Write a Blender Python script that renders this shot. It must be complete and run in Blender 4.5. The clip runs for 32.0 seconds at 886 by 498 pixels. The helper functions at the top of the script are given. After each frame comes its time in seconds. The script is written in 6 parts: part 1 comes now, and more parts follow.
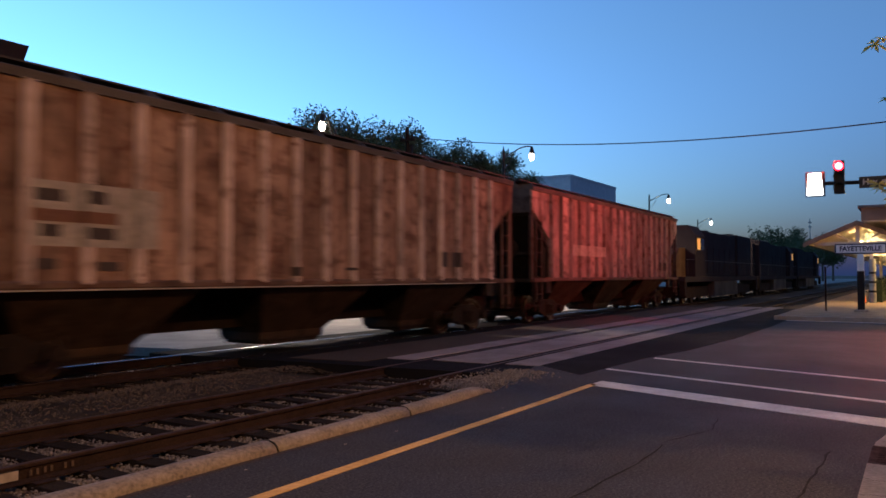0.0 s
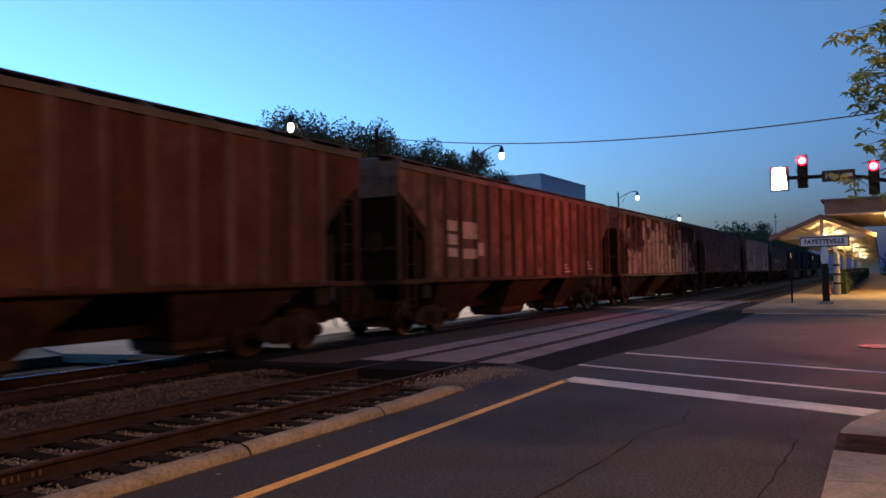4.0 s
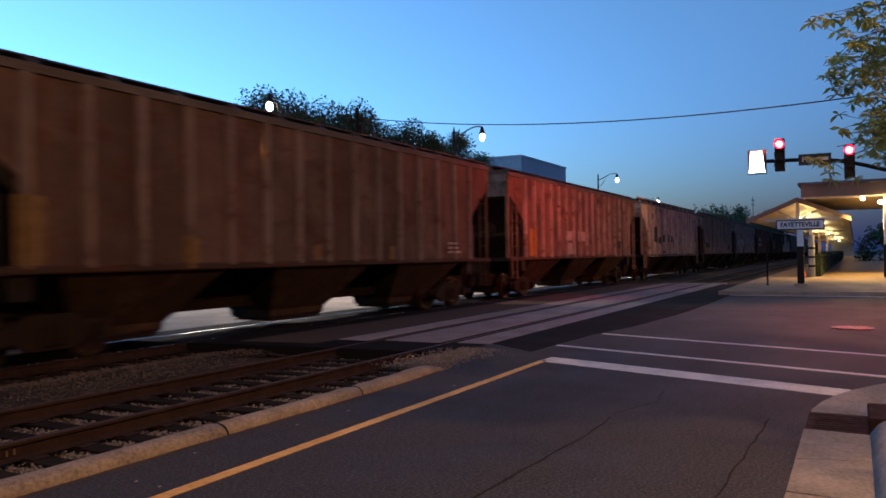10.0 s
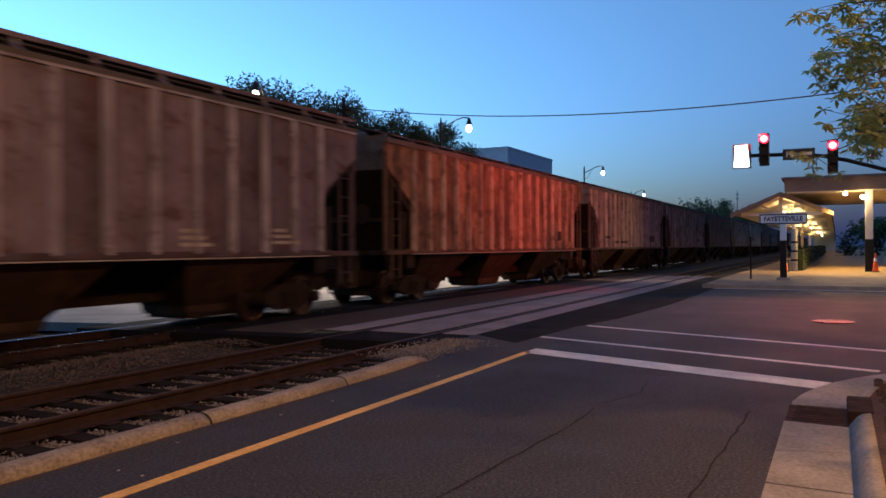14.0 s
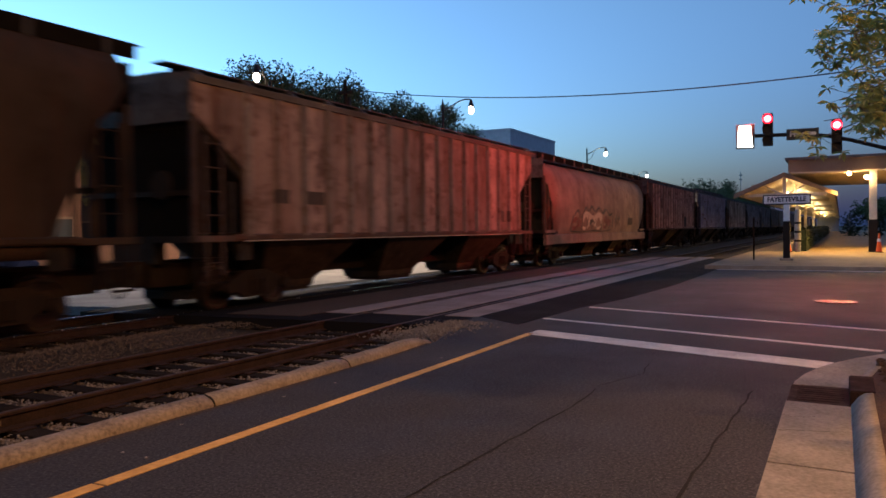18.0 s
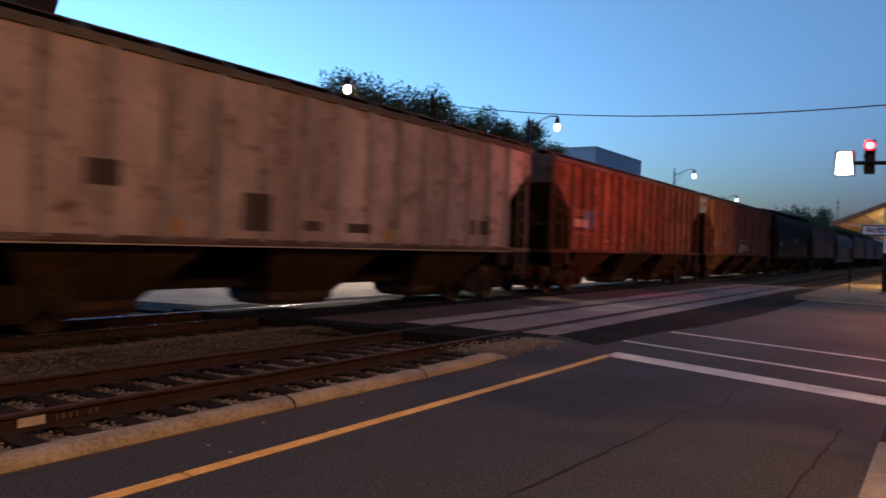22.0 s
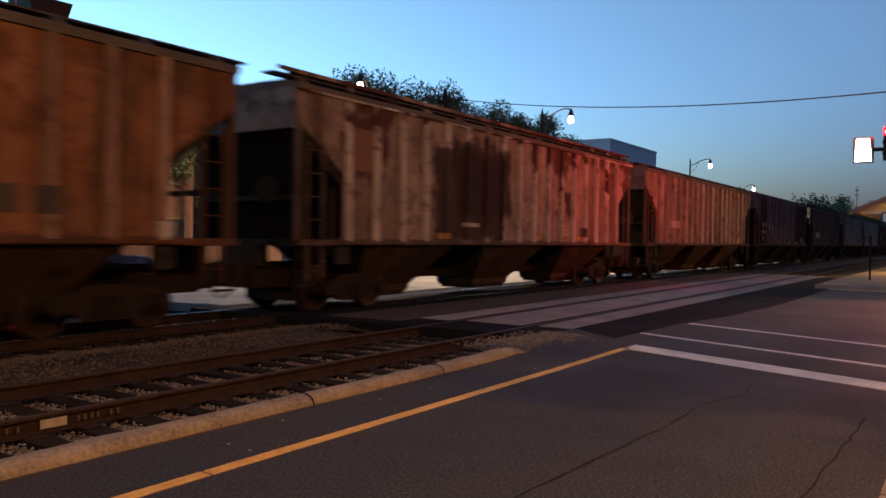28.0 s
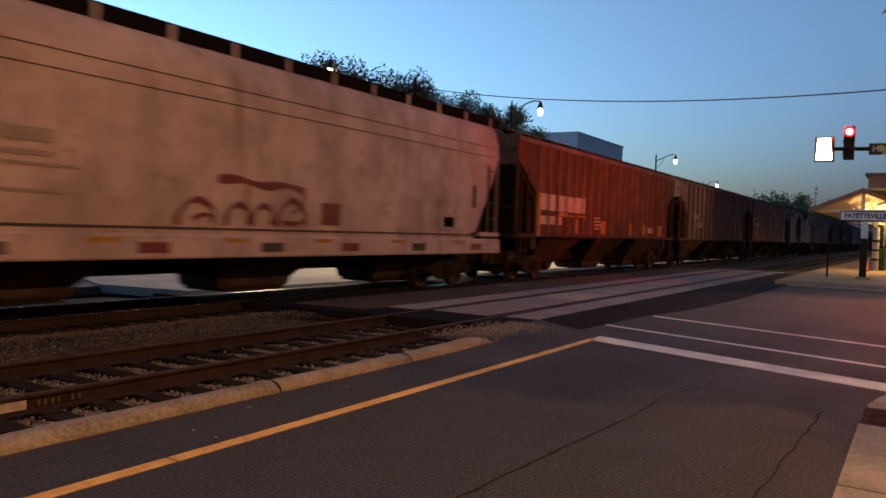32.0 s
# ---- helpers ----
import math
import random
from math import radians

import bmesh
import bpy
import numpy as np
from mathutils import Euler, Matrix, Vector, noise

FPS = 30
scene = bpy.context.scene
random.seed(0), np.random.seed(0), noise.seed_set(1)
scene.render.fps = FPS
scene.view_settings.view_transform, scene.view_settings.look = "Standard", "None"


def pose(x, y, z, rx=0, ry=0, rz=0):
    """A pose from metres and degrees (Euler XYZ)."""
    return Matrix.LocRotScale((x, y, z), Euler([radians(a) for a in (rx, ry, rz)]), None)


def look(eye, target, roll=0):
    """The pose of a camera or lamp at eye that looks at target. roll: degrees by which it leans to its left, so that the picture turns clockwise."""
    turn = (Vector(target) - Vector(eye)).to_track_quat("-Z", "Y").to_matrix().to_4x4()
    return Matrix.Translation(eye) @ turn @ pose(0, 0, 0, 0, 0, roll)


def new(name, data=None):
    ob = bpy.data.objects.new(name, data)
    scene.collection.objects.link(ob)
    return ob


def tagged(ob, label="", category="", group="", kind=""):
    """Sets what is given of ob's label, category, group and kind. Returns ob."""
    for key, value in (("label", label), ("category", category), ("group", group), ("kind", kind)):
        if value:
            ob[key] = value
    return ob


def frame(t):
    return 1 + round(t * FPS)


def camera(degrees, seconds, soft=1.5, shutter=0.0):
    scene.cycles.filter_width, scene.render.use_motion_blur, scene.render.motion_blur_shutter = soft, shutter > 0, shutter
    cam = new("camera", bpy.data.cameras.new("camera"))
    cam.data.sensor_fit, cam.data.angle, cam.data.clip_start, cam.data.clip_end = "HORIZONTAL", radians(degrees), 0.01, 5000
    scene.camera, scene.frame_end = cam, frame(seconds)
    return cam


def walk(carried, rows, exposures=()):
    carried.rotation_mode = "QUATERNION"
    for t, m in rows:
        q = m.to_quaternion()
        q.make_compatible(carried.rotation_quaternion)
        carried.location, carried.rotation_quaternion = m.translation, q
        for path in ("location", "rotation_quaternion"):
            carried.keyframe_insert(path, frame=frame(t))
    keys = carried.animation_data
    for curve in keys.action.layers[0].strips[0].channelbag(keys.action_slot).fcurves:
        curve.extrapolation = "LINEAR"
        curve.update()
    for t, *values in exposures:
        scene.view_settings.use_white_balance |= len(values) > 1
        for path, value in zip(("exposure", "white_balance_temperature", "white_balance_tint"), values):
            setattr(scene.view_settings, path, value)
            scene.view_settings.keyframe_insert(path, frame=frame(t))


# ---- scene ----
EXPOSURE_A, SKY_STRENGTH, NEAR_WATTS, RED_WATTS, LIT, SHELTER_WATTS = 5.5, 0.50, 68.0, 108.0, 0.11, 46.0
# The eye stands on the pavement beside a street that runs along two railway tracks; x runs along the tracks,
# y across them. Each row: seconds, place, yaw, pitch and roll in degrees.
cam = camera(60.0, 32.0, soft=1.6, shutter=0.4)
PATH = [
    (0, 0.008, 0.023, 1.627, -58.23, 1.97, -0.04), (0.5, 0.010, 0.026, 1.623, -58.47, 1.95, -0.64), (1, 0.010, 0.027, 1.620, -58.51, 1.78, -0.96),
    (1.5, 0.007, 0.025, 1.617, -58.59, 1.50, -0.52), (2, 0.004, 0.020, 1.613, -58.77, 1.81, -0.61), (2.5, 0.004, 0.014, 1.609, -59.14, 2.38, -1.11),
    (3, 0.007, 0.012, 1.607, -59.48, 2.33, -1.40), (3.5, 0.011, 0.012, 1.607, -59.97, 2.16, -1.28), (5.5, 0.022, 0.018, 1.614, -60.57, 1.65, -0.95),
    (6, 0.023, 0.017, 1.614, -59.69, 1.58, -0.84), (6.5, 0.022, 0.014, 1.613, -59.60, 1.81, -0.94), (7, 0.018, 0.009, 1.610, -58.99, 1.70, -1.14),
    (7.5, 0.013, 0.003, 1.606, -58.80, 1.57, -1.57), (8, 0.013, -0.002, 1.604, -60.08, 1.34, -1.40), (8.5, 0.017, -0.002, 1.602, -61.29, 1.05, -1.21),
    (9, 0.022, -0.001, 1.601, -62.00, 0.93, -0.91), (9.5, 0.025, 0.001, 1.599, -62.11, 0.90, -0.85), (10, 0.026, -0.001, 1.598, -61.77, 0.55, -0.87),
    (10.5, 0.025, -0.005, 1.598, -61.54, -0.09, -0.85), (11, 0.024, -0.007, 1.597, -61.58, -0.56, -0.83), (11.5, 0.025, -0.004, 1.596, -61.83, -0.50, -0.56),
    (12, 0.024, -0.000, 1.596, -62.07, -0.37, -0.32), (12.5, 0.020, -0.000, 1.598, -62.31, -0.19, -0.24), (13, 0.017, -0.002, 1.599, -62.60, -0.06, -0.20),
    (13.5, 0.021, -0.004, 1.598, -62.71, 0.00, -0.31), (14, 0.027, -0.003, 1.597, -62.82, -0.13, -0.37), (14.5, 0.032, -0.001, 1.596, -62.88, -0.29, -0.40),
    (16.5, 0.036, -0.007, 1.591, -62.70, -0.76, -0.68), (17, 0.039, -0.005, 1.590, -62.77, -1.09, -0.72), (17.5, 0.042, -0.005, 1.589, -62.71, -1.36, -0.66),
    (18, 0.043, -0.006, 1.589, -62.60, -1.43, -0.66), (18.5, 0.043, -0.009, 1.589, -62.62, -1.36, -0.79), (19, 0.042, -0.011, 1.590, -62.55, -1.38, -0.91),
    (19.5, 0.040, -0.012, 1.590, -62.30, -1.36, -0.94), (20, 0.038, -0.012, 1.589, -61.94, -1.33, -0.96), (20.5, 0.035, -0.010, 1.587, -62.00, -1.52, -0.87),
    (21, 0.026, -0.008, 1.587, -62.17, -1.62, -0.71), (21.5, 0.003, -0.007, 1.590, -61.37, -0.88, 0.16), (22, -0.026, -0.008, 1.594, -56.70, -0.44, 1.96),
    (22.5, -0.045, -0.009, 1.597, -52.29, -0.03, 2.63), (23, -0.049, -0.006, 1.600, -51.88, 0.51, 2.86), (23.5, -0.046, -0.001, 1.602, -52.51, 0.48, 3.37),
    (24, -0.040, 0.004, 1.602, -52.71, 0.43, 3.47), (24.5, -0.034, 0.006, 1.600, -52.91, 0.35, 3.54), (25, -0.032, 0.006, 1.600, -53.42, 0.24, 3.32),
    (25.5, -0.033, 0.004, 1.600, -53.77, 0.22, 2.79), (27.5, -0.016, -0.005, 1.596, -54.95, -0.63, 1.50), (28, -0.014, -0.005, 1.596, -55.55, -0.82, 0.90),
    (28.5, -0.009, -0.005, 1.595, -56.02, -1.27, 0.60), (29, -0.008, -0.004, 1.594, -56.98, -1.46, 0.77), (29.5, -0.011, -0.001, 1.595, -57.97, -1.70, 1.04),
    (30, -0.016, 0.005, 1.595, -57.99, -1.82, 1.36), (30.5, -0.020, 0.014, 1.593, -57.48, -1.69, 1.65), (31, -0.024, 0.024, 1.590, -57.63, -1.66, 1.78),
    (31.5, -0.028, 0.030, 1.587, -57.85, -1.54, 2.02), (32, -0.030, 0.031, 1.585, -58.08, -1.51, 2.02),
]


def aim(x, y, z, yaw, pitch, roll):
    return pose(x, y, z, 0, 0, yaw) @ pose(0, 0, 0, 90 + pitch) @ pose(0, 0, 0, 0, 0, roll)


walk(cam, [(t, aim(x, y, z, a, b, c)) for t, x, y, z, a, b, c in PATH], [(0, EXPOSURE_A, 7050, 11.5), (6, EXPOSURE_A, 6950, 11), (10, EXPOSURE_A, 6800, 10), (11, EXPOSURE_A + 0.13, 6850, 10), (17.5, EXPOSURE_A + 0.13, 7700, 11), (19.5, EXPOSURE_A + 0.10, 8300, 13),
      (22, EXPOSURE_A + 0.06, 7750, 10), (24, EXPOSURE_A + 0.08, 8050, 11), (27.5, EXPOSURE_A + 0.07, 8800, 13), (32, EXPOSURE_A + 0.06, 9300, 13)])

# ---- light ----
world = bpy.data.worlds.new("dusk_sky")
scene.world = world
world.use_nodes = True
wn = world.node_tree.nodes
sky = wn.new("ShaderNodeTexSky")
sky.sky_type = "NISHITA"
sky.sun_disc = False
sky.sun_elevation = radians(-4.0)
sky.sun_rotation = radians(0)
sky.air_density, sky.dust_density, sky.ozone_density = 1.0, 1.0, 2.2
wn["Background"].inputs["Strength"].default_value = SKY_STRENGTH
# clear dusk air: the after-glow turned to blue
tint = wn.new("ShaderNodeMix")
tint.data_type, tint.blend_type = "RGBA", "MULTIPLY"
tint.inputs[0].default_value = 1.0
tint.inputs[7].default_value = (0.49, 0.98, 0.945, 1)
wl = world.node_tree.links
wl.new(sky.outputs[0], tint.inputs[6])
haze = wn.new("ShaderNodeMix")
haze.data_type, haze.blend_type = "RGBA", "ADD"
haze.inputs[0].default_value = 1.0
haze.inputs[7].default_value = (0.0007, 0.0017, 0.0044, 1)
wl.new(tint.outputs[2], haze.inputs[6])
# the low sky opposite the after-glow stays deep blue
where = wn.new("ShaderNodeSeparateXYZ")
wl.new(wn.new("ShaderNodeTexCoord").outputs["Generated"], where.inputs[0])
low = wn.new("ShaderNodeMapRange")
low.inputs["From Min"].default_value, low.inputs["From Max"].default_value = 0.30, 0.0
wl.new(where.outputs["Z"], low.inputs["Value"])
deep = wn.new("ShaderNodeMix")
deep.data_type, deep.blend_type = "RGBA", "MULTIPLY"
deep.inputs[7].default_value = (0.80, 0.97, 1.30, 1)
wl.new(low.outputs[0], deep.inputs[0])
wl.new(haze.outputs[2], deep.inputs[6])
wl.new(deep.outputs[2], wn["Background"].inputs["Color"])


def lamp(name, place, watts, colour, radius=0.1, kind="POINT", target=None, cone=120, blend=0.35):
    data = bpy.data.lights.new(name, kind)
    data.energy, data.color = watts, colour
    data.shadow_soft_size = radius
    ob = new(name, data)
    ob.matrix_world = look(place, target) if target else pose(*place)
    if kind == "SPOT":
        data.spot_size, data.spot_blend = radians(cone), blend
    return ob


WARM, COOL, RED, YELLOWISH = (1.0, 0.55, 0.245), (1.0, 0.82, 0.66), (1.0, 0.095, 0.075), (1.0, 0.66, 0.24)

# ---- materials ----
def tree_of(name):
    m = bpy.data.materials.new(name)
    m.use_nodes = True
    nt = m.node_tree
    return m, nt, nt.nodes["Principled BSDF"]


def noise_of(nt, co, scale, detail=4.0, stretch=(1, 1, 1), shift=(0, 0, 0), rough=0.55):
    mp = nt.nodes.new("ShaderNodeMapping")
    mp.inputs["Scale"].default_value, mp.inputs["Location"].default_value = stretch, shift
    nt.links.new(co, mp.inputs["Vector"])
    n = nt.nodes.new("ShaderNodeTexNoise")
    n.inputs["Scale"].default_value, n.inputs["Detail"].default_value, n.inputs["Roughness"].default_value = scale, detail, rough
    nt.links.new(mp.outputs[0], n.inputs["Vector"])
    return n.outputs["Fac"]


def ramp_of(nt, fac, lo, hi):
    r = nt.nodes.new("ShaderNodeMapRange")
    r.inputs["From Min"].default_value, r.inputs["From Max"].default_value = lo, hi
    nt.links.new(fac, r.inputs["Value"])
    return r.outputs[0]


def mixed(nt, fac, a, b, mode="MIX"):
    m = nt.nodes.new("ShaderNodeMix")
    m.data_type, m.blend_type = "RGBA", mode
    for value, socket in ((fac, 0), (a, 6), (b, 7)):
        if isinstance(value, (int, float)):
            m.inputs[socket].default_value = value
        elif isinstance(value, tuple):
            m.inputs[socket].default_value = (*value, 1)
        else:
            nt.links.new(value, m.inputs[socket])
    return m.outputs[2]


def bumped(nt, bsdf, fac, strength, distance=0.02):
    b = nt.nodes.new("ShaderNodeBump")
    b.inputs["Strength"].default_value, b.inputs["Distance"].default_value = strength, distance
    nt.links.new(fac, b.inputs["Height"])
    nt.links.new(b.outputs[0], bsdf.inputs["Normal"])


def coords(nt, kind="Object"):
    return nt.nodes.new("ShaderNodeTexCoord").outputs[kind]


def surface(name, a, b, rough=0.7, metal=0.0, scale=3.0, fine=40.0, bump=0.2, deep=0.01, grain=0.25, contrast=(0.35, 0.65), each=0.0, spec=0.2):
    """A worn surface: two colours mixed in blotches, with fine grain and relief."""
    m, nt, bsdf = tree_of(name)
    co = coords(nt)
    blot = ramp_of(nt, noise_of(nt, co, scale), *contrast)
    small = noise_of(nt, co, fine, 3)
    c = mixed(nt, blot, a, b)
    c = mixed(nt, grain, c, mixed(nt, ramp_of(nt, small, 0.3, 0.7), (0.0, 0.0, 0.0), tuple(min(1, v * 2) for v in a)))
    if each:
        info = nt.nodes.new("ShaderNodeObjectInfo")
        hsv = nt.nodes.new("ShaderNodeHueSaturation")
        nt.links.new(ramp_of(nt, info.outputs["Random"], -1 / each + 0.5, 1 / each + 0.5), hsv.inputs["Value"])
        r = nt.nodes.new("ShaderNodeMapRange")
        r.inputs["To Min"].default_value, r.inputs["To Max"].default_value = 1 - each, 1 + each
        nt.links.new(info.outputs["Random"], r.inputs["Value"])
        nt.links.new(r.outputs[0], hsv.inputs["Value"])
        nt.links.new(c, hsv.inputs["Color"])
        c = hsv.outputs[0]
    nt.links.new(c, bsdf.inputs["Base Color"])
    rr = nt.nodes.new("ShaderNodeMapRange")
    rr.inputs["To Min"].default_value, rr.inputs["To Max"].default_value = max(0.05, rough - 0.12), min(1, rough + 0.12)
    nt.links.new(blot, rr.inputs["Value"])
    nt.links.new(rr.outputs[0], bsdf.inputs["Roughness"])
    bsdf.inputs["Metallic"].default_value = metal
    bsdf.inputs["Specular IOR Level"].default_value = spec
    bumped(nt, bsdf, small, bump, deep)
    return m


def glow(name, colour, strength):
    m, nt, bsdf = tree_of(name)
    bsdf.inputs["Base Color"].default_value = (*colour, 1)
    bsdf.inputs["Emission Color"].default_value = (*colour, 1)
    bsdf.inputs["Emission Strength"].default_value = strength * LIT
    return m


def math_of(nt, kind, a, b):
    m = nt.nodes.new("ShaderNodeMath")
    m.operation = kind
    for i, v in enumerate((a, b)):
        if isinstance(v, (int, float)):
            m.inputs[i].default_value = v
        else:
            nt.links.new(v, m.inputs[i])
    return m.outputs[0]


def car_paint(name, colour, rust=(0.095, 0.032, 0.016), amount=0.35, seed=0.0, patch=0.0, bay=0.0, spots=1.0, scars=()):
    """Old freight-car paint: panels faded unevenly (bay metres each), rust that runs down in streaks, scuffs, spots and patches of bare rust."""
    m, nt, bsdf = tree_of(name)
    co = coords(nt)
    s = (seed * 7.3, seed * 3.1, seed * 1.7)
    drip = noise_of(nt, co, 1.0, 5, (5.0, 5.0, 0.20), s, 0.6)
    streak = noise_of(nt, co, 1.0, 5, (1.9, 1.9, 0.22), (s[0] + 4, s[1], s[2] + 2), 0.65)
    blot = noise_of(nt, co, 0.8, 6, (1, 1, 1.3), s, 0.65)
    speck = noise_of(nt, co, 7.0, 5, (1, 1, 0.7), s)
    scuff = noise_of(nt, co, 1.5, 5, (1.0, 1.0, 1.5), (s[0] + 1, s[1] + 7, s[2]), 0.7)
    c = mixed(nt, ramp_of(nt, blot, 0.35, 0.68), tuple(0.9 * x for x in colour), tuple(1.25 * x + 0.012 for x in colour))
    if bay:
        axis = nt.nodes.new("ShaderNodeSeparateXYZ")
        nt.links.new(co, axis.inputs[0])
        cell = math_of(nt, "FLOOR", math_of(nt, "DIVIDE", math_of(nt, "ADD", axis.outputs["X"], 1.49), bay), 0.0)
        chance = nt.nodes.new("ShaderNodeTexWhiteNoise")
        chance.noise_dimensions = "1D"
        nt.links.new(math_of(nt, "ADD", cell, 37.3 * seed), chance.inputs["W"])
        shade = nt.nodes.new("ShaderNodeHueSaturation")
        nt.links.new(c, shade.inputs["Color"])
        wide = nt.nodes.new("ShaderNodeMapRange")
        wide.inputs["To Min"].default_value, wide.inputs["To Max"].default_value = 0.66, 1.26
        nt.links.new(chance.outputs["Value"], wide.inputs["Value"])
        nt.links.new(wide.outputs[0], shade.inputs["Value"])
        c = shade.outputs[0]
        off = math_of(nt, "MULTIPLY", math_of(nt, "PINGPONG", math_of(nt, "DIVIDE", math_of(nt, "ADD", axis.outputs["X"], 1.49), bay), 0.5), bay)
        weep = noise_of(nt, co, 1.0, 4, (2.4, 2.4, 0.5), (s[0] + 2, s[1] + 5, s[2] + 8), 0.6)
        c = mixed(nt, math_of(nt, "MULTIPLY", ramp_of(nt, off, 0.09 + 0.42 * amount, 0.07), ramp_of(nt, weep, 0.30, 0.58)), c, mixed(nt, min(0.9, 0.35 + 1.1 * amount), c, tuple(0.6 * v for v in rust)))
    c = mixed(nt, ramp_of(nt, streak, 0.60 - 0.30 * amount, 0.78 - 0.22 * amount), c, mixed(nt, 0.55, c, rust))
    c = mixed(nt, ramp_of(nt, drip, 0.62 - 0.22 * amount, 0.74 - 0.18 * amount), c, mixed(nt, 0.50, c, rust))
    c = mixed(nt, ramp_of(nt, math_of(nt, "MULTIPLY", blot, speck), 0.36 - 0.16 * amount, 0.50 - 0.12 * amount), c, rust)
    c = mixed(nt, ramp_of(nt, scuff, 0.56 - 0.16 * amount * spots, 0.70 - 0.14 * amount * spots), c, mixed(nt, 0.7 * spots, c, tuple(0.55 * v for v in rust)))
    c = mixed(nt, ramp_of(nt, speck, 0.66 - 0.06 * amount * spots, 0.71 - 0.06 * amount * spots), c, mixed(nt, 0.7 * spots, c, rust))
    grime = noise_of(nt, co, 1.0, 6, (1.1, 1.1, 0.5), (s[0] + 9, s[1] + 2, s[2] + 5), 0.7)
    c = mixed(nt, ramp_of(nt, grime, 0.46, 0.64), c, mixed(nt, min(0.85, 0.22 + 1.2 * amount), c, (0.030, 0.020, 0.015)))
    if patch:
        big = noise_of(nt, co, 0.30, 5, (1.0, 1.0, 0.7), (s[0] + 3, s[1], s[2] + 1), 0.72)
        high = nt.nodes.new("ShaderNodeSeparateXYZ")
        nt.links.new(co, high.inputs[0])
        lower = math_of(nt, "ADD", math_of(nt, "MULTIPLY", high.outputs["Z"], 0.075), math_of(nt, "SUBTRACT", big, 0.225))
        c = mixed(nt, ramp_of(nt, lower, 0.60 - 0.14 * patch, 0.63 - 0.14 * patch), c, tuple(0.75 * v for v in rust))
    if scars:
        spot = nt.nodes.new("ShaderNodeSeparateXYZ")
        nt.links.new(co, spot.inputs[0])
        torn = math_of(nt, "MULTIPLY", math_of(nt, "SUBTRACT", noise_of(nt, co, 1.3, 6, (1.6, 1.6, 0.8), (s[0] + 6, s[1] + 1, s[2]), 0.68), 0.5), 3.4)
        for x0, x1, z0, z1 in scars:
            along = math_of(nt, "SUBTRACT", (x1 - x0) / 2, math_of(nt, "ABSOLUTE", math_of(nt, "SUBTRACT", spot.outputs["X"], (x0 + x1) / 2), 0.0))
            tall = math_of(nt, "SUBTRACT", (z1 - z0) / 2, math_of(nt, "ABSOLUTE", math_of(nt, "SUBTRACT", spot.outputs["Z"], (z0 + z1) / 2), 0.0))
            inside = math_of(nt, "ADD", math_of(nt, "MULTIPLY", math_of(nt, "MINIMUM", along, tall), 1.6), torn)
            c = mixed(nt, ramp_of(nt, inside, 0.10, 0.34), c, mixed(nt, 0.9, c, (0.024, 0.011, 0.010)))
    nt.links.new(c, bsdf.inputs["Base Color"])
    rr = nt.nodes.new("ShaderNodeMapRange")
    rr.inputs["To Min"].default_value, rr.inputs["To Max"].default_value = 0.60, 0.95
    nt.links.new(streak, rr.inputs["Value"])
    nt.links.new(rr.outputs[0], bsdf.inputs["Roughness"])
    bsdf.inputs["Specular IOR Level"].default_value = 0.06
    bumped(nt, bsdf, speck, 0.12, 0.01)
    return m


ASPHALT = surface("asphalt", (0.0245, 0.0230, 0.0222), (0.038, 0.0352, 0.0335), 0.85, 0, 0.8, 34, 0.6, 0.008, 0.45, contrast=(0.30, 0.72))
nt_ = ASPHALT.node_tree
top_ = nt_.nodes["Principled BSDF"].inputs["Base Color"]
worn_ = mixed(nt_, ramp_of(nt_, noise_of(nt_, coords(nt_), 48.0, 3), 0.52, 0.68), top_.links[0].from_socket, (0.076, 0.071, 0.066))
worn_ = mixed(nt_, ramp_of(nt_, noise_of(nt_, coords(nt_), 36.0, 3, (1, 1, 1), (5, 0, 0)), 0.55, 0.68), worn_, (0.010, 0.009, 0.008))
nt_.links.new(mixed(nt_, ramp_of(nt_, noise_of(nt_, coords(nt_), 2.1, 5, (1, 1, 1), (9, 0, 0)), 0.60, 0.78), worn_, mixed(nt_, 0.45, worn_, (0.010, 0.009, 0.008))), top_)
CRACK = surface("crack_filler", (0.018, 0.016, 0.014), (0.024, 0.021, 0.018), 0.9, 0, 4, 60, 0.3, 0.004, 0.3, spec=0.05)
NEW_ASPHALT = surface("newer_asphalt", (0.0085, 0.0078, 0.0082), (0.014, 0.0125, 0.0125), 0.93, 0, 0.9, 90, 0.4, 0.01, 0.4, spec=0.05)
CONCRETE = surface("kerb_concrete", (0.225, 0.178, 0.13), (0.115, 0.088, 0.064), 0.92, 0, 2.2, 30, 0.6, 0.008, 0.25, contrast=(0.40, 0.70))
GUTTER = surface("gutter_concrete", (0.25, 0.21, 0.165), (0.165, 0.138, 0.108), 0.9, 0, 2.2, 30, 0.3, 0.005, 0.2, each=0.12)
PANEL = surface("crossing_concrete", (0.215, 0.185, 0.170), (0.155, 0.130, 0.118), 0.92, 0, 1.3, 50, 0.35, 0.008, 0.2, each=0.12, spec=0.08)
PAVING = surface("pale_paving", (0.225, 0.205, 0.19), (0.165, 0.15, 0.14), 0.9, 0, 0.7, 30, 0.3, 0.01, 0.2)
# darker copy of the paving, for ground that the lamps light less
DIM_PAVING = surface("dim_grey_paving", (0.085, 0.08, 0.076), (0.055, 0.052, 0.05), 0.9, 0, 0.7, 30, 0.3, 0.01, 0.3)
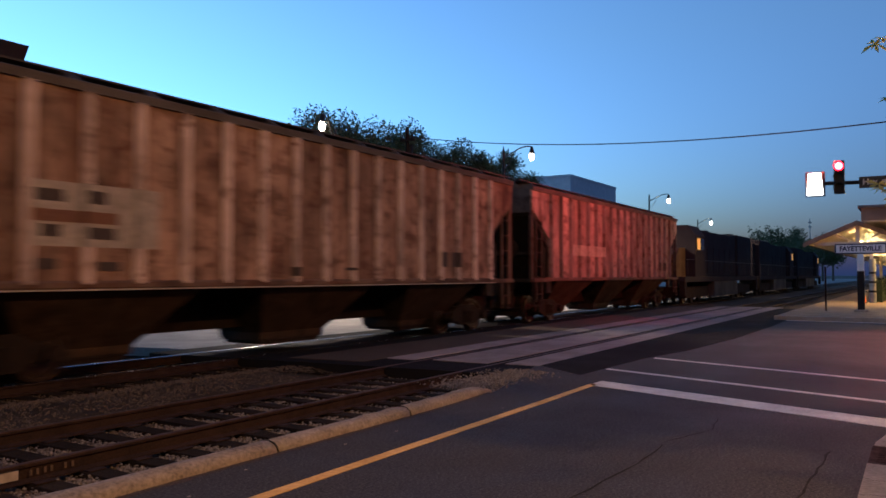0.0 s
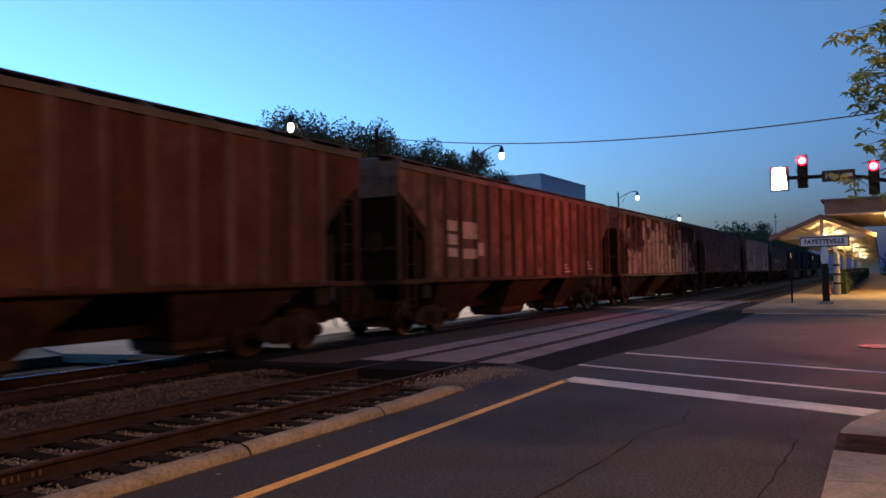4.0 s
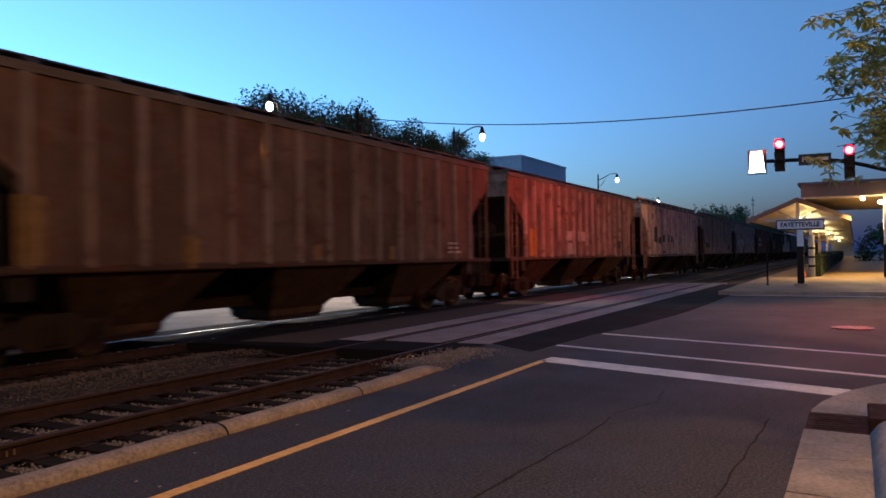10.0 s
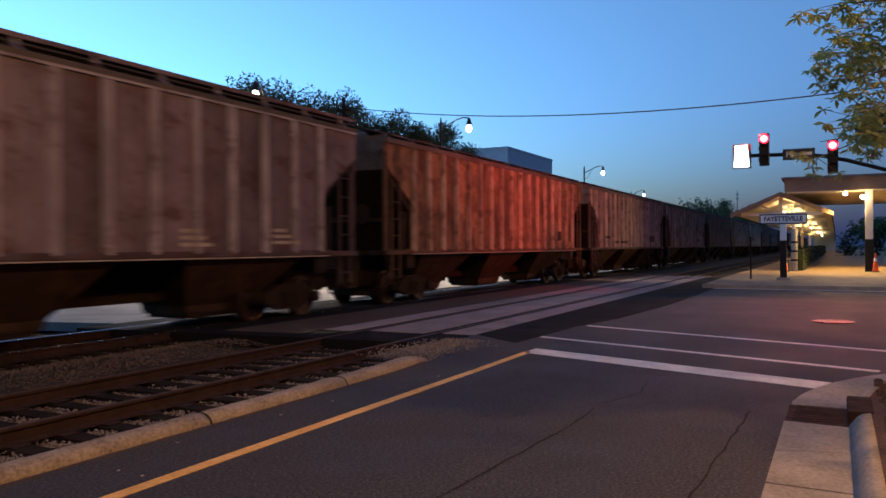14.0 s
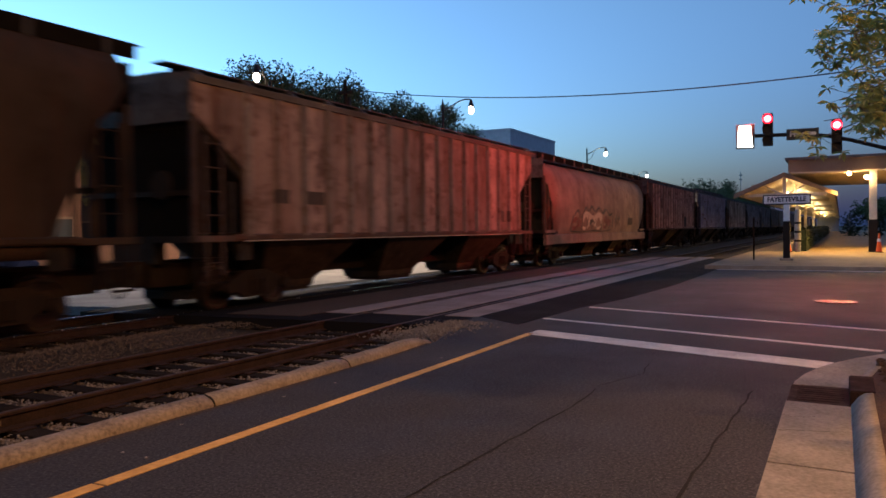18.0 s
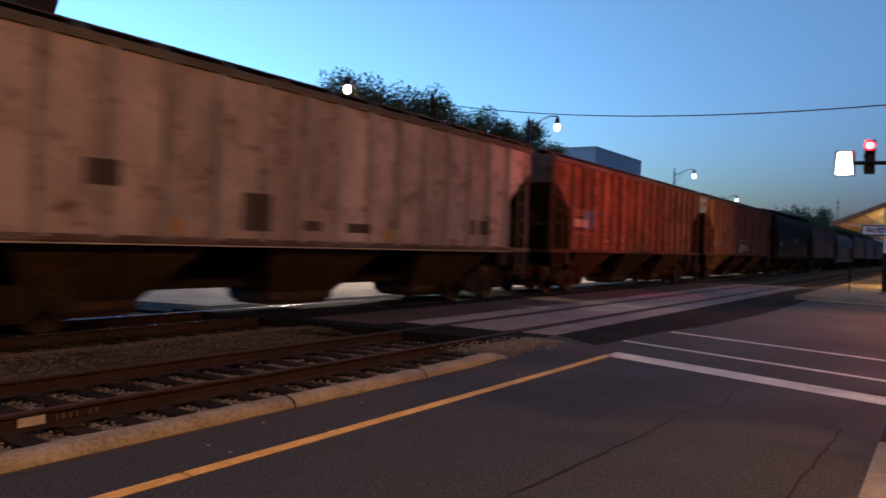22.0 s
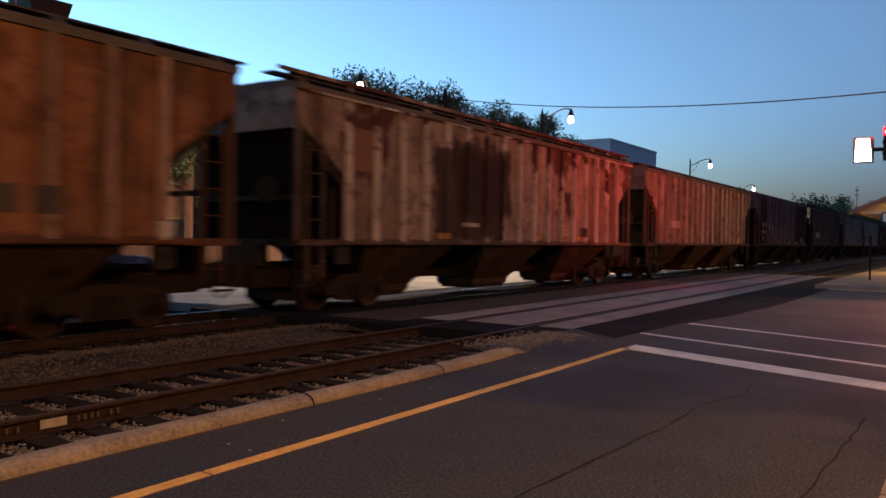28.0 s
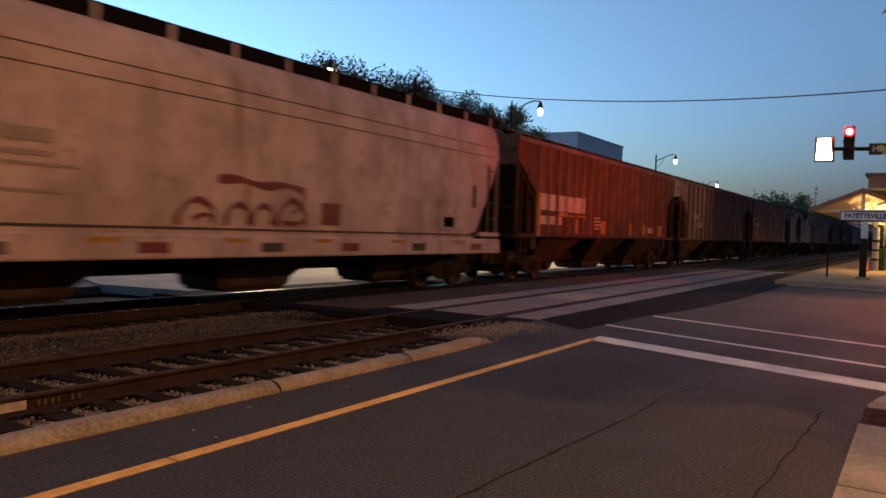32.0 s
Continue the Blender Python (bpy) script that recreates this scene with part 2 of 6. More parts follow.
BRICKWALK = surface("platform_pavers", (0.235, 0.165, 0.10), (0.16, 0.108, 0.07), 0.9, 0, 1.5, 25, 0.3, 0.01, 0.3, each=0.15)
EARTH = surface("dirt", (0.060, 0.048, 0.038), (0.085, 0.070, 0.055), 0.95, 0, 0.4, 12, 0.6, 0.03, 0.4)
EARTH_LIGHT = surface("brown_grit", (0.045, 0.031, 0.022), (0.066, 0.047, 0.033), 0.95, 0, 1.2, 40, 0.6, 0.02, 0.4)
STONE = surface("ballast_stone", (0.20, 0.175, 0.155), (0.045, 0.038, 0.032), 0.95, 0, 26.0, 60, 0.5, 0.01, 0.25, spec=0.05)
STONE_DARK = surface("brown_ballast_stone", (0.125, 0.098, 0.076), (0.022, 0.017, 0.013), 0.95, 0, 20.0, 60, 0.5, 0.01, 0.3, spec=0.05)
BED = surface("ballast_bed", (0.045, 0.034, 0.025), (0.078, 0.060, 0.044), 0.95, 0, 5.0, 40, 0.7, 0.02, 0.35, spec=0.05)
TIE = surface("creosoted_timber", (0.014, 0.010, 0.007), (0.028, 0.020, 0.014), 0.9, 0, 4, 40, 0.5, 0.01, 0.4, each=0.25, spec=0.05)
RAIL = surface("rusty_rail", (0.028, 0.0145, 0.010), (0.016, 0.009, 0.007), 0.8, 0.2, 3, 50, 0.3, 0.004, 0.3)
RAILHEAD = surface("polished_rail_head", (0.55, 0.55, 0.56), (0.48, 0.48, 0.5), 0.18, 1.0, 6, 60, 0.05, 0.001, 0.1)
RAILTOP = surface("dull_rail_head", (0.075, 0.045, 0.032), (0.045, 0.026, 0.018), 0.6, 0.5, 6, 60, 0.1, 0.002, 0.2)
WHITE_LINE = surface("white_road_paint", (0.58, 0.52, 0.44), (0.44, 0.39, 0.33), 0.75, 0, 3, 22, 0.25, 0.004, 0.15)
YELLOW_LINE = surface("yellow_road_paint", (0.60, 0.335, 0.10), (0.47, 0.25, 0.07), 0.75, 0, 4, 22, 0.25, 0.004, 0.15)
CASTIRON = surface("rusty_cast_iron", (0.030, 0.015, 0.010), (0.014, 0.008, 0.006), 0.85, 0.0, 5, 60, 0.4, 0.006, 0.3, spec=0.05)
MULCH = surface("bark_mulch", (0.055, 0.030, 0.018), (0.085, 0.050, 0.030), 0.95, 0, 8, 50, 0.8, 0.03, 0.4)
LEAF = surface("leaf", (0.22, 0.235, 0.085), (0.34, 0.30, 0.11), 0.6, 0, 2, 20, 0.2, 0.005, 0.1)
lt, lb = LEAF.node_tree, LEAF.node_tree.nodes["Principled BSDF"]
thin = lt.nodes.new("ShaderNodeBsdfTranslucent")
thin.inputs["Color"].default_value = (0.44, 0.42, 0.11, 1)
both = lt.nodes.new("ShaderNodeMixShader")
both.inputs[0].default_value = 0.45
lt.links.new(lb.outputs[0], both.inputs[1])
lt.links.new(thin.outputs[0], both.inputs[2])
lt.links.new(both.outputs[0], lt.nodes["Material Output"].inputs["Surface"])
DARKLEAF = surface("dark_leaf", (0.045, 0.066, 0.028), (0.064, 0.088, 0.034), 0.7, 0, 1, 10, 0.2, 0.01, 0.1)
HEDGE = surface("clipped_hedge_leaf", (0.014, 0.022, 0.010), (0.022, 0.032, 0.013), 0.7, 0, 1, 10, 0.2, 0.01, 0.1)
BARK = surface("bark", (0.07, 0.05, 0.037), (0.11, 0.085, 0.065), 0.9, 0, 6, 40, 0.6, 0.02, 0.3)
BLACK_METAL = surface("black_painted_metal", (0.008, 0.008, 0.009), (0.014, 0.013, 0.013), 0.6, 0.2, 5, 60, 0.1, 0.003, 0.2)
GREY_METAL = surface("galvanised_metal", (0.30, 0.30, 0.30), (0.22, 0.22, 0.22), 0.5, 0.6, 5, 60, 0.1, 0.003, 0.2)
# near-black steel; recess and walk-gap sheets in it carry shade as colour
NEAR_BLACK = surface("near_black_steel", (0.005, 0.0038, 0.003), (0.009, 0.007, 0.0055), 0.95, 0, 4, 40, 0.3, 0.01, 0.3, spec=0.02)
UNDER = surface("grimy_running_gear", (0.012, 0.008, 0.006), (0.027, 0.016, 0.010), 0.9, 0.1, 4, 40, 0.4, 0.01, 0.3, spec=0.1)
WHEEL = surface("worn_wheel_steel", (0.035, 0.021, 0.014), (0.024, 0.015, 0.011), 0.6, 0.5, 5, 60, 0.2, 0.005, 0.2)
ROOFDARK = surface("dirty_car_roof", (0.085, 0.070, 0.062), (0.055, 0.044, 0.038), 0.85, 0.1, 1.2, 30, 0.3, 0.01, 0.3)
GRATING = surface("roof_walk_steel", (0.035, 0.031, 0.03), (0.055, 0.046, 0.042), 0.7, 0.4, 4, 60, 0.3, 0.005, 0.3)
STENCIL = surface("faded_white_stencil", (0.30, 0.25, 0.205), (0.20, 0.165, 0.13), 0.8, 0, 4, 12, 0.1, 0.003, 0.15)
AMBER = surface("yellow_reflector_sheet", (0.28, 0.14, 0.028), (0.19, 0.09, 0.022), 0.7, 0, 6, 60, 0.1, 0.003, 0.3)
OLD_AMBER = surface("grimy_yellow_sheet", (0.13, 0.075, 0.026), (0.085, 0.05, 0.02), 0.8, 0, 6, 60, 0.1, 0.003, 0.3)
DIRTMARK = surface("dark_stencil_panel", (0.035, 0.026, 0.022), (0.065, 0.045, 0.036), 0.8, 0, 4, 30, 0.1, 0.003, 0.3)
SPRAY_RED = surface("maroon_spray_paint", (0.095, 0.018, 0.02), (0.13, 0.035, 0.03), 0.6, 0, 3, 20, 0.05, 0.002, 0.3)
SPRAY_BLACK = surface("black_spray_paint", (0.016, 0.013, 0.013), (0.03, 0.024, 0.022), 0.6, 0, 3, 20, 0.05, 0.002, 0.2)
SPRAY_PALE = surface("pale_spray_paint", (0.34, 0.265, 0.215), (0.26, 0.20, 0.165), 0.6, 0, 3, 20, 0.05, 0.002, 0.3)
OLD_PATCH = surface("overpainted_patch", (0.085, 0.058, 0.040), (0.060, 0.040, 0.028), 0.8, 0, 3, 12, 0.1, 0.003, 0.3)
TINT = surface("yellowed_stencil", (0.17, 0.135, 0.10), (0.125, 0.095, 0.072), 0.8, 0, 4, 12, 0.1, 0.003, 0.15)
PALE_BROWN = surface("worn_brown_stencil", (0.20, 0.148, 0.122), (0.24, 0.18, 0.15), 0.8, 0, 4, 30, 0.1, 0.003, 0.3)
FADED = surface("faded_brown_stencil", (0.11, 0.05, 0.03), (0.15, 0.07, 0.04), 0.8, 0, 4, 30, 0.1, 0.003, 0.3)
MANHOLE = surface("worn_rusty_iron", (0.13, 0.05, 0.045), (0.035, 0.018, 0.016), 0.55, 1.0, 8, 60, 0.3, 0.004, 0.2)
BLUEMARK = surface("blue_emblem_paint", (0.045, 0.07, 0.15), (0.06, 0.08, 0.13), 0.7, 0, 3, 20, 0.05, 0.002, 0.3)
LOCO_BLUE = surface("dark_blue_enamel", (0.022, 0.019, 0.021), (0.034, 0.028, 0.028), 0.85, 0, 1, 20, 0.1, 0.005, 0.3, spec=0.05)
LOCO_YELLOW = surface("yellow_enamel", (0.095, 0.055, 0.02), (0.065, 0.04, 0.016), 0.6, 0, 1, 20, 0.1, 0.005, 0.3)
HANDRAIL = surface("grimy_handrail", (0.05, 0.048, 0.045), (0.03, 0.028, 0.026), 0.6, 0.2, 3, 30, 0.05, 0.002, 0.2)
LOCO_GREY = surface("grey_enamel", (0.045, 0.042, 0.038), (0.026, 0.024, 0.022), 0.7, 0, 1, 20, 0.1, 0.005, 0.3)
HOUSE_GREY = surface("pale_cladding", (0.52, 0.53, 0.56), (0.47, 0.48, 0.51), 0.7, 0, 0.05, 1, 0.05, 0.01, 0.1)
TIMBER_WHITE = surface("cream_painted_timber", (0.62, 0.57, 0.47), (0.52, 0.47, 0.38), 0.7, 0, 1.5, 30, 0.15, 0.006, 0.2)
SHINGLE = surface("asphalt_shingle", (0.14, 0.115, 0.11), (0.10, 0.08, 0.078), 0.9, 0, 2, 30, 0.4, 0.01, 0.3)
FASCIA = surface("brown_fascia", (0.20, 0.14, 0.10), (0.15, 0.10, 0.075), 0.7, 0, 1, 30, 0.1, 0.006, 0.2)
BRICK = surface("dark_brick", (0.13, 0.065, 0.045), (0.09, 0.048, 0.036), 0.9, 0, 1.5, 25, 0.4, 0.01, 0.4)
STUCCO = surface("weathered_stucco", (0.075, 0.068, 0.060), (0.05, 0.045, 0.042), 0.9, 0, 0.8, 25, 0.3, 0.01, 0.2)
ORANGE = surface("orange_plastic", (0.75, 0.12, 0.03), (0.6, 0.10, 0.03), 0.5, 0, 3, 30, 0.05, 0.003, 0.1)
SIGN_WHITE = surface("white_enamel_sign", (0.80, 0.80, 0.78), (0.72, 0.72, 0.70), 0.5, 0, 3, 30, 0.05, 0.002, 0.1)
SIGN_NAVY = surface("navy_lettering", (0.020, 0.025, 0.05), (0.025, 0.03, 0.05), 0.5, 0, 3, 30, 0.05, 0.002, 0.1)
SIGN_GREEN = surface("dark_green_street_sign", (0.014, 0.016, 0.016), (0.018, 0.018, 0.018), 0.5, 0, 3, 30, 0.05, 0.002, 0.1)
CAR_PAINTS = [surface("silver_car_paint", (0.16, 0.165, 0.18), (0.14, 0.145, 0.16), 0.3, 0.5, 2, 30, 0.02, 0.001, 0.05),
              surface("blue_car_paint", (0.022, 0.032, 0.075), (0.018, 0.028, 0.065), 0.3, 0.3, 2, 30, 0.02, 0.001, 0.05)]
RUBBER = surface("black_rubber", (0.015, 0.015, 0.015), (0.022, 0.022, 0.022), 0.85, 0, 5, 50, 0.2, 0.004, 0.2)
BULB = glow("lamp_globe_glow", (1.0, 0.86, 0.66), 16.0)
RED_GLOW = glow("red_signal_lens", (1.0, 0.004, 0.016), 2.6)
RED_CORE = glow("red_signal_lamp", (1.0, 0.05, 0.065), 8.0)
RUST_END = surface("rust_brown_overpaint", (0.038, 0.017, 0.013), (0.056, 0.026, 0.019), 0.9, 0, 1.2, 12, 0.1, 0.003, 0.35, spec=0.05)
WHITE_GLOW = glow("lit_white_sign_face", (1.0, 0.98, 0.95), 9.0)
WARM_GLOW = glow("warm_luminaire_glow", (1.0, 0.66, 0.30), 22.0)
CAB_GLOW = glow("lit_cab_window", (1.0, 0.50, 0.12), 0.10)
RED_TAIL = glow("red_tail_light", (1.0, 0.03, 0.02), 6.0)
ROOM_GLOW = glow("lit_window", (1.0, 0.93, 0.80), 0.45)
SIGN_LIGHT = glow("lit_sign_band", (0.86, 0.95, 0.92), 0.22)


def glass(name):
    m, nt, bsdf = tree_of(name)
    bsdf.inputs["Base Color"].default_value = (0.02, 0.025, 0.03, 1)
    bsdf.inputs["Roughness"].default_value = 0.06
    bsdf.inputs["Specular IOR Level"].default_value = 0.6
    return m


GLASS = glass("dark_window_glass")


# ---- shapes ----
def box(bm, x0, x1, y0, y1, z0, z1):
    v = [bm.verts.new((x, y, z)) for x in (x0, x1) for y in (y0, y1) for z in (z0, z1)]
    for q in ((0, 1, 3, 2), (4, 6, 7, 5), (0, 4, 5, 1), (2, 3, 7, 6), (0, 2, 6, 4), (1, 5, 7, 3)):
        bm.faces.new([v[i] for i in q])
    return bm


def rod(bm, a, b, r, n=8, r2=None):
    a, b = Vector(a), Vector(b)
    q = (b - a).to_track_quat("Z", "Y")
    rings = []
    for p, rad in ((a, r), (b, r if r2 is None else r2)):
        rings.append([bm.verts.new(p + q @ Vector((rad * math.cos(6.28319 * i / n), rad * math.sin(6.28319 * i / n), 0))) for i in range(n)])
    for i in range(n):
        j = (i + 1) % n
        bm.faces.new((rings[0][i], rings[0][j], rings[1][j], rings[1][i]))
    bm.faces.new(rings[0][::-1])
    bm.faces.new(rings[1])
    return bm


def prism(bm, outline, a, b, axis="y"):
    """An outline of pairs drawn out along an axis from a to b; pairs are (x, z) along y, (y, z) along x, (x, y) along z."""
    put = {"y": lambda p, d: (p[0], d, p[1]), "x": lambda p, d: (d, p[0], p[1]), "z": lambda p, d: (p[0], p[1], d)}[axis]
    one = [bm.verts.new(put(p, a)) for p in outline]
    two = [bm.verts.new(put(p, b)) for p in outline]
    n = len(outline)
    for i in range(n):
        j = (i + 1) % n
        bm.faces.new((one[i], one[j], two[j], two[i]))
    bm.faces.new(one[::-1])
    bm.faces.new(two)
    return bm


def loft(bm, rings, closed=True):
    vs = [[bm.verts.new(p) for p in r] for r in rings]
    n = len(rings[0])
    for a, b in zip(vs, vs[1:]):
        for i in range(n if closed else n - 1):
            j = (i + 1) % n
            bm.faces.new((a[i], a[j], b[j], b[i]))
    if closed:
        bm.faces.new(vs[0][::-1])
        bm.faces.new(vs[-1])
    return bm


def dome(bm, c, r, rz=None, n=14, m=8):
    rz = r if rz is None else rz
    rings = []
    for i in range(m + 1):
        a = math.pi * i / m
        rr, z = max(0.002, math.sin(a)) * r, math.cos(a) * rz
        rings.append([(c[0] + rr * math.cos(6.28319 * k / n), c[1] + rr * math.sin(6.28319 * k / n), c[2] + z) for k in range(n)])
    return loft(bm, rings)


def shape(name, *calls):
    """A mesh from calls (function, arguments...) on one bmesh."""
    bm = bmesh.new()
    for f, *a in calls:
        f(bm, *a)
    return closed_mesh(name, bm)


def closed_mesh(name, bm, bevel=0.0, smooth=False):
    bmesh.ops.recalc_face_normals(bm, faces=bm.faces)
    if bevel:
        bmesh.ops.bevel(bm, geom=bm.edges[:], offset=bevel, segments=2, affect="EDGES", profile=0.6)
    me = bpy.data.meshes.new(name)
    bm.to_mesh(me)
    bm.free()
    if smooth:
        me.shade_smooth()
    return me


def part(name, bm, material, parent=None, label="", bevel=0.0, smooth=False, place=None):
    """One mesh object of a bmesh or of ready mesh data, under a thing, a part or nothing."""
    me = bm if isinstance(bm, bpy.types.Mesh) else closed_mesh(name, bm, bevel, smooth)
    ob = new(name, me)
    if not me.materials:
        me.materials.append(None)
    ob.material_slots[0].link = "OBJECT"
    ob.material_slots[0].material = material
    ob.parent = parent
    if place is not None:
        ob.matrix_basis = place
    if label:
        tagged(ob, label)
    return ob


def thing(name, label, category, m=None, group="", kind=""):
    ob = new(name)
    ob.empty_display_size = 0.3
    if m is not None:
        ob.matrix_basis = m
    return tagged(ob, label, category, group, kind)


def B():
    return bmesh.new()


# ---- ground, street and tracks ----
def sheet(name, outline, z, material, label, kind="structure", thick=0.05):
    ob = part(name, prism(B(), outline, z - thick, z, "z"), material, None, label)
    return tagged(ob, label, name.split("_")[0], kind=kind)


def strewn(seed, count, spot, size):
    """Many rough little stones in one mesh: spot(r) gives a place, size the least and the largest radius."""
    r = random.Random(seed)
    base = [(1, 0, -0.35), (0.2, 1, -0.3), (-0.9, 0.3, -0.35), (-0.3, -0.95, -0.3), (0.5, 0.35, 0.55), (-0.45, 0.3, 0.6), (0.0, -0.5, 0.5)]
    tris = [(0, 1, 4), (1, 5, 4), (1, 2, 5), (2, 6, 5), (2, 3, 6), (3, 0, 6), (0, 4, 6), (4, 5, 6)]
    vs, fs = [], []
    for _ in range(count):
        x, y, z = spot(r)
        s, a = r.uniform(*size), r.uniform(0, 6.28)
        c, d, flat, long = math.cos(a) * s, math.sin(a) * s, r.uniform(0.6, 1.1), r.uniform(0.8, 1.4)
        k = len(vs)
        for u, v, w in base:
            u, v, w = u * long + r.uniform(-0.2, 0.2), v + r.uniform(-0.2, 0.2), w * flat + r.uniform(-0.15, 0.15)
            vs.append((x + c * u - d * v, y + d * u + c * v, z + s * w))
        fs += [(k + a, k + b, k + e) for a, b, e in tris]
    me = bpy.data.meshes.new("stones")
    me.from_pydata(vs, [], fs)
    return me


NEAR_Y, FAR_Y = 7.42, 12.27
RAILS = [(NEAR_Y - 0.7535), (NEAR_Y + 0.7535), (FAR_Y - 0.7535), (FAR_Y + 0.7535)]

# the ground reaches the horizon; the road bed, ballast and paving lie on it
sheet("ground", [(-900, -900), (3000, -900), (3000, 1500), (-900, 1500)], -0.30, EARTH, "dark bare earth and rough grass out to the horizon")
sheet("road", [(-60, -0.02), (8.0, -0.02), (11.5, -2.2), (13.0, -30), (30.0, -30), (30.25, 5.9), (12.6, 5.9), (9.6, 5.1), (-60, 5.1)], 0.0, ASPHALT,
      "worn dark grey asphalt street with fine cracks", thick=0.28)
sheet("road_patch", [(11.9, 4.75), (14.9, 4.62), (17.0, 4.28), (20.8, 4.06), (26.0, 4.02), (30.2, 4.1), (40.2, 4.5), (40.2, 5.84), (12.75, 5.84)], 0.006, NEW_ASPHALT, "newer black asphalt strip beside the crossing", thick=0.2)
sheet("road_infill", [(11.4, 5.6), (40.0, 5.6), (42.2, 13.9), (10.6, 13.9)], -0.006, NEW_ASPHALT, "black asphalt between the crossing panels", thick=0.2)
sheet("verge", [(11.6, 8.99), (40.3, 8.99), (40.9, 10.66), (11.4, 10.66)], 0.004, EARTH_LIGHT, "brown gritty strip between the two tracks", thick=0.2)
sheet("road_beyond", [(11.6, 13.9), (42.2, 13.9), (43.0, 15.3), (72, 90), (40, 90), (11.05, 16.4)], -0.01, PAVING, "pale concrete street beyond the tracks under street lamps", thick=0.2)
sheet("ballast_bed", [(-120, 5.4), (12.0, 5.4), (10.9, 15.6), (-120, 15.6)], -0.235, BED, "grey crushed stone ballast bed", thick=0.05)
sheet("ballast_bed_beyond", [(40.3, 5.0), (900, 5.0), (900, 15.6), (43.0, 15.6)], -0.10, BED, "grey crushed stone ballast bed", thick=0.15)
sheet("pavement_far", [(-120, 16.4), (11.0, 16.4), (40.0, 90), (-120, 90)], -0.05, DIM_PAVING, "grey paving behind the tracks, coloured darker as less lit", thick=0.2)
sheet("pavement_far_east", [(43.0, 15.6), (400, 15.6), (400, 60), (62, 60)], -0.05, PAVING, "pale concrete paving behind the tracks", thick=0.2)

for k, y in enumerate(RAILS):
    bright = k >= 2
    for x0, x1 in ((-120, 12.3), (12.3, 40.5), (40.5, 900)):
        rail = thing("rail", "rust-brown steel rail with a bright running head" if bright else "rust-brown steel rail on dark ties", "rail", kind="structure")
        part("web", prism(B(), [(y - 0.07, -0.17), (y + 0.07, -0.17), (y + 0.07, -0.155), (y + 0.012, -0.135), (y + 0.010, -0.045), (y + 0.036, -0.035),
                                (y + 0.036, -0.012), (y - 0.036, -0.012), (y - 0.036, -0.035), (y - 0.010, -0.045), (y - 0.012, -0.135), (y - 0.07, -0.155)], x0, x1, "x"), RAIL, rail)
        part("head", prism(B(), [(y - 0.034, -0.012), (y + 0.034, -0.012), (y + 0.034, -0.004), (y + 0.024, 0.0), (y - 0.024, 0.0), (y - 0.034, -0.004)], x0, x1, "x"),
             RAILHEAD if bright else RAILTOP, rail)

# ties, each a timber of its own where the eye comes near
track_near = thing("track_bed", "row of dark creosoted timber ties under the near rails", "track", kind="structure")
tie_mesh = closed_mesh("tie", box(B(), -0.115, 0.115, -1.3, 1.3, -0.34, -0.172), 0.012)
plate = closed_mesh("tie_plate", box(B(), -0.09, 0.09, -0.17, 0.17, -0.174, -0.162), 0.003)
rt = random.Random(5)
for i in range(44):
    x = -9.5 + i * 0.497
    if x > 12.2:
        break
    part("tie", tie_mesh, TIE, track_near, place=pose(x, NEAR_Y + rt.uniform(-0.05, 0.05), rt.uniform(-0.012, 0.006), 0, 0, rt.uniform(-1.5, 1.5)))
    for y in RAILS[:2]:
        part("tie_plate", plate, RAIL, track_near, place=pose(x, y, 0))
track_far = thing("track_bed", "row of dark creosoted timber ties under the far rails", "track", kind="structure")
for i in range(36):
    x = -5.5 + i * 0.497
    if x > 12.2:
        break
    part("tie", tie_mesh, TIE, track_far, place=pose(x, FAR_Y + rt.uniform(-0.05, 0.05), 0, 0, 0, rt.uniform(-1.5, 1.5)))
bm = B()
for i in range(240):
    for yc in (NEAR_Y, FAR_Y):
        box(bm, 41 + i * 0.5, 41.23 + i * 0.5, yc - 1.3, yc + 1.3, -0.3, -0.10)
tagged(part("ties_beyond", bm, TIE, None), "distant timber ties beyond the crossing", "track", kind="stuff")


def between(r):
    y = r.uniform(5.55, 11.45) if r.random() < 0.8 else r.uniform(11.4, 15.2)
    x = r.uniform(-3, 12.1)
    crest = 0.13 * math.exp(-((y - 10.0) / 0.75) ** 2)
    if noise.noise(Vector((x * 0.9, y * 1.6, 3.0))) + 0.5 * noise.noise(Vector((x * 4.0, y * 5.0, 1.0))) < r.uniform(-0.55, 0.25) - 1.2 * crest:
        return x, y, -0.33
    on_tie = 6.1 < y < 8.75 and abs(((x + 9.5) / 0.497 + 0.5) % 1 - 0.5) < 0.30
    return x, y, (-0.29 if on_tie else -0.215) + crest + r.uniform(-0.02, 0.02)


def crib(r):
    """A spot in the hollows between the ties of the near track."""
    i = r.randrange(0, 44)
    return -9.5 + (i + 0.5) * 0.497 + r.uniform(-0.13, 0.13), NEAR_Y + r.choice((r.gauss(0, 0.32), r.gauss(-1.25, 0.2))), -0.205 + r.uniform(-0.02, 0.02)


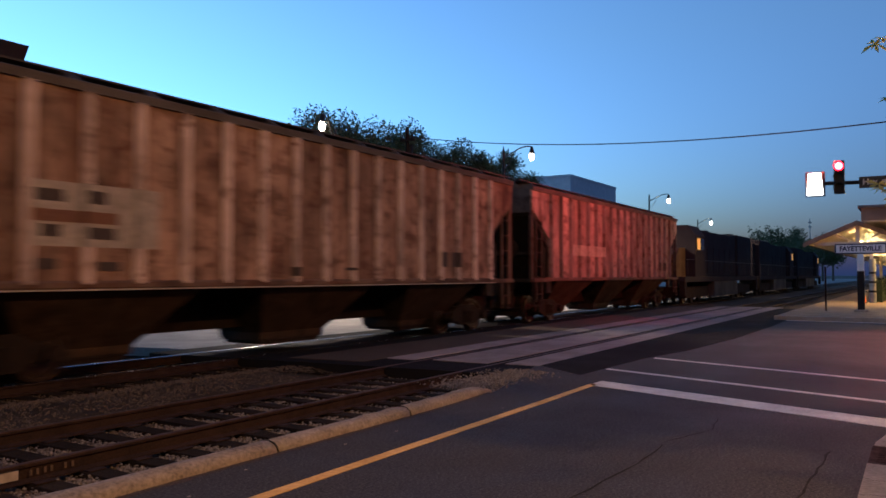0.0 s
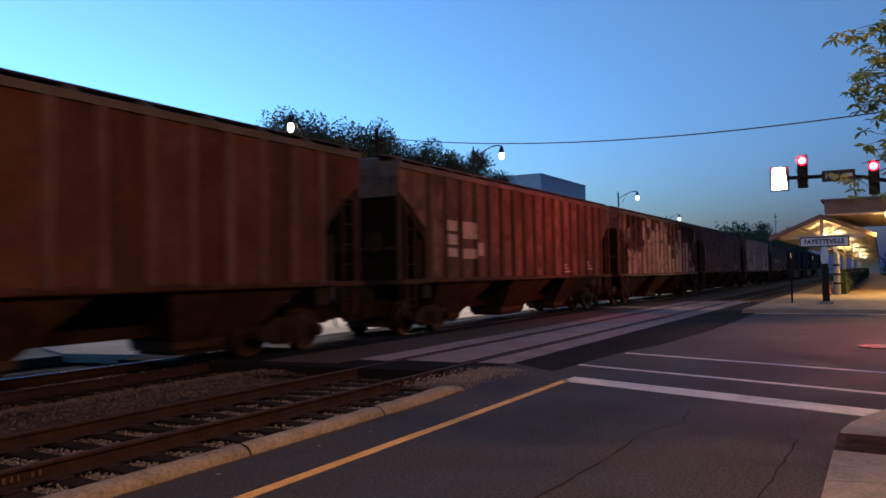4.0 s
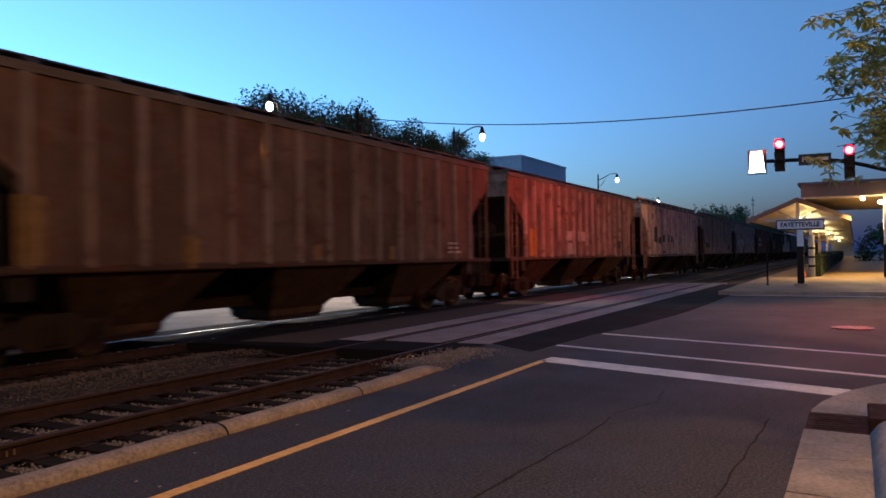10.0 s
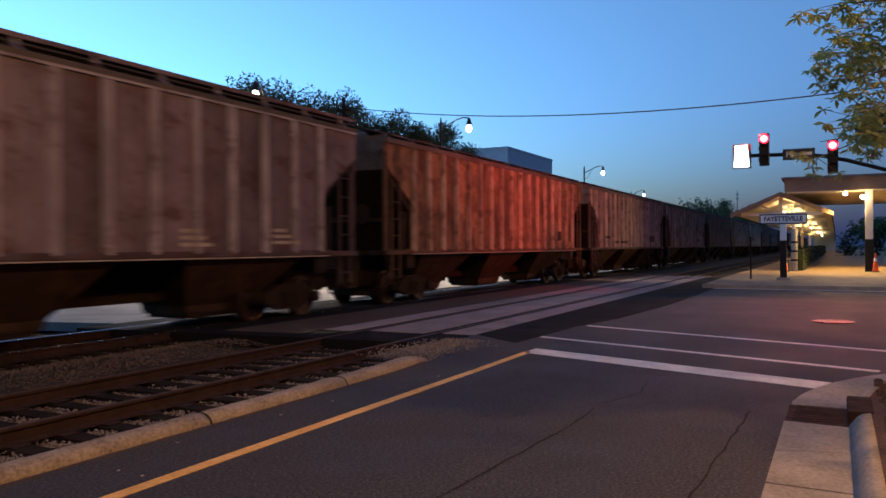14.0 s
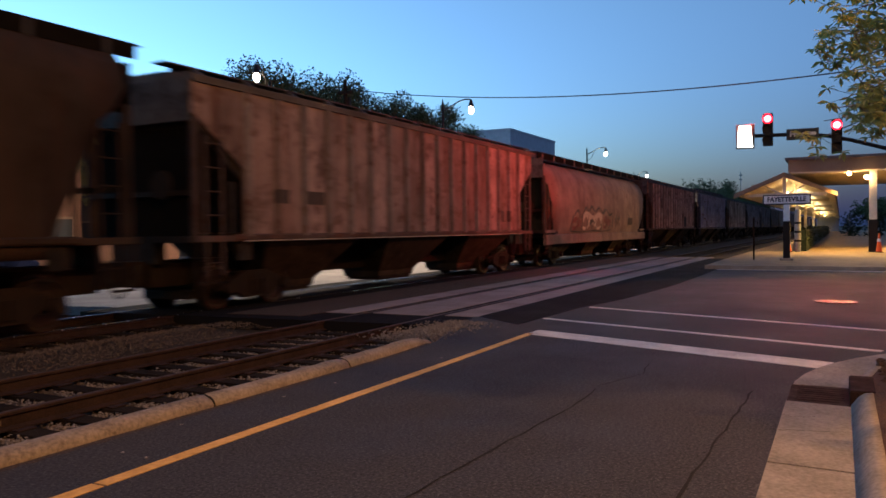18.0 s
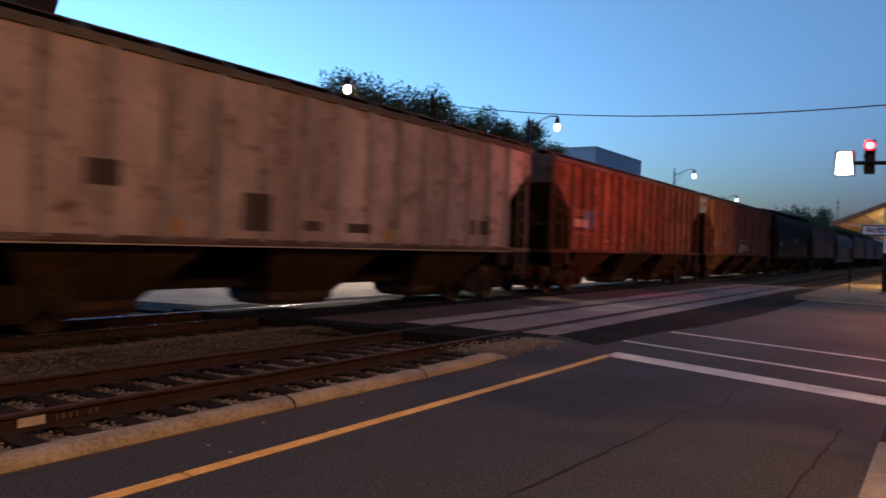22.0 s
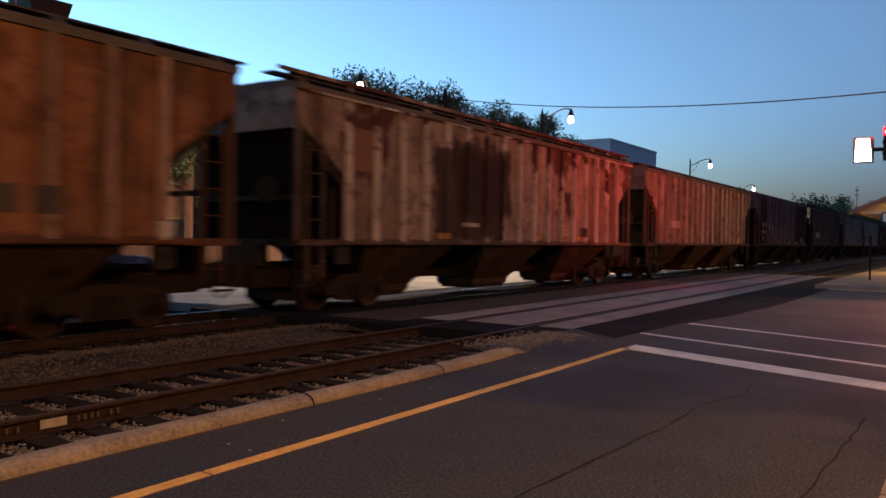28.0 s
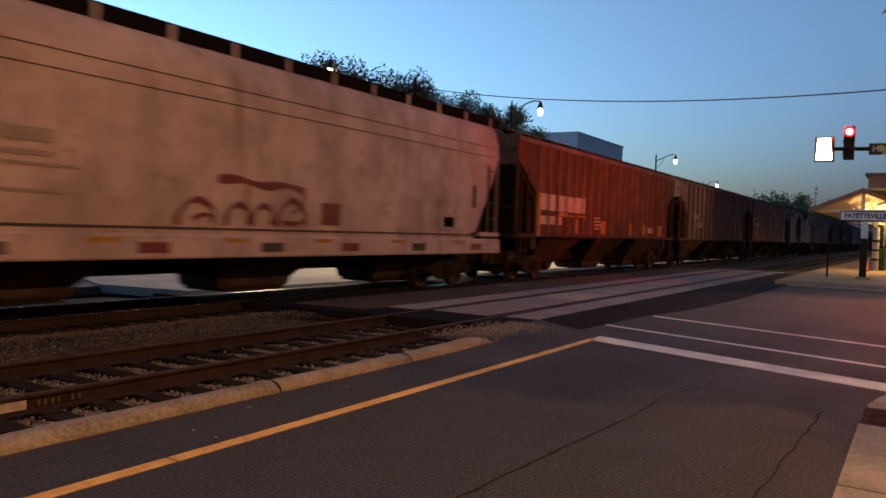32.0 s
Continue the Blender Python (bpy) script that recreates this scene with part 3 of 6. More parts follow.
tagged(part("ballast", strewn(3, 90000, between, (0.006, 0.018)), STONE_DARK), "brown-grey crushed stone round the rails", "ballast", kind="stuff")
tagged(part("crib_ballast", strewn(6, 24000, crib, (0.007, 0.020)), STONE), "pale crushed stone between the ties", "ballast", kind="stuff")
tagged(part("ballast_heap", strewn(4, 4200, lambda r: (9.7 + r.uniform(0, 2.3), 5.45 + r.gauss(0.25, 0.27), -0.01 + r.uniform(-0.05, 0.03)), (0.008, 0.026)), STONE),
       "pale stones spilled at the end of the kerb", "ballast", kind="stuff")

# kerb between the street and the near track: rounded concrete lengths
kr = random.Random(8)
joints = [-14.0, -9.7, -6.7, -3.7, -0.7, 2.27, 5.25, 7.42, 9.62]
for a, b in zip(joints, joints[1:]):
    end = b == joints[-1]
    rings = []
    n = 10
    for i in range(n + 1):
        x = a + 0.010 + (b - a - 0.02) * i / n
        f = 1.0 if not end else min(1.0, (b - x) / 0.5 + 0.25)
        dy = 0.10 * max(0, (x - 7.4) / 2.2) ** 2
        prof = [(5.05, -0.1), (5.055, 0.02 * f), (5.07, 0.055 * f), (5.11, 0.085 * f), (5.17, 0.10 * f), (5.24, 0.095 * f), (5.29, 0.07 * f), (5.32, 0.02), (5.33, -0.2)]
        rings.append([(x, y + dy + kr.uniform(-0.006, 0.006), z + kr.uniform(-0.006, 0.006)) for y, z in prof])
    kerb = part("kerb", loft(B(), rings), CONCRETE, None, smooth=True)
    if not end:
        seam = [[(x, 5.19 + (y - 5.19) * 1.03, z + 0.004) for y, z in prof] for x in (b - 0.009, b + 0.009)]
        tagged(part("kerb_joint", loft(B(), seam), CRACK), "dark dirt-filled joint between kerb lengths", "kerb joint", "kerb joints", "structure")
    tagged(kerb, "rounded weathered concrete kerb length beside the track", "kerb", "kerb lengths", "structure")

# grit gathered along the foot of the kerb
tagged(part("kerb_grit", loft(B(), [[(-14 + 0.08 * i, 5.0 - abs(kr.gauss(0, 0.025)) + 0.10 * max(0, (0.08 * i - 21.4) / 2.2) ** 2, 0.003), (-14 + 0.08 * i, 5.07 + 0.10 * max(0, (0.08 * i - 21.4) / 2.2) ** 2, 0.004)] for i in range(294)], closed=False), EARTH_LIGHT),
       "dark grit gathered along the foot of the kerb", "grit", kind="stuff")

# painted lines
def strip(name, corners, material, label, z=0.005):
    ob = part(name, prism(B(), corners, z - 0.008, z, "z"), material)
    return tagged(ob, label, "road marking", kind="structure")


for x0, x1, wob in ((-30, 3.3, 0), (3.32, 6.9, 0.0), (6.92, 9.05, 0.0), (9.08, 11.0, 0.02)):
    strip("yellow_line", [(x0, 4.10), (x1, 4.10 + wob), (x1, 4.215 + wob), (x0, 4.215)], YELLOW_LINE, "worn yellow edge line on the asphalt")
strip("stop_line", [(10.88, 4.22), (9.48, 0.20), (9.95, 0.06), (11.38, 4.19)], WHITE_LINE, "wide white stop line on the asphalt")
strip("crosswalk_line", [(12.83, 4.66), (11.02, -0.45), (11.16, -0.49), (12.97, 4.66)], WHITE_LINE, "thin white crosswalk line on the asphalt")
strip("crosswalk_line", [(15.00, 4.47), (13.15, -0.70), (13.30, -0.74), (15.15, 4.47)], WHITE_LINE, "thin white crosswalk line on the asphalt")
strip("curb_line", [(29.95, 4.3), (29.6, -9.0), (29.9, -9.0), (30.2, 4.3)], WHITE_LINE, "pale gutter line along the far side of the street")

# cracks: thin dark seams of crack filler
def crack(points, width, z=0.004, label="dark irregular crack in the asphalt"):
    bm = B()
    r = random.Random(len(points))
    fine = []
    for (x0, y0), (x1, y1) in zip(points, points[1:]):
        for i in range(6):
            fine.append((x0 + (x1 - x0) * i / 6 + r.uniform(-0.012, 0.012), y0 + (y1 - y0) * i / 6 + r.uniform(-0.012, 0.012)))
    steep = abs(points[-1][1] - points[0][1]) > abs(points[-1][0] - points[0][0])
    ux, uy = (1, 0) if steep else (0, 1)
    rings = []
    for x, y in fine:
        a, b = width * r.uniform(0.35, 1), width * r.uniform(0.35, 1)
        rings.append([(x - ux * a, y - uy * a, z), (x + ux * b, y + uy * b, z)])
    loft(bm, rings, closed=False)
    return tagged(part("crack", bm, CRACK), label, "crack", kind="structure")


crack([(4.6, 0.85), (5.67, 0.815), (7.0, 0.775), (8.13, 0.745)], 0.015)
crack([(2.2, 2.4), (3.6, 2.3), (5.1, 2.22), (6.6, 2.1), (7.6, 2.15)], 0.016)
crack([(7.6, 2.15), (8.4, 1.9), (9.2, 2.0)], 0.010)
crack([(6.47, 0.43), (6.52, 0.27), (6.55, 0.1), (6.61, -0.09)], 0.007, 0.014, "dark crack across a gutter slab")
crack([(7.02, 0.43), (6.96, 0.3), (7.05, 0.15)], 0.004, 0.014, "dark crack across a gutter slab")

# crossing panels of concrete between and beside the rails, one by one
crossing = thing("crossing_panels", "pale concrete crossing panels between rusty rails", "crossing", kind="structure")
for base, rows_ in ((NEAR_Y, ((-1.58, -0.90), (-0.60, 0.60), (0.90, 1.55))),):
    for a, b in rows_:
        x = 12.65 - 0.13 * (base + a - 5.85)
        while x < 40:
            w = 2.44
            part("panel", closed_mesh("panel", box(B(), x + 0.012, x + w - 0.012, base + a, base + b, -0.15, 0.006), 0.012), PANEL, crossing)
            x += w

# gutter, kerb and inlet at the pavement's corner
def bend(off, x0=-14.0, reach=75, step=6):
    """A line parallel to the pavement's edge, off metres inside it, straight and then round the corner."""
    line = [(x, 0.43 - off) for x in (x0, 2.0, 4.9, 6.5, 7.6)]
    for a in range(0, reach + 1, step):
        line.append((8.1 + (4.5 - off) * math.sin(radians(a)), -4.07 + (4.5 - off) * math.cos(radians(a))))
    return line


def ribbon(bm, outer, inner, z0, za, zb):
    loft(bm, [[(a[0], a[1], z0), (a[0], a[1], za), (b[0], b[1], zb), (b[0], b[1], z0)] for a, b in zip(outer, inner)])
    return bm


outer, inner, back, rear = bend(0), bend(0.52), bend(0.52), bend(0.69)
gutter = thing("gutter", "pale concrete gutter slabs along the pavement's edge", "gutter", kind="structure")
for x0, x1 in ((-14.0, -4.0), (-3.99, 0.2), (0.21, 2.6), (2.61, 5.56), (5.58, 7.60)):
    part("slab", ribbon(B(), [(x0, 0.43), (x1 - 0.01, 0.43)], [(x0, -0.09), (x1 - 0.01, -0.09)], -0.2, 0.012, 0.004), GUTTER, gutter)
part("slab", ribbon(B(), [(8.42, 0.41)] + outer[6:], [(8.42, -0.10)] + inner[6:], -0.2, 0.012, 0.008), GUTTER, gutter)
part("grate_frame", closed_mesh("grate_frame", box(B(), 7.605, 8.418, -0.09, 0.425, -0.2, 0.006)), CASTIRON, gutter, "rusty cast-iron storm drain plate")
for i in range(7):
    part("grate_bar", box(B(), 7.70 + i * 0.1, 7.74 + i * 0.1, -0.04, 0.36, 0.006, 0.009), CASTIRON, gutter)
part("drain_hood", box(B(), 7.62, 8.40, -0.285, -0.078, -0.05, 0.142), CASTIRON, gutter, "rusty cast-iron drain hood in the kerb", bevel=0.02)
kerb_right = part("kerb_right", loft(B(), [[(a[0], a[1], -0.1), (a[0], a[1], 0.012), (a[0] * 0.64 + b[0] * 0.36, a[1] * 0.64 + b[1] * 0.36, 0.095), (a[0] * 0.4 + b[0] * 0.6, a[1] * 0.4 + b[1] * 0.6, 0.125), (b[0], b[1], 0.135), (b[0], b[1], -0.1)]
                                           for a, b in zip(back, rear)]), GUTTER, None, smooth=True)
tagged(kerb_right, "pale concrete kerb round the pavement's corner", "kerb", kind="structure")
planted = [(-14.0, -30.0)] + rear + [(11.5, -30.0)]
sheet("planting_bed", planted, 0.13, MULCH, "dark bark mulch behind the kerb", thick=0.2)
tagged(part("bark_chips", strewn(11, 2500, lambda r: (r.uniform(4.0, 9.5), -0.36 - abs(r.gauss(0, 0.5)) - 0.9 * max(0, (r.uniform(4.0, 9.5) - 8) / 2), 0.14), (0.012, 0.04)), MULCH),
       "dark bark chips spilling on the kerb", "mulch", kind="stuff")

# manhole
mh = thing("manhole_cover", "round red-lit iron manhole cover in the street", "manhole cover", pose(17.8, 0.08, 0))
part("ring", rod(B(), (0, 0, -0.05), (0, 0, 0.010), 0.40, 28), MANHOLE, mh)
part("lid", rod(B(), (0, 0, 0.0), (0, 0, 0.018), 0.40, 28), MANHOLE, mh)
for i in range(-3, 4):
    part("ridge", box(B(), -0.3, 0.3, i * 0.09 - 0.02, i * 0.09 + 0.02, 0.018, 0.024), MANHOLE, mh)

# platform beyond the street
sheet("platform", [(30.25, -14), (30.35, 4.5), (36.0, 4.6), (260, 4.6), (260, -14)], 0.14, BRICKWALK, "warm-lit paved station platform", thick=0.3)
tagged(part("platform_kerb", box(B(), 30.12, 30.36, -14, 4.52, -0.1, 0.15), GUTTER), "pale kerb along the station platform", "kerb", kind="structure")


# ---- the train ----
PITCH, LONG = 19.19, 17.7
MESH = {}


def kept(key, make):
    if key not in MESH:
        MESH[key] = make()
    return MESH[key]


def side_sheet(y0, y1):
    out = [(0, 4.51), (-LONG, 4.51), (-LONG, 3.84), (-LONG + 1.38, 2.86), (-LONG + 1.38, 1.53), (-1.38, 1.53), (-1.38, 2.86), (0, 3.84)]
    return closed_mesh("side", prism(B(), out, y0, y1))


def body_core():
    bm = B()
    prism(bm, [(-0.04, 4.53), (-LONG + 0.04, 4.53), (-LONG + 0.04, 3.70), (-LONG + 2.65, 1.58), (-2.65, 1.58), (-0.04, 3.70)], -1.44, 1.44)
    return closed_mesh("body", bm)


def hopper_bay(x, half=1.78):
    bm = B()
    rings = []
    for z, hx, hy in ((1.52, half, 1.47), (1.40, half - 0.03, 1.45), (0.44, 0.98, 0.60), (0.26, 0.95, 0.58)):
        rings.append([(x - hx, -hy, z), (x + hx, -hy, z), (x + hx, hy, z), (x - hx, hy, z)])
    loft(bm, rings)
    return closed_mesh("hopper", bm)


def hopper_side(x, s, half=1.78):
    """The sloping side plate of a hopper bay on the side s."""
    rows_ = [(1.40, half - 0.03, 1.45), (0.44, 0.98, 0.60), (0.30, 0.96, 0.585)]
    ring = [(x - hx, s * (hy + 0.02), z) for z, hx, hy in rows_] + [(x + hx, s * (hy + 0.02), z) for z, hx, hy in reversed(rows_)]
    bm = B()
    out = [bm.verts.new(p) for p in ring]
    back = [bm.verts.new((p[0], p[1] - s * 0.015, p[2])) for p in ring]
    n = len(ring)
    for a in range(n):
        b = (a + 1) % n
        bm.faces.new((out[a], out[b], back[b], back[a]))
    bm.faces.new(out)
    bm.faces.new(back[::-1])
    return closed_mesh("side_plate", bm)


def roof_mesh(curved=False):
    if curved:
        out = [(-0.84, 4.53), (-0.62, 4.62), (-0.3, 4.68), (0.3, 4.68), (0.62, 4.62), (0.84, 4.53)]
    else:
        out = [(-1.56, 4.47), (-1.58, 4.56), (-1.45, 4.60), (-0.7, 4.67), (0.7, 4.67), (1.45, 4.60), (1.58, 4.56), (1.56, 4.47)]
    return closed_mesh("roof", prism(B(), out, 0.03, -LONG - 0.03, "x"))


def roof_walk():
    bm = B()
    for y in (-1.12, 1.12):
        box(bm, 0.42, -LONG - 0.42, y - 0.16, y + 0.16, 4.72, 4.75)
    return closed_mesh("roof_walk", bm)


def walk_support(i, y):
    x = -0.3 - i * (LONG - 0.6) / 12
    s = 1 if y > 0 else -1
    return closed_mesh("walk_support", prism(B(), [(s * 1.50, 4.55), (s * 1.42, 4.64), (s * 1.28, 4.72), (s * 0.96, 4.72), (s * 0.96, 4.60)], x - 0.05, x + 0.05, "x"))


def hatch(i, n):
    w = (LONG - 1.2) / n
    x = -0.6 - w * (i + 0.5)
    bm = B()
    rings = []
    for dz, q in ((4.62, 0), (4.86, 0), (4.91, 0.06), (4.93, 0.16)):
        rings.append([(x - w * 0.45 + q, -0.62 + q, dz), (x + w * 0.45 - q, -0.62 + q, dz), (x + w * 0.45 - q, 0.62 - q, dz), (x - w * 0.45 + q, 0.62 - q, dz)])
    return closed_mesh("hatch_cover", loft(bm, rings))


def rib(i, n, y):
    x = -1.49 - (LONG - 2.98) * i / (n - 1)
    s = 1 if y > 0 else -1
    return closed_mesh("rib", prism(B(), [(x - 0.10, y), (x - 0.055, y + s * 0.085), (x + 0.055, y + s * 0.085), (x + 0.10, y)], 1.50, 4.425, "z"))


def ladder(x, y, top, material, car):
    """Two stiles and six rungs on the car's corner."""
    stile = kept(("stile", y), lambda: closed_mesh("stile", box(B(), -0.035, 0.035, y - 0.022, y + 0.022, 0.75, top)))
    rung = kept(("rung", y), lambda: closed_mesh("rung", rod(B(), (-0.22, y, 0), (0.22, y, 0), 0.016, 6)))
    own = part("ladder", stile, material, car, "steel corner ladder", place=pose(x - 0.22, 0, 0))
    part("stile", stile, material, own, place=pose(0.44, 0, 0))
    for i in range(6):
        part("rung", rung, material, own, place=pose(0.22, 0, 1.0 + i * (top - 1.15) / 5))


def end_frame(e):
    """Sill, corner posts and cross braces of the open end; e is 1 at the front and -1 at the rear."""
    x = 0.0 if e > 0 else -LONG
    bm = B()
    box(bm, x + e * 0.12, x - e * 1.6, -1.52, 1.52, 1.40, 1.52)
    box(bm, x + e * 0.10, x - e * 0.2, -0.55, 0.55, 0.98, 1.40)
    for y in (-1.48, 1.38):
        box(bm, x - e * 1.02, x - e * 1.13, y, y + 0.08, 1.50, 2.6)
        box(bm, x - e * 1.22, x - e * 1.62, y, y + 0.10, 1.02, 1.46)
    box(bm, x - e * 0.03, x - e * 0.11, -1.4, 1.4, 2.30, 2.40)
    return closed_mesh("end_frame", bm)


def corner_post(e, y):
    x = 0.0 if e > 0 else -LONG
    xs = sorted((x - e * 0.01, x - e * 0.15))
    return closed_mesh("corner_post", box(B(), xs[0], xs[1], y, y + 0.10, 1.40, 3.78))


def end_plate(e):
    x = 0.0 if e > 0 else -LONG
    return closed_mesh("end_plate", box(B(), x - e * 0.03, x + e * 0.03, -1.46, 1.46, 3.70, 4.51))


def sill_mesh(y, deep=False):
    bm = B()
    s = 1 if y > 0 else -1
    z0, z1 = (0.92, 1.34) if deep else (1.42, 1.55)
    prism(bm, [(y - s * 0.06, z0), (y + s * 0.07, z0), (y + s * 0.09, z0 + 0.03), (y + s * 0.09, z1 - 0.03), (y + s * 0.05, z1), (y - s * 0.06, z1)],
          -0.02 if deep else -1.10, -LONG + (0.02 if deep else 1.10), "x")
    return closed_mesh("side_sill", bm)


def centre_sill():
    return closed_mesh("centre_sill", box(box(B(), 0.55, -LONG - 0.55, -0.25, 0.25, 0.56, 1.04), -1.6, -LONG + 1.6, -0.22, 0.22, 1.05, 1.57))


def coupler(e):
    x = 0.55 if e > 0 else -LONG - 0.55
    bm = B()
    box(bm, x - e * 0.05, x + e * 0.18, -0.10, 0.10, 0.74, 0.92)
    prism(bm, [(x + e * 0.16, -0.13), (x + e * 0.20, 0.16), (x + e * 0.04, 0.16), (x - e * 0.02, -0.13)], 0.68, 0.98, "z")
    return closed_mesh("coupler", bm, 0.01)


def truck_frame(x, y):
    s = 1 if y > 0 else -1
    out = [(x - 1.12, 0.55), (x - 1.12, 0.40), (x - 0.72, 0.40), (x - 0.42, 0.22), (x + 0.42, 0.22), (x + 0.72, 0.40), (x + 1.12, 0.40), (x + 1.12, 0.55),
           (x + 0.72, 0.62), (x + 0.36, 0.78), (x - 0.36, 0.78), (x - 0.72, 0.62)]
    bm = prism(B(), out, y, y + s * 0.13)
    for dx in (-0.89, 0.89):
        rod(bm, (x + dx, y + s * 0.10, 0.46), (x + dx, y + s * 0.24, 0.46), 0.13, 12)
    for dx in (-0.16, 0.0, 0.16):
        rod(bm, (x + dx, y + s * 0.15, 0.30), (x + dx, y + s * 0.15, 0.60), 0.06, 8)
    return closed_mesh("side_frame", bm)


def bolster(x):
    bm = box(B(), x - 0.20, x + 0.20, -1.15, 1.15, 0.45, 0.72)
    return closed_mesh("bolster", bm)


def wheelset():
    """One axle with two wheels about its own origin."""
    bm = B()
    rod(bm, (0, -0.95, 0), (0, 0.95, 0), 0.08, 10)
    for s in (-1, 1):
        rings = []
        for y, r in ((0.64, 0.20), (0.66, 0.38), (0.68, 0.49), (0.715, 0.49), (0.72, 0.455), (0.83, 0.45), (0.83, 0.38), (0.79, 0.36), (0.78, 0.18), (0.85, 0.15), (0.85, 0.02)):
            rings.append([(r * math.cos(6.28319 * k / 24), s * y, r * math.sin(6.28319 * k / 24)) for k in range(24)])
        loft(bm, rings)
    return closed_mesh("wheelset", bm)


TALL = [(1.46, 1.20), (1.50, 1.34), (1.53, 1.75), (1.53, 2.6), (1.53, 3.70), (1.51, 4.06), (1.42, 4.44), (1.24, 4.68), (1.0, 4.78), (0.80, 4.80)]
BOXY = [(1.46, 1.20), (1.50, 1.34), (1.53, 1.75), (1.53, 2.6), (1.53, 3.55), (1.51, 3.90), (1.42, 4.28), (1.24, 4.52), (1.0, 4.62), (0.80, 4.64)]
CURVE = [(1.46, 1.20), (1.50, 1.36), (1.58, 1.75), (1.62, 2.30), (1.62, 2.85), (1.57, 3.35), (1.45, 3.80), (1.24, 4.15), (0.98, 4.36), (0.72, 4.47)]


def curved_body(profile=CURVE, notched=False):
    """A barrel-sided body whose side sheets narrow in towards the ends at the foot."""
    bm = B()
    ring = [(-y, z) for y, z in profile] + [(y, z) for y, z in reversed(profile)]

    def cut(x0, lift):
        rise = (lambda z: 1.1 * min(1.0, max(0.0, (3.9 - z) / 1.3))) if notched else (lambda z: max(0.0, 3.55 - z) / 2.2)
        return [(x0 + (-1 if x0 > -5 else 1) * lift * rise(z), y, z) for y, z in ring]
    loft(bm, [cut(-0.12, 1.35), cut(-1.8, 0), cut(-LONG + 1.8, 0), cut(-LONG + 0.12, 1.35)])
    return closed_mesh("body", bm, smooth=True)


def decal(x0, x1, z0, z1, y=-1.53):
    bm = prism(B(), [(x0, z0), (x1, z0), (x1, z1), (x0, z1)], y - 0.006, y + 0.002)
    return closed_mesh("marking", bm)


def over_ribs(x0, x1, z0, z1, ribs, proud):
    """A painted patch that follows the flat sheet and climbs over the ribs."""
    def out(x):
        i = round((-1.49 - x) * (ribs - 1) / (LONG - 2.98))
        near = abs(x - (-1.49 - (LONG - 2.98) * min(max(i, 0), ribs - 1) / (ribs - 1)))
        return -1.52 - proud - 0.085 * min(1.0, max(0.0, (0.10 - near) / 0.045))
    stops = {x0, x1}
    for i in range(ribs):
        x = -1.49 - (LONG - 2.98) * i / (ribs - 1)
        stops |= {v for v in (x - 0.10, x - 0.055, x + 0.055, x + 0.10) if x0 < v < x1}
    return closed_mesh("marking", loft(B(), [[(x, out(x), z0), (x, out(x), z1), (x, out(x) + 0.003, z1), (x, out(x) + 0.003, z0)] for x in sorted(stops)]))


def curve_y(z, out=0.012, profile=CURVE):
    for (ya, za), (yb, zb) in zip(profile, profile[1:]):
        if za <= z <= zb:
            return -(ya + (yb - ya) * (z - za) / (zb - za)) - out
    return -1.5


def scrawl(points, width, fit, parent, material, label):
    """A sprayed stroke: a ribbon that follows points (x, z) on the car's side; fit gives the side's y at a height."""
    bm = B()
    fine = []
    for i in range(len(points) - 1):
        p0, p1, p2, p3 = points[max(0, i - 1)], points[i], points[i + 1], points[min(len(points) - 1, i + 2)]
        for k in range(5):
            t = k / 5
            fine.append(tuple(0.5 * (2 * b + (c - a) * t + (2 * a - 5 * b + 4 * c - d) * t * t + (3 * b - a - 3 * c + d) * t ** 3) for a, b, c, d in zip(p0, p1, p2, p3)))
    rings = []
    for i, (x, z) in enumerate(fine):
        a, b = fine[max(0, i - 1)], fine[min(len(fine) - 1, i + 1)]
        dx, dz = b[0] - a[0], b[1] - a[1]
        n = math.hypot(dx, dz) or 1
        w = width * (0.8 + 0.3 * math.sin(i * 0.7))
        u, v = -dz / n * w / 2, dx / n * w / 2
        rings.append([(x - u, fit(z - v) - 0.004, z - v), (x + u, fit(z + v) - 0.004, z + v)])
    loft(bm, rings, closed=False)
    return part("graffiti_stroke", bm, material, parent, label)


TRUCKS = (-2.15, -LONG + 2.15)


def sill_step(e):
    """Stirrup step under a corner."""
    x = -0.25 if e > 0 else -LONG + 0.25
    bm = B()
    for dx in (-0.22, 0.22):
        box(bm, x + dx - 0.02, x + dx + 0.02, -1.54, -1.50, 0.62, 1.42)
    box(bm, x - 0.24, x + 0.24, -1.55, -1.47, 0.60, 0.64)
    return closed_mesh("sill_step", bm)


def air_hose(e):
    hx = 0.30 if e > 0 else -LONG - 0.30
    rings = []
    for k in range(7):
        c = (hx + e * 0.07 * k, -0.36 + 0.02 * k, 0.98 - 0.62 * math.sin(k / 6 * 1.5708))
        rings.append([(c[0] + 0.03 * math.cos(6.28319 * j / 6), c[1] + 0.03 * math.sin(6.28319 * j / 6), c[2]) for j in range(6)])
    return closed_mesh("air_hose", loft(B(), rings))


def draft_gear(e):
    x = 0.1 if e > 0 else -LONG - 0.1
    return closed_mesh("draft_gear", box(B(), min(x, x - e * 1.6), max(x, x - e * 1.6), -0.42, 0.42, 0.52, 0.99), 0.02)


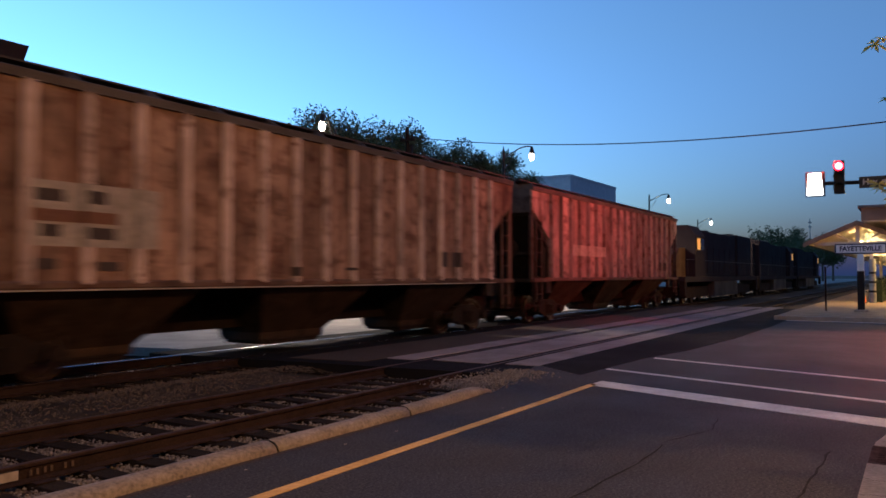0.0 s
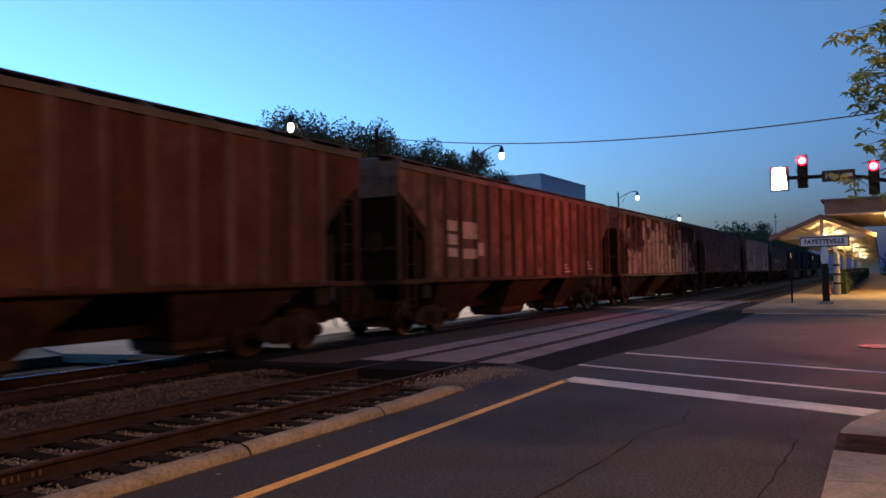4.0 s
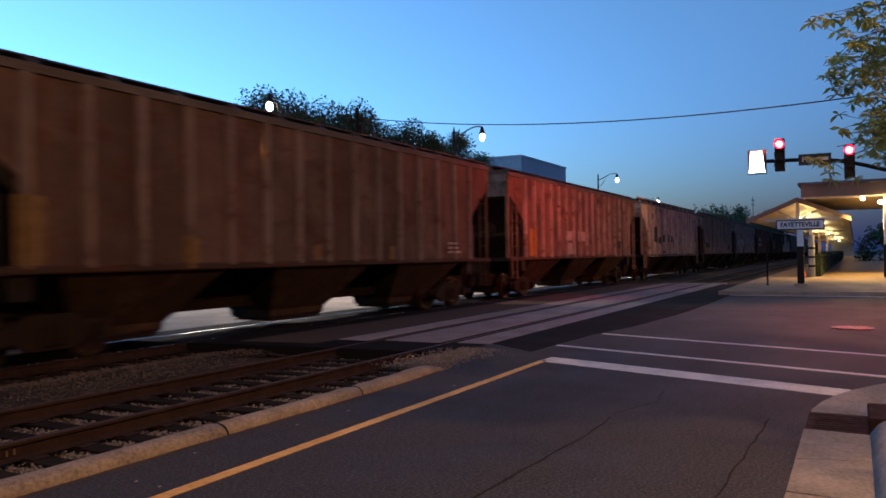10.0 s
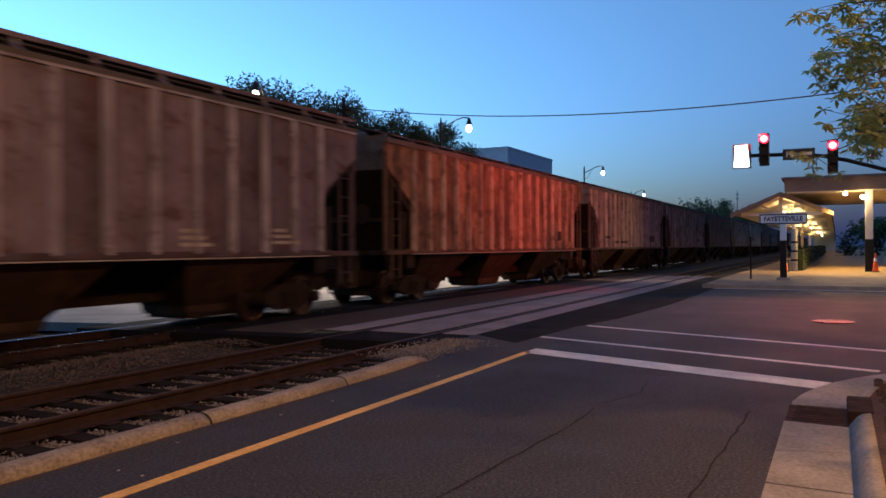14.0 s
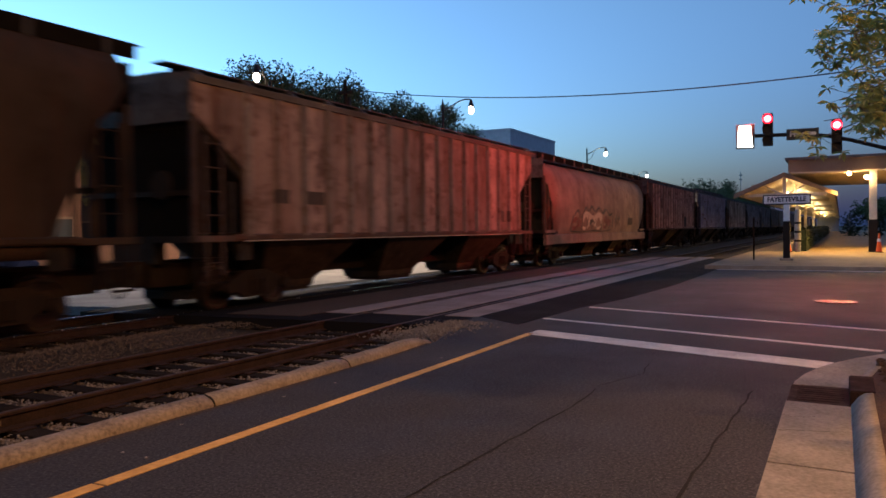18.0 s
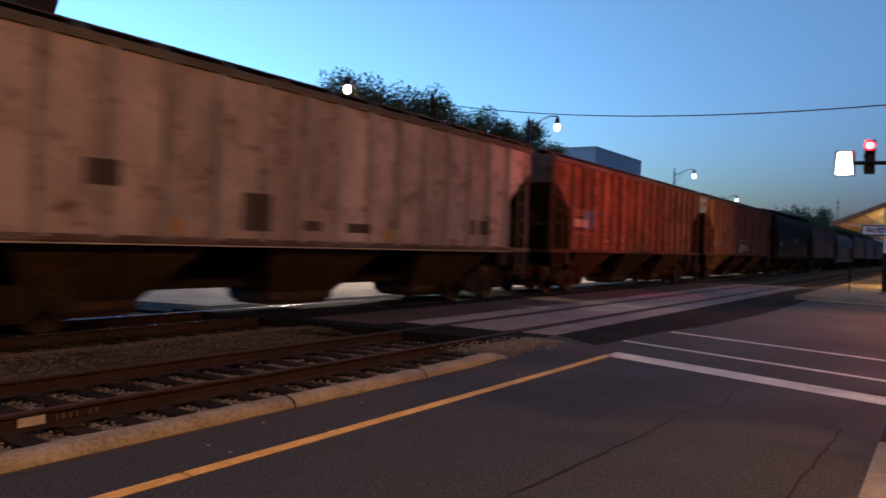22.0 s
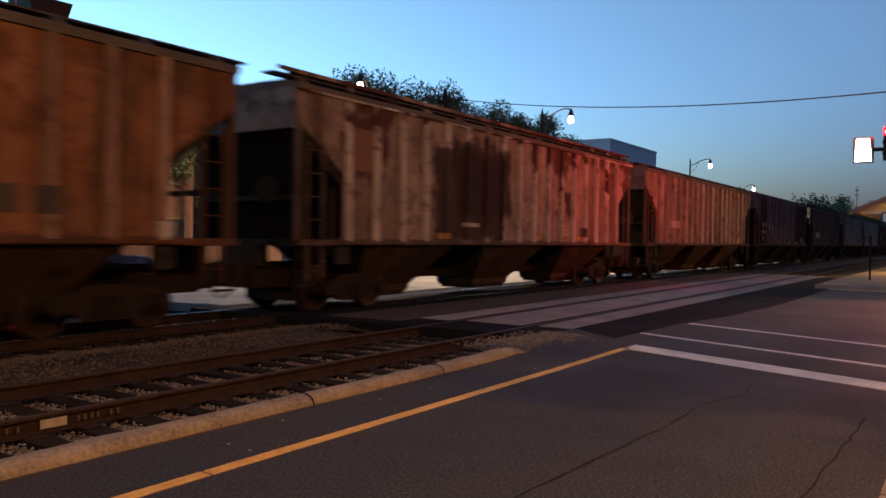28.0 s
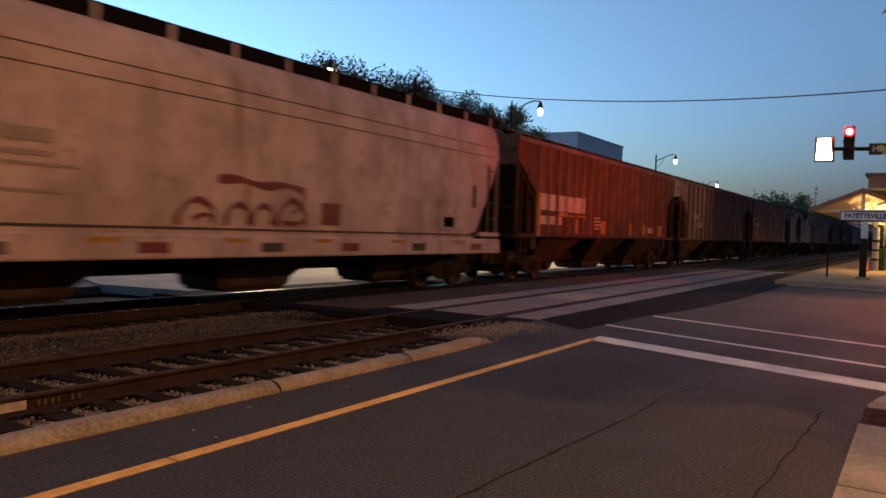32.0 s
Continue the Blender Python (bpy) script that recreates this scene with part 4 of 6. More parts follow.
def running_gear(car, under=UNDER):
    part("centre_sill", kept("cs", centre_sill), under, car)
    for e in (1, -1):
        part("coupler", kept(("cp", e), lambda: coupler(e)), under, car)
        part("sill_step", kept(("st", e), lambda: sill_step(e)), under, car)
        part("air_hose", kept(("ah", e), lambda: air_hose(e)), RUBBER, car)
        part("draft_gear", kept(("dg", e), lambda: draft_gear(e)), under, car)
    for x in TRUCKS:
        truck = part("truck", kept(("bo", x), lambda: bolster(x)), under, car, "grimy four-wheel truck")
        part("brake_rigging", kept(("br", x), lambda: closed_mesh("brake_rigging", box(B(), x - 1.5, x + 1.5, -0.62, 0.62, 0.24, 0.40))), under, truck)
        for y in (-1.0, 1.0):
            part("side_frame", kept(("tf", x, y), lambda: truck_frame(x, y)), under, truck)
        for dx in (-0.89, 0.89):
            part("wheelset", kept("ws", wheelset), WHEEL, truck, "rusty wheels with worn treads", place=pose(x + dx, 0, 0.455))


def hopper_car(k, label, colour, amount=0.35, patch=0.0, ribs=18, rust=(0.095, 0.032, 0.016), kind="ribbed", marks=(), hopper_colour=None, end_colour=None, roof_light=False, post=1.6, strip=False, scars=(), skirt=True, ends=0.15):
    car = thing("hopper_car", label, "freight car", group="cars of the train")
    colour = tuple(a * b for a, b in zip(colour, (1.06, 0.90, 0.88)))
    smooth = 0.35 if kind != "ribbed" else 1.0
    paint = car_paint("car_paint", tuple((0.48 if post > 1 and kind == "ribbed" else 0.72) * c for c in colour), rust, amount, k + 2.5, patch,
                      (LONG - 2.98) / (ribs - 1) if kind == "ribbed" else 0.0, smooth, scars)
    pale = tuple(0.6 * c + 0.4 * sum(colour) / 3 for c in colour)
    # post under 1 colours ribs darker, in part for their shadow lines
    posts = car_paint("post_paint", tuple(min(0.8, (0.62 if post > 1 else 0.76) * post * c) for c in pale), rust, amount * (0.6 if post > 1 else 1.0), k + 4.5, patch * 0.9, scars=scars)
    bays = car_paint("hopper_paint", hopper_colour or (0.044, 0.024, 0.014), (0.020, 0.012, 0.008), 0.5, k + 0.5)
    # sill, ladder and corner-post colours are the body colour scaled down
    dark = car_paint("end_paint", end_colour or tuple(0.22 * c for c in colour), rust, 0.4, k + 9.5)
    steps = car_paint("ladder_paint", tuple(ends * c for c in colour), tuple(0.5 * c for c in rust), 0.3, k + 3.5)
    # slope sheets and end frames go near black, their shade put into the colour
    slope = car_paint("slope_shade_paint", tuple(0.006 + 0.025 * c for c in colour), (0.012, 0.007, 0.005), 0.4, k + 6.5)
    lift = pose(0, 0, 0.16 if kind == "tall" else 0.0)
    if kind == "ribbed":
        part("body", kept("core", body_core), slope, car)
        for y0, y1 in ((-1.52, -1.44), (1.44, 1.52)):
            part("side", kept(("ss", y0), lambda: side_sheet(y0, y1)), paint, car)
        for i in range(ribs):
            for y in (-1.52, 1.52):
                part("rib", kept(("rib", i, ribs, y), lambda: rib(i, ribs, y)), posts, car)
        part("roof", kept("roof", roof_mesh), ROOFDARK, car)
        for y in (-1.5, 1.5):
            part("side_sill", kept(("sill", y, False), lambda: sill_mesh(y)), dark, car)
            s_ = 1 if y > 0 else -1
            part("top_chord", kept(("chord", y), lambda: closed_mesh("top_chord", prism(B(), [(s_ * 1.50, 4.42), (s_ * 1.572, 4.425), (s_ * 1.578, 4.468), (s_ * 1.50, 4.475)], 0.0, -LONG, "x"))), posts if roof_light else ROOFDARK, car)
    else:
        profile = {"boxy": BOXY, "tall": TALL, "curved": CURVE}[kind]
        part("body", kept((kind, skirt), lambda: curved_body(profile, not skirt)), paint, car)
        part("roof", kept("roofc", lambda: roof_mesh(True)), ROOFDARK, car, place=lift)
        part("walk_side", kept("walk_side", lambda: closed_mesh("walk_side", box(B(), 0.30, -LONG - 0.30, -1.29, -1.27, 4.48, 4.75))), NEAR_BLACK, car, place=lift)
        for i in range(13):
            part("walk_support", kept(("wt", i), lambda: closed_mesh("walk_support", box(B(), -0.35 - i * (LONG - 0.7) / 12, -0.25 - i * (LONG - 0.7) / 12, -1.305, -0.98, 4.46, 4.72))), paint if skirt else GRATING, car, place=lift)
        for y in (-1.5, 1.5):
            part("side_sill", kept(("sill", y, skirt), lambda: sill_mesh(y, skirt)), paint, car)
    for e in (1, -1):
        part("end_plate", kept(("ep", e), lambda: end_plate(e)), car_paint_plate(roof_light or ends > 0.3) if skirt else NEAR_BLACK, car)
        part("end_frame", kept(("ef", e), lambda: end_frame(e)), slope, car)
        if e < 0:
            # near-black sheet added across the rear recess in place of its shade
            part("recess_shade", kept("recess_sheet", lambda: closed_mesh("recess_shade", box(B(), -LONG + 0.16, -LONG + 0.20, -1.38, 1.38, 1.50, 3.74))), NEAR_BLACK, car)
        for y in (-1.50, 1.40):
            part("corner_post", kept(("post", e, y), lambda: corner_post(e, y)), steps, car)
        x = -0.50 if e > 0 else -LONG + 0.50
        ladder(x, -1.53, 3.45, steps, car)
        xs = sorted((x + e * 0.46, x - e * 0.66))
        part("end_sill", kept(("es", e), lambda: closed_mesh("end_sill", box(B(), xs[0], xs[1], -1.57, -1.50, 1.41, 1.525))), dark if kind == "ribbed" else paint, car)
        ladder(x, 1.53, 3.45, steps, car)
    part("roof_walk", kept("walkway", roof_walk), GRATING, car, "dark steel roof walk", place=lift)
    if kind == "ribbed":
        for i in range(13):
            part("walk_support", kept(("ws", i), lambda: walk_support(i, -1)), paint if roof_light else ROOFDARK, car)
    if kind == "ribbed" and not roof_light:
        # added near-black sheet fills the gap under the roof walk as painted shade
        part("walk_gap_shade", kept("walk_back", lambda: closed_mesh("walk_gap_shade", box(B(), 0.0, -LONG, -0.95, -0.93, 4.60, 4.73))), NEAR_BLACK, car)
    if roof_light:
        part("walk_side", kept("walk_edge", lambda: closed_mesh("walk_side", box(B(), 0.30, -LONG - 0.30, -1.31, -1.28, 4.80, 4.88))), paint, car)
        # the dark gap behind the walk posts, drawn as an added near-black sheet
        part("walk_gap_shade", kept("walk_gap_shade", lambda: closed_mesh("walk_gap_shade", box(B(), 0.0, -LONG, -1.24, -1.215, 4.60, 4.87))), NEAR_BLACK, car)
        for i in range(13):
            part("walk_post", kept(("wp", i), lambda: closed_mesh("walk_post", box(B(), -0.35 - i * (LONG - 0.7) / 12, -0.27 - i * (LONG - 0.7) / 12, -1.30, -1.22, 4.58, 4.81))), posts, car)
    for i in range(5):
        part("hatch_cover", kept(("hatch", i), lambda: hatch(i, 5)), ROOFDARK, car, place=lift)
    for x in (-LONG / 2 + 5.0, -LONG / 2, -LONG / 2 - 5.0):
        bay = part("hopper", kept(("bay", x), lambda: hopper_bay(x)), slope, car, "slope sheets coloured near black for shade")
        for s_ in (-1, 1):
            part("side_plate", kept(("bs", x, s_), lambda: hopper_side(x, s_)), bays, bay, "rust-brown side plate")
        part("outlet_gate", kept(("gate", x), lambda: closed_mesh("outlet_gate", box(B(), x - 0.86, x + 0.86, -0.55, 0.55, 0.18, 0.27))), UNDER, bay)
    brake = part("hand_brake_wheel", kept("brake", lambda: shape("brake", (rod, (-LONG - 0.10, -0.8, 2.5), (-LONG - 0.14, -0.8, 2.5), 0.28, 18))), UNDER, car)
    running_gear(car)
    if strip:
        # thin pale strip along the lower edge of the sill
        part("sill_flange", kept("flange", lambda: closed_mesh("sill_flange", box(B(), -1.3, -LONG + 1.3, -1.63, -1.585, 1.40, 1.424))), STENCIL, car, "thin pale line along the sill edge")
    for layer, m in enumerate(marks):
        x0, x1, z0, z1, mat_ = m
        if kind == "ribbed":
            part("marking", over_ribs(x0, x1, z0, z1, ribs, 0.003 + 0.0015 * layer), mat_, car)
        else:
            part("marking", decal(x0, x1, z0, z1, min(curve_y(z0, 0.008, profile), curve_y(z1, 0.008, profile))), mat_, car)
    return car


def car_paint_plate(pale):
    return kept(("plate_paint", pale), lambda: car_paint("end_plate_paint", (0.13, 0.125, 0.12) if pale else (0.055, 0.052, 0.05), (0.03, 0.02, 0.015), 0.25, 1.5))


W_, Y_, D_ = STENCIL, AMBER, DIRTMARK


def data_block(x, z, n=3, w=0.85):
    """Rows of small unreadable stencilled figures as plain bars."""
    return [(x, x + w * (0.55 + 0.4 * ((i * 7) % 3) / 2), z - i * 0.13, z - i * 0.13 + 0.07, W_) for i in range(n)]


def dashes(xs, z, mat_=None, w=0.25, h=0.28):
    return [(x, x + w, z, z + h, mat_ or Y_) for x in xs]


CREAM, RUSTY = (0.40, 0.32, 0.245), (0.27, 0.12, 0.06)
PALE = (0.36, 0.29, 0.25)
CARS = {}
# how far each car stands from an even spacing, in metres
SLACK = {-1: 0.03, 0: 0.08, 2: 0.18, 3: 0.2, 5: 0.2, 6: 0.1, 7: 0.12, 8: -0.06, 9: -0.24, 10: -0.25, 11: -0.15, 12: -0.14, 13: -0.1, 15: 0.2, 16: 0.17, 17: 0.28, 18: 0.34, 19: 0.33,
         20: 0.17, 21: 0.43, 22: 0.26, 23: 0.0, 25: -0.2, 26: -0.2, 27: -0.1, 28: 0.1, 29: 0.4}


def car(k, label, colour, **more):
    CARS[k] = hopper_car(k, label, colour, **more)
    return CARS[k]


def windows_of(x):
    """Two small dark panels of stencil low on the side near the front end."""
    return [(x, x + 0.42, 1.85, 2.25, D_), (x + 0.62, x + 1.04, 1.85, 2.25, D_)]


car(-1, "faded pinkish grey ribbed covered hopper car", PALE, post=0.55, amount=0.3, ribs=18, marks=[(-14.2, -11.0, 2.35, 2.75, W_)] + windows_of(-3.3))
car(0, "sun-bleached tan ribbed covered hopper car with pale stencil panels", (0.53, 0.37, 0.255), amount=0.40, ribs=17, strip=True,
    marks=[(-15.3, -13.08, 2.06, 3.02, W_), (-15.2, -14.75, 2.72, 2.90, D_), (-14.4, -14.05, 2.72, 2.92, D_), (-15.1, -14.8, 2.20, 2.38, D_), (-14.4, -13.9, 2.18, 2.36, D_),
           (-15.3, -13.85, 2.42, 2.60, FADED), (-15.2, -14.85, 1.72, 1.88, D_), (-14.2, -13.8, 1.70, 1.84, D_), (-9.9, -9.6, 1.62, 1.80, D_), (-8.2, -7.9, 1.74, 1.80, D_)] + windows_of(-4.3))
g = car(1, "dull mauve-grey ribbed covered hopper car with faint graffiti", (0.14, 0.115, 0.118), amount=0.35, ribs=16, marks=dashes((-14.0, -11.6), 1.58) + data_block(-3.6, 2.0, 3) + [(-3.4, -2.8, 1.6, 1.95, Y_)])
for i in range(7):
    x = -11.6 + i * 0.92
    scrawl([(x, 1.68), (x + 0.12, 2.12 + 0.1 * (i % 3)), (x + 0.34, 1.75), (x + 0.52, 2.2 - 0.12 * (i % 2)), (x + 0.8, 1.7 + 0.05 * (i % 3))], 0.075, lambda z: -1.61, g, DIRTMARK, "faded black spray paint")
car(2, "pale ribbed covered hopper car with big dark rust patches", CREAM, strip=True, amount=0.45, patch=0.15, scars=((-16.6, -13.4, 2.5, 4.8), (-13.6, -12.4, 3.3, 4.8), (-4.6, -0.8, 3.3, 4.8), (-2.7, -1.2, 1.8, 4.6)), rust=(0.055, 0.024, 0.015), ribs=17, marks=[] + data_block(-10.2, 2.3, 5, 1.2) + data_block(-2.6, 2.6, 4, 0.7) + windows_of(-2.6))
car(3, "brown ribbed covered hopper car with white stencil panels", (0.15, 0.10, 0.072), post=0.42, amount=0.5, ribs=17, rust=(0.075, 0.036, 0.02),
    marks=[(-15.3, -14.6, 2.9, 3.2, W_), (-15.3, -14.6, 2.5, 2.8, W_), (-15.3, -14.6, 2.15, 2.4, W_), (-14.4, -13.5, 2.7, 3.2, W_), (-14.4, -13.5, 2.1, 2.4, W_), (-13.3, -12.9, 2.2, 2.6, W_)] + data_block(-6.1, 1.9) + data_block(-3.4, 2.0))
car(4, "dark maroon ribbed covered hopper car with white lettering bars", (0.104, 0.036, 0.029), amount=0.3, ribs=17,
    marks=[(-14.6, -13.6, 2.9, 3.3, W_), (-13.3, -12.4, 2.9, 3.3, W_), (-14.6, -13.9, 2.3, 2.65, W_), (-13.6, -12.9, 2.3, 2.65, W_), (-12.6, -11.9, 2.3, 2.65, W_)])
car(5, "pale beige ribbed covered hopper car with yellow reflector marks", (0.35, 0.285, 0.255), post=0.75, amount=0.2, ribs=16,
    marks=[(-15.6, -14.0, 2.3, 2.9, W_), (-12.8, -12.1, 2.3, 2.9, W_), (-11.4, -10.6, 2.3, 2.85, W_)] + dashes((-16.3, -11.0, -7.6, -4.5, -1.7), 1.58) + data_block(-3.0, 2.0) + [(-11.6, -11.3, 1.5, 2.1, D_), (-7.9, -7.7, 1.5, 2.0, D_), (-5.0, -4.8, 1.5, 2.0, D_)], roof_light=True)
car(6, "light tan ribbed covered hopper car with dark stencil squares", (0.326, 0.246, 0.185), post=0.75, amount=0.25, ribs=17,
    marks=[(-16.3, -16.0, 1.45, 2.3, Y_), (-15.6, -15.2, 2.0, 2.4, D_), (-14.6, -14.2, 2.0, 2.4, D_)] + dashes((-13.6, -9.6, -6.8), 1.58) + windows_of(-3.6), roof_light=True)
car(7, "cream ribbed covered hopper car with grey stencil squares", (0.58, 0.45, 0.33), strip=True, post=0.75, amount=0.18, ribs=16, ends=0.5,
    marks=[(-16.2, -15.6, 1.75, 2.1, Y_), (-14.8, -14.3, 2.3, 3.2, D_), (-13.6, -12.9, 2.2, 2.6, D_), (-12.4, -11.7, 2.3, 2.75, D_), (-11.2, -10.5, 2.3, 2.75, D_), (-10.1, -9.5, 2.3, 2.75, D_), (-12.4, -11.9, 1.6, 1.75, D_)] + data_block(-2.9, 2.0), roof_light=True)
car(8, "weathered tan ribbed covered hopper car with yellow reflector marks", (0.281, 0.200, 0.132), ends=0.5, amount=0.4, ribs=17, marks=[(-15.7, -15.2, 1.5, 2.6, Y_), (-11.7, -10.7, 2.2, 2.6, W_), (-10.0, -8.8, 2.2, 2.6, W_), (-11.4, -10.6, 1.6, 2.1, W_)] + windows_of(-3.8))
car(9, "brownish tan covered hopper car with faint ribs", (0.140, 0.100, 0.072), amount=0.25, ribs=15, marks=[(-16.4, -15.9, 1.5, 2.6, OLD_AMBER), (-13.2, -12.8, 1.45, 2.0, OLD_AMBER), (-9.4, -9.1, 1.5, 1.9, OLD_AMBER), (-6.2, -5.9, 1.5, 1.9, OLD_AMBER)] + data_block(-2.9, 1.95))
car(10, "pale grey ribbed covered hopper car with rust stains", (0.335, 0.285, 0.27), post=0.7, amount=0.45, ribs=17, marks=[(-14.6, -14.2, 1.45, 2.1, Y_), (-9.6, -9.3, 1.45, 2.1, Y_), (-5.7, -5.4, 1.5, 1.9, D_)] + data_block(-6.1, 2.3, 5, 0.6) + [(-3.02, -2.63, 2.39, 2.99, D_), (-4.78, -4.16, 1.79, 2.28, W_), (-4.71, -4.23, 1.85, 2.22, D_), (-3.98, -3.34, 1.79, 2.27, W_), (-3.91, -3.41, 1.85, 2.21, D_)])
car(11, "light tan ribbed covered hopper car with small dark stencils", (0.35, 0.285, 0.265), post=0.75, amount=0.25, ribs=17, marks=[(-15.2, -14.2, 2.0, 2.15, D_), (-13.4, -12.4, 1.75, 1.9, D_), (-11.8, -10.2, 1.75, 1.9, D_)] + windows_of(-4.4))
car(12, "orange-tan ribbed covered hopper car with brown stains", (0.40, 0.26, 0.145), strip=True, amount=0.5, ribs=17, marks=windows_of(-4.2) + dashes((-2.0,), 1.5))
car(13, "mauve-grey ribbed covered hopper car with a pale emblem panel", (0.25, 0.22, 0.24), strip=True, amount=0.2, ribs=16,
    marks=[(-16.2, -14.9, 2.82, 3.44, W_), (-16.05, -15.6, 3.05, 3.24, D_), (-16.2, -14.9, 2.60, 2.72, FADED), (-15.2, -14.3, 2.25, 2.4, FADED)] + data_block(-5.8, 1.9) + data_block(-3.2, 1.95), roof_light=True)
car(14, "orange-brown ribbed covered hopper car with a dark stain", (0.38, 0.22, 0.12), amount=0.4, ribs=18, marks=[(-5.4, -4.2, 1.6, 2.4, D_)])
c15 = car(15, "pale barrel-sided covered hopper car covered with graffiti", (0.223, 0.180, 0.151), amount=0.08, kind="curved", hopper_colour=(0.10, 0.06, 0.04), marks=[(-4.2, -3.3, 1.75, 2.15, D_)])
car(16, "light tan ribbed covered hopper car with yellow end marks", (0.275, 0.215, 0.19), strip=True, post=0.75, amount=0.25, ribs=17, marks=[(-15.4, -14.9, 2.2, 2.5, D_), (-14.4, -13.6, 2.2, 2.5, D_)] + windows_of(-3.2) + [(-1.4, -1.2, 1.5, 2.2, Y_)])
car(17, "dark olive-brown smooth-sided covered hopper car", (0.025, 0.017, 0.010), amount=0.3, kind="tall", skirt=False, hopper_colour=(0.06, 0.036, 0.018), rust=(0.05, 0.022, 0.012),
    marks=[(-15.2, -14.4, 2.30, 2.55, TINT), (-15.2, -14.3, 1.95, 2.0, TINT), (-9.0, -7.2, 2.5, 3.0, OLD_PATCH), (-3.6, -2.9, 2.1, 2.15, W_), (-3.6, -2.9, 1.9, 1.95, W_)])
c18 = car(18, "rust-orange ribbed covered hopper car with pale graffiti", (0.31, 0.148, 0.082), ends=0.5, post=0.55, amount=0.35, ribs=17, hopper_colour=(0.20, 0.10, 0.05), marks=[(-16.3, -15.5, 2.0, 2.25, TINT), (-15.2, -14.6, 2.0, 2.3, TINT), (-14.3, -13.8, 2.0, 2.25, TINT), (-3.6, -2.9, 1.7, 2.1, D_), (-12.6, -11.9, 3.25, 3.75, FADED), (-11.6, -11.0, 3.25, 3.7, FADED), (-10.6, -10.0, 3.2, 3.65, FADED), (-7.2, -6.8, 3.0, 3.4, FADED), (-5.0, -4.6, 2.9, 3.3, FADED)])
car(19, "rust-brown ribbed covered hopper car with a blue and white emblem", (0.235, 0.135, 0.078), post=0.5, amount=0.5, ribs=17, marks=[(-15.3, -14.1, 2.28, 2.92, BLUEMARK), (-16.2, -15.25, 2.70, 2.95, FADED), (-15.9, -15.3, 2.32, 2.60, W_), (-15.1, -14.72, 2.32, 2.58, W_), (-15.9, -15.2, 2.05, 2.16, FADED), (-15.0, -14.4, 2.03, 2.12, FADED)]
    + [(x, x + 0.55, z, z + 0.07, D_) for x, z in ((-13.2, 2.20), (-13.1, 1.96), (-13.2, 1.72), (-12.3, 1.74), (-11.3, 2.20), (-11.3, 1.74), (-10.4, 2.18), (-10.3, 1.74), (-8.3, 2.6), (-8.2, 2.5))])
car(20, "clean cream ribbed covered hopper car with dark data panels", (0.36, 0.315, 0.295), strip=True, post=0.75, amount=0.12, ribs=15, marks=[(-11.4, -10.7, 1.7, 2.4, D_), (-14.5, -13.9, 2.3, 2.7, D_), (-9.9, -9.3, 1.75, 1.95, D_), (-8.5, -7.8, 1.75, 1.95, D_)] + windows_of(-3.6) + dashes((-13.0, -7.2), 1.58))
car(21, "grey-brown ribbed covered hopper car with rusty streaks", (0.20, 0.16, 0.142), amount=0.42, ribs=17, marks=[(-15.2, -14.0, 2.3, 2.5, W_), (-7.4, -6.6, 1.58, 1.72, Y_), (-9.8, -8.9, 1.58, 1.72, Y_), (-11.9, -11.0, 1.58, 1.72, Y_)] + windows_of(-4.4), roof_light=True)
car(22, "dark brown ribbed covered hopper car with long streaks", (0.070, 0.045, 0.038), post=1.9, rust=(0.05, 0.021, 0.014), amount=0.5, ribs=17, marks=[(-4.0, -3.4, 1.65, 2.0, D_), (-14.9, -14.2, 2.1, 2.6, W_), (-13.9, -13.3, 2.1, 2.5, W_)], roof_light=True)
car(23, "grey ribbed covered hopper car with rust-brown ends", (0.165, 0.155, 0.175), post=0.55, amount=0.3, ribs=16,
    marks=[(-16.4, -14.55, 1.54, 4.40, RUST_END), (-15.95, -15.45, 2.62, 2.88, W_), (-15.3, -14.85, 2.62, 2.88, W_), (-15.98, -15.45, 2.18, 2.42, W_), (-15.3, -14.85, 2.18, 2.42, W_), (-15.95, -15.35, 1.82, 2.02, Y_),
           (-14.3, -13.75, 2.45, 2.75, W_), (-13.3, -12.75, 2.15, 2.75, W_), (-14.45, -13.9, 2.12, 2.36, D_),
           (-5.0, -4.5, 1.8, 2.2, D_), (-4.9, -1.39, 1.54, 4.40, RUST_END), (-1.39, -0.05, 3.86, 4.40, RUST_END)] + dashes((-11.0, -7.8, -4.8, -2.2, -1.6), 1.58, None, 0.5, 0.12) + data_block(-2.8, 1.95))
car(24, "pale pinkish ribbed covered hopper car", (0.288, 0.216, 0.173), post=0.75, amount=0.25, ribs=18, marks=[(-14.6, -13.6, 2.2, 2.5, W_)] + windows_of(-3.0))
car(25, "cream ribbed covered hopper car with large dark maroon rust patches", (0.348, 0.276, 0.212), amount=0.3, patch=0.05, scars=((-13.2, -9.6, 1.3, 3.9), (-12.3, -9.2, 2.0, 4.2), (-5.9, -5.2, 2.3, 3.3)), ribs=17, rust=(0.07, 0.026, 0.02),
    marks=[(-16.0, -15.4, 3.0, 3.9, FADED), (-11.8, -11.0, 1.9, 2.0, W_)] + dashes((-12.9, -7.9, -5.0), 1.58, None, 0.5, 0.14) + [(-4.6, -4.2, 1.7, 2.0, D_)] + data_block(-6.2, 2.0, 3), roof_light=True)
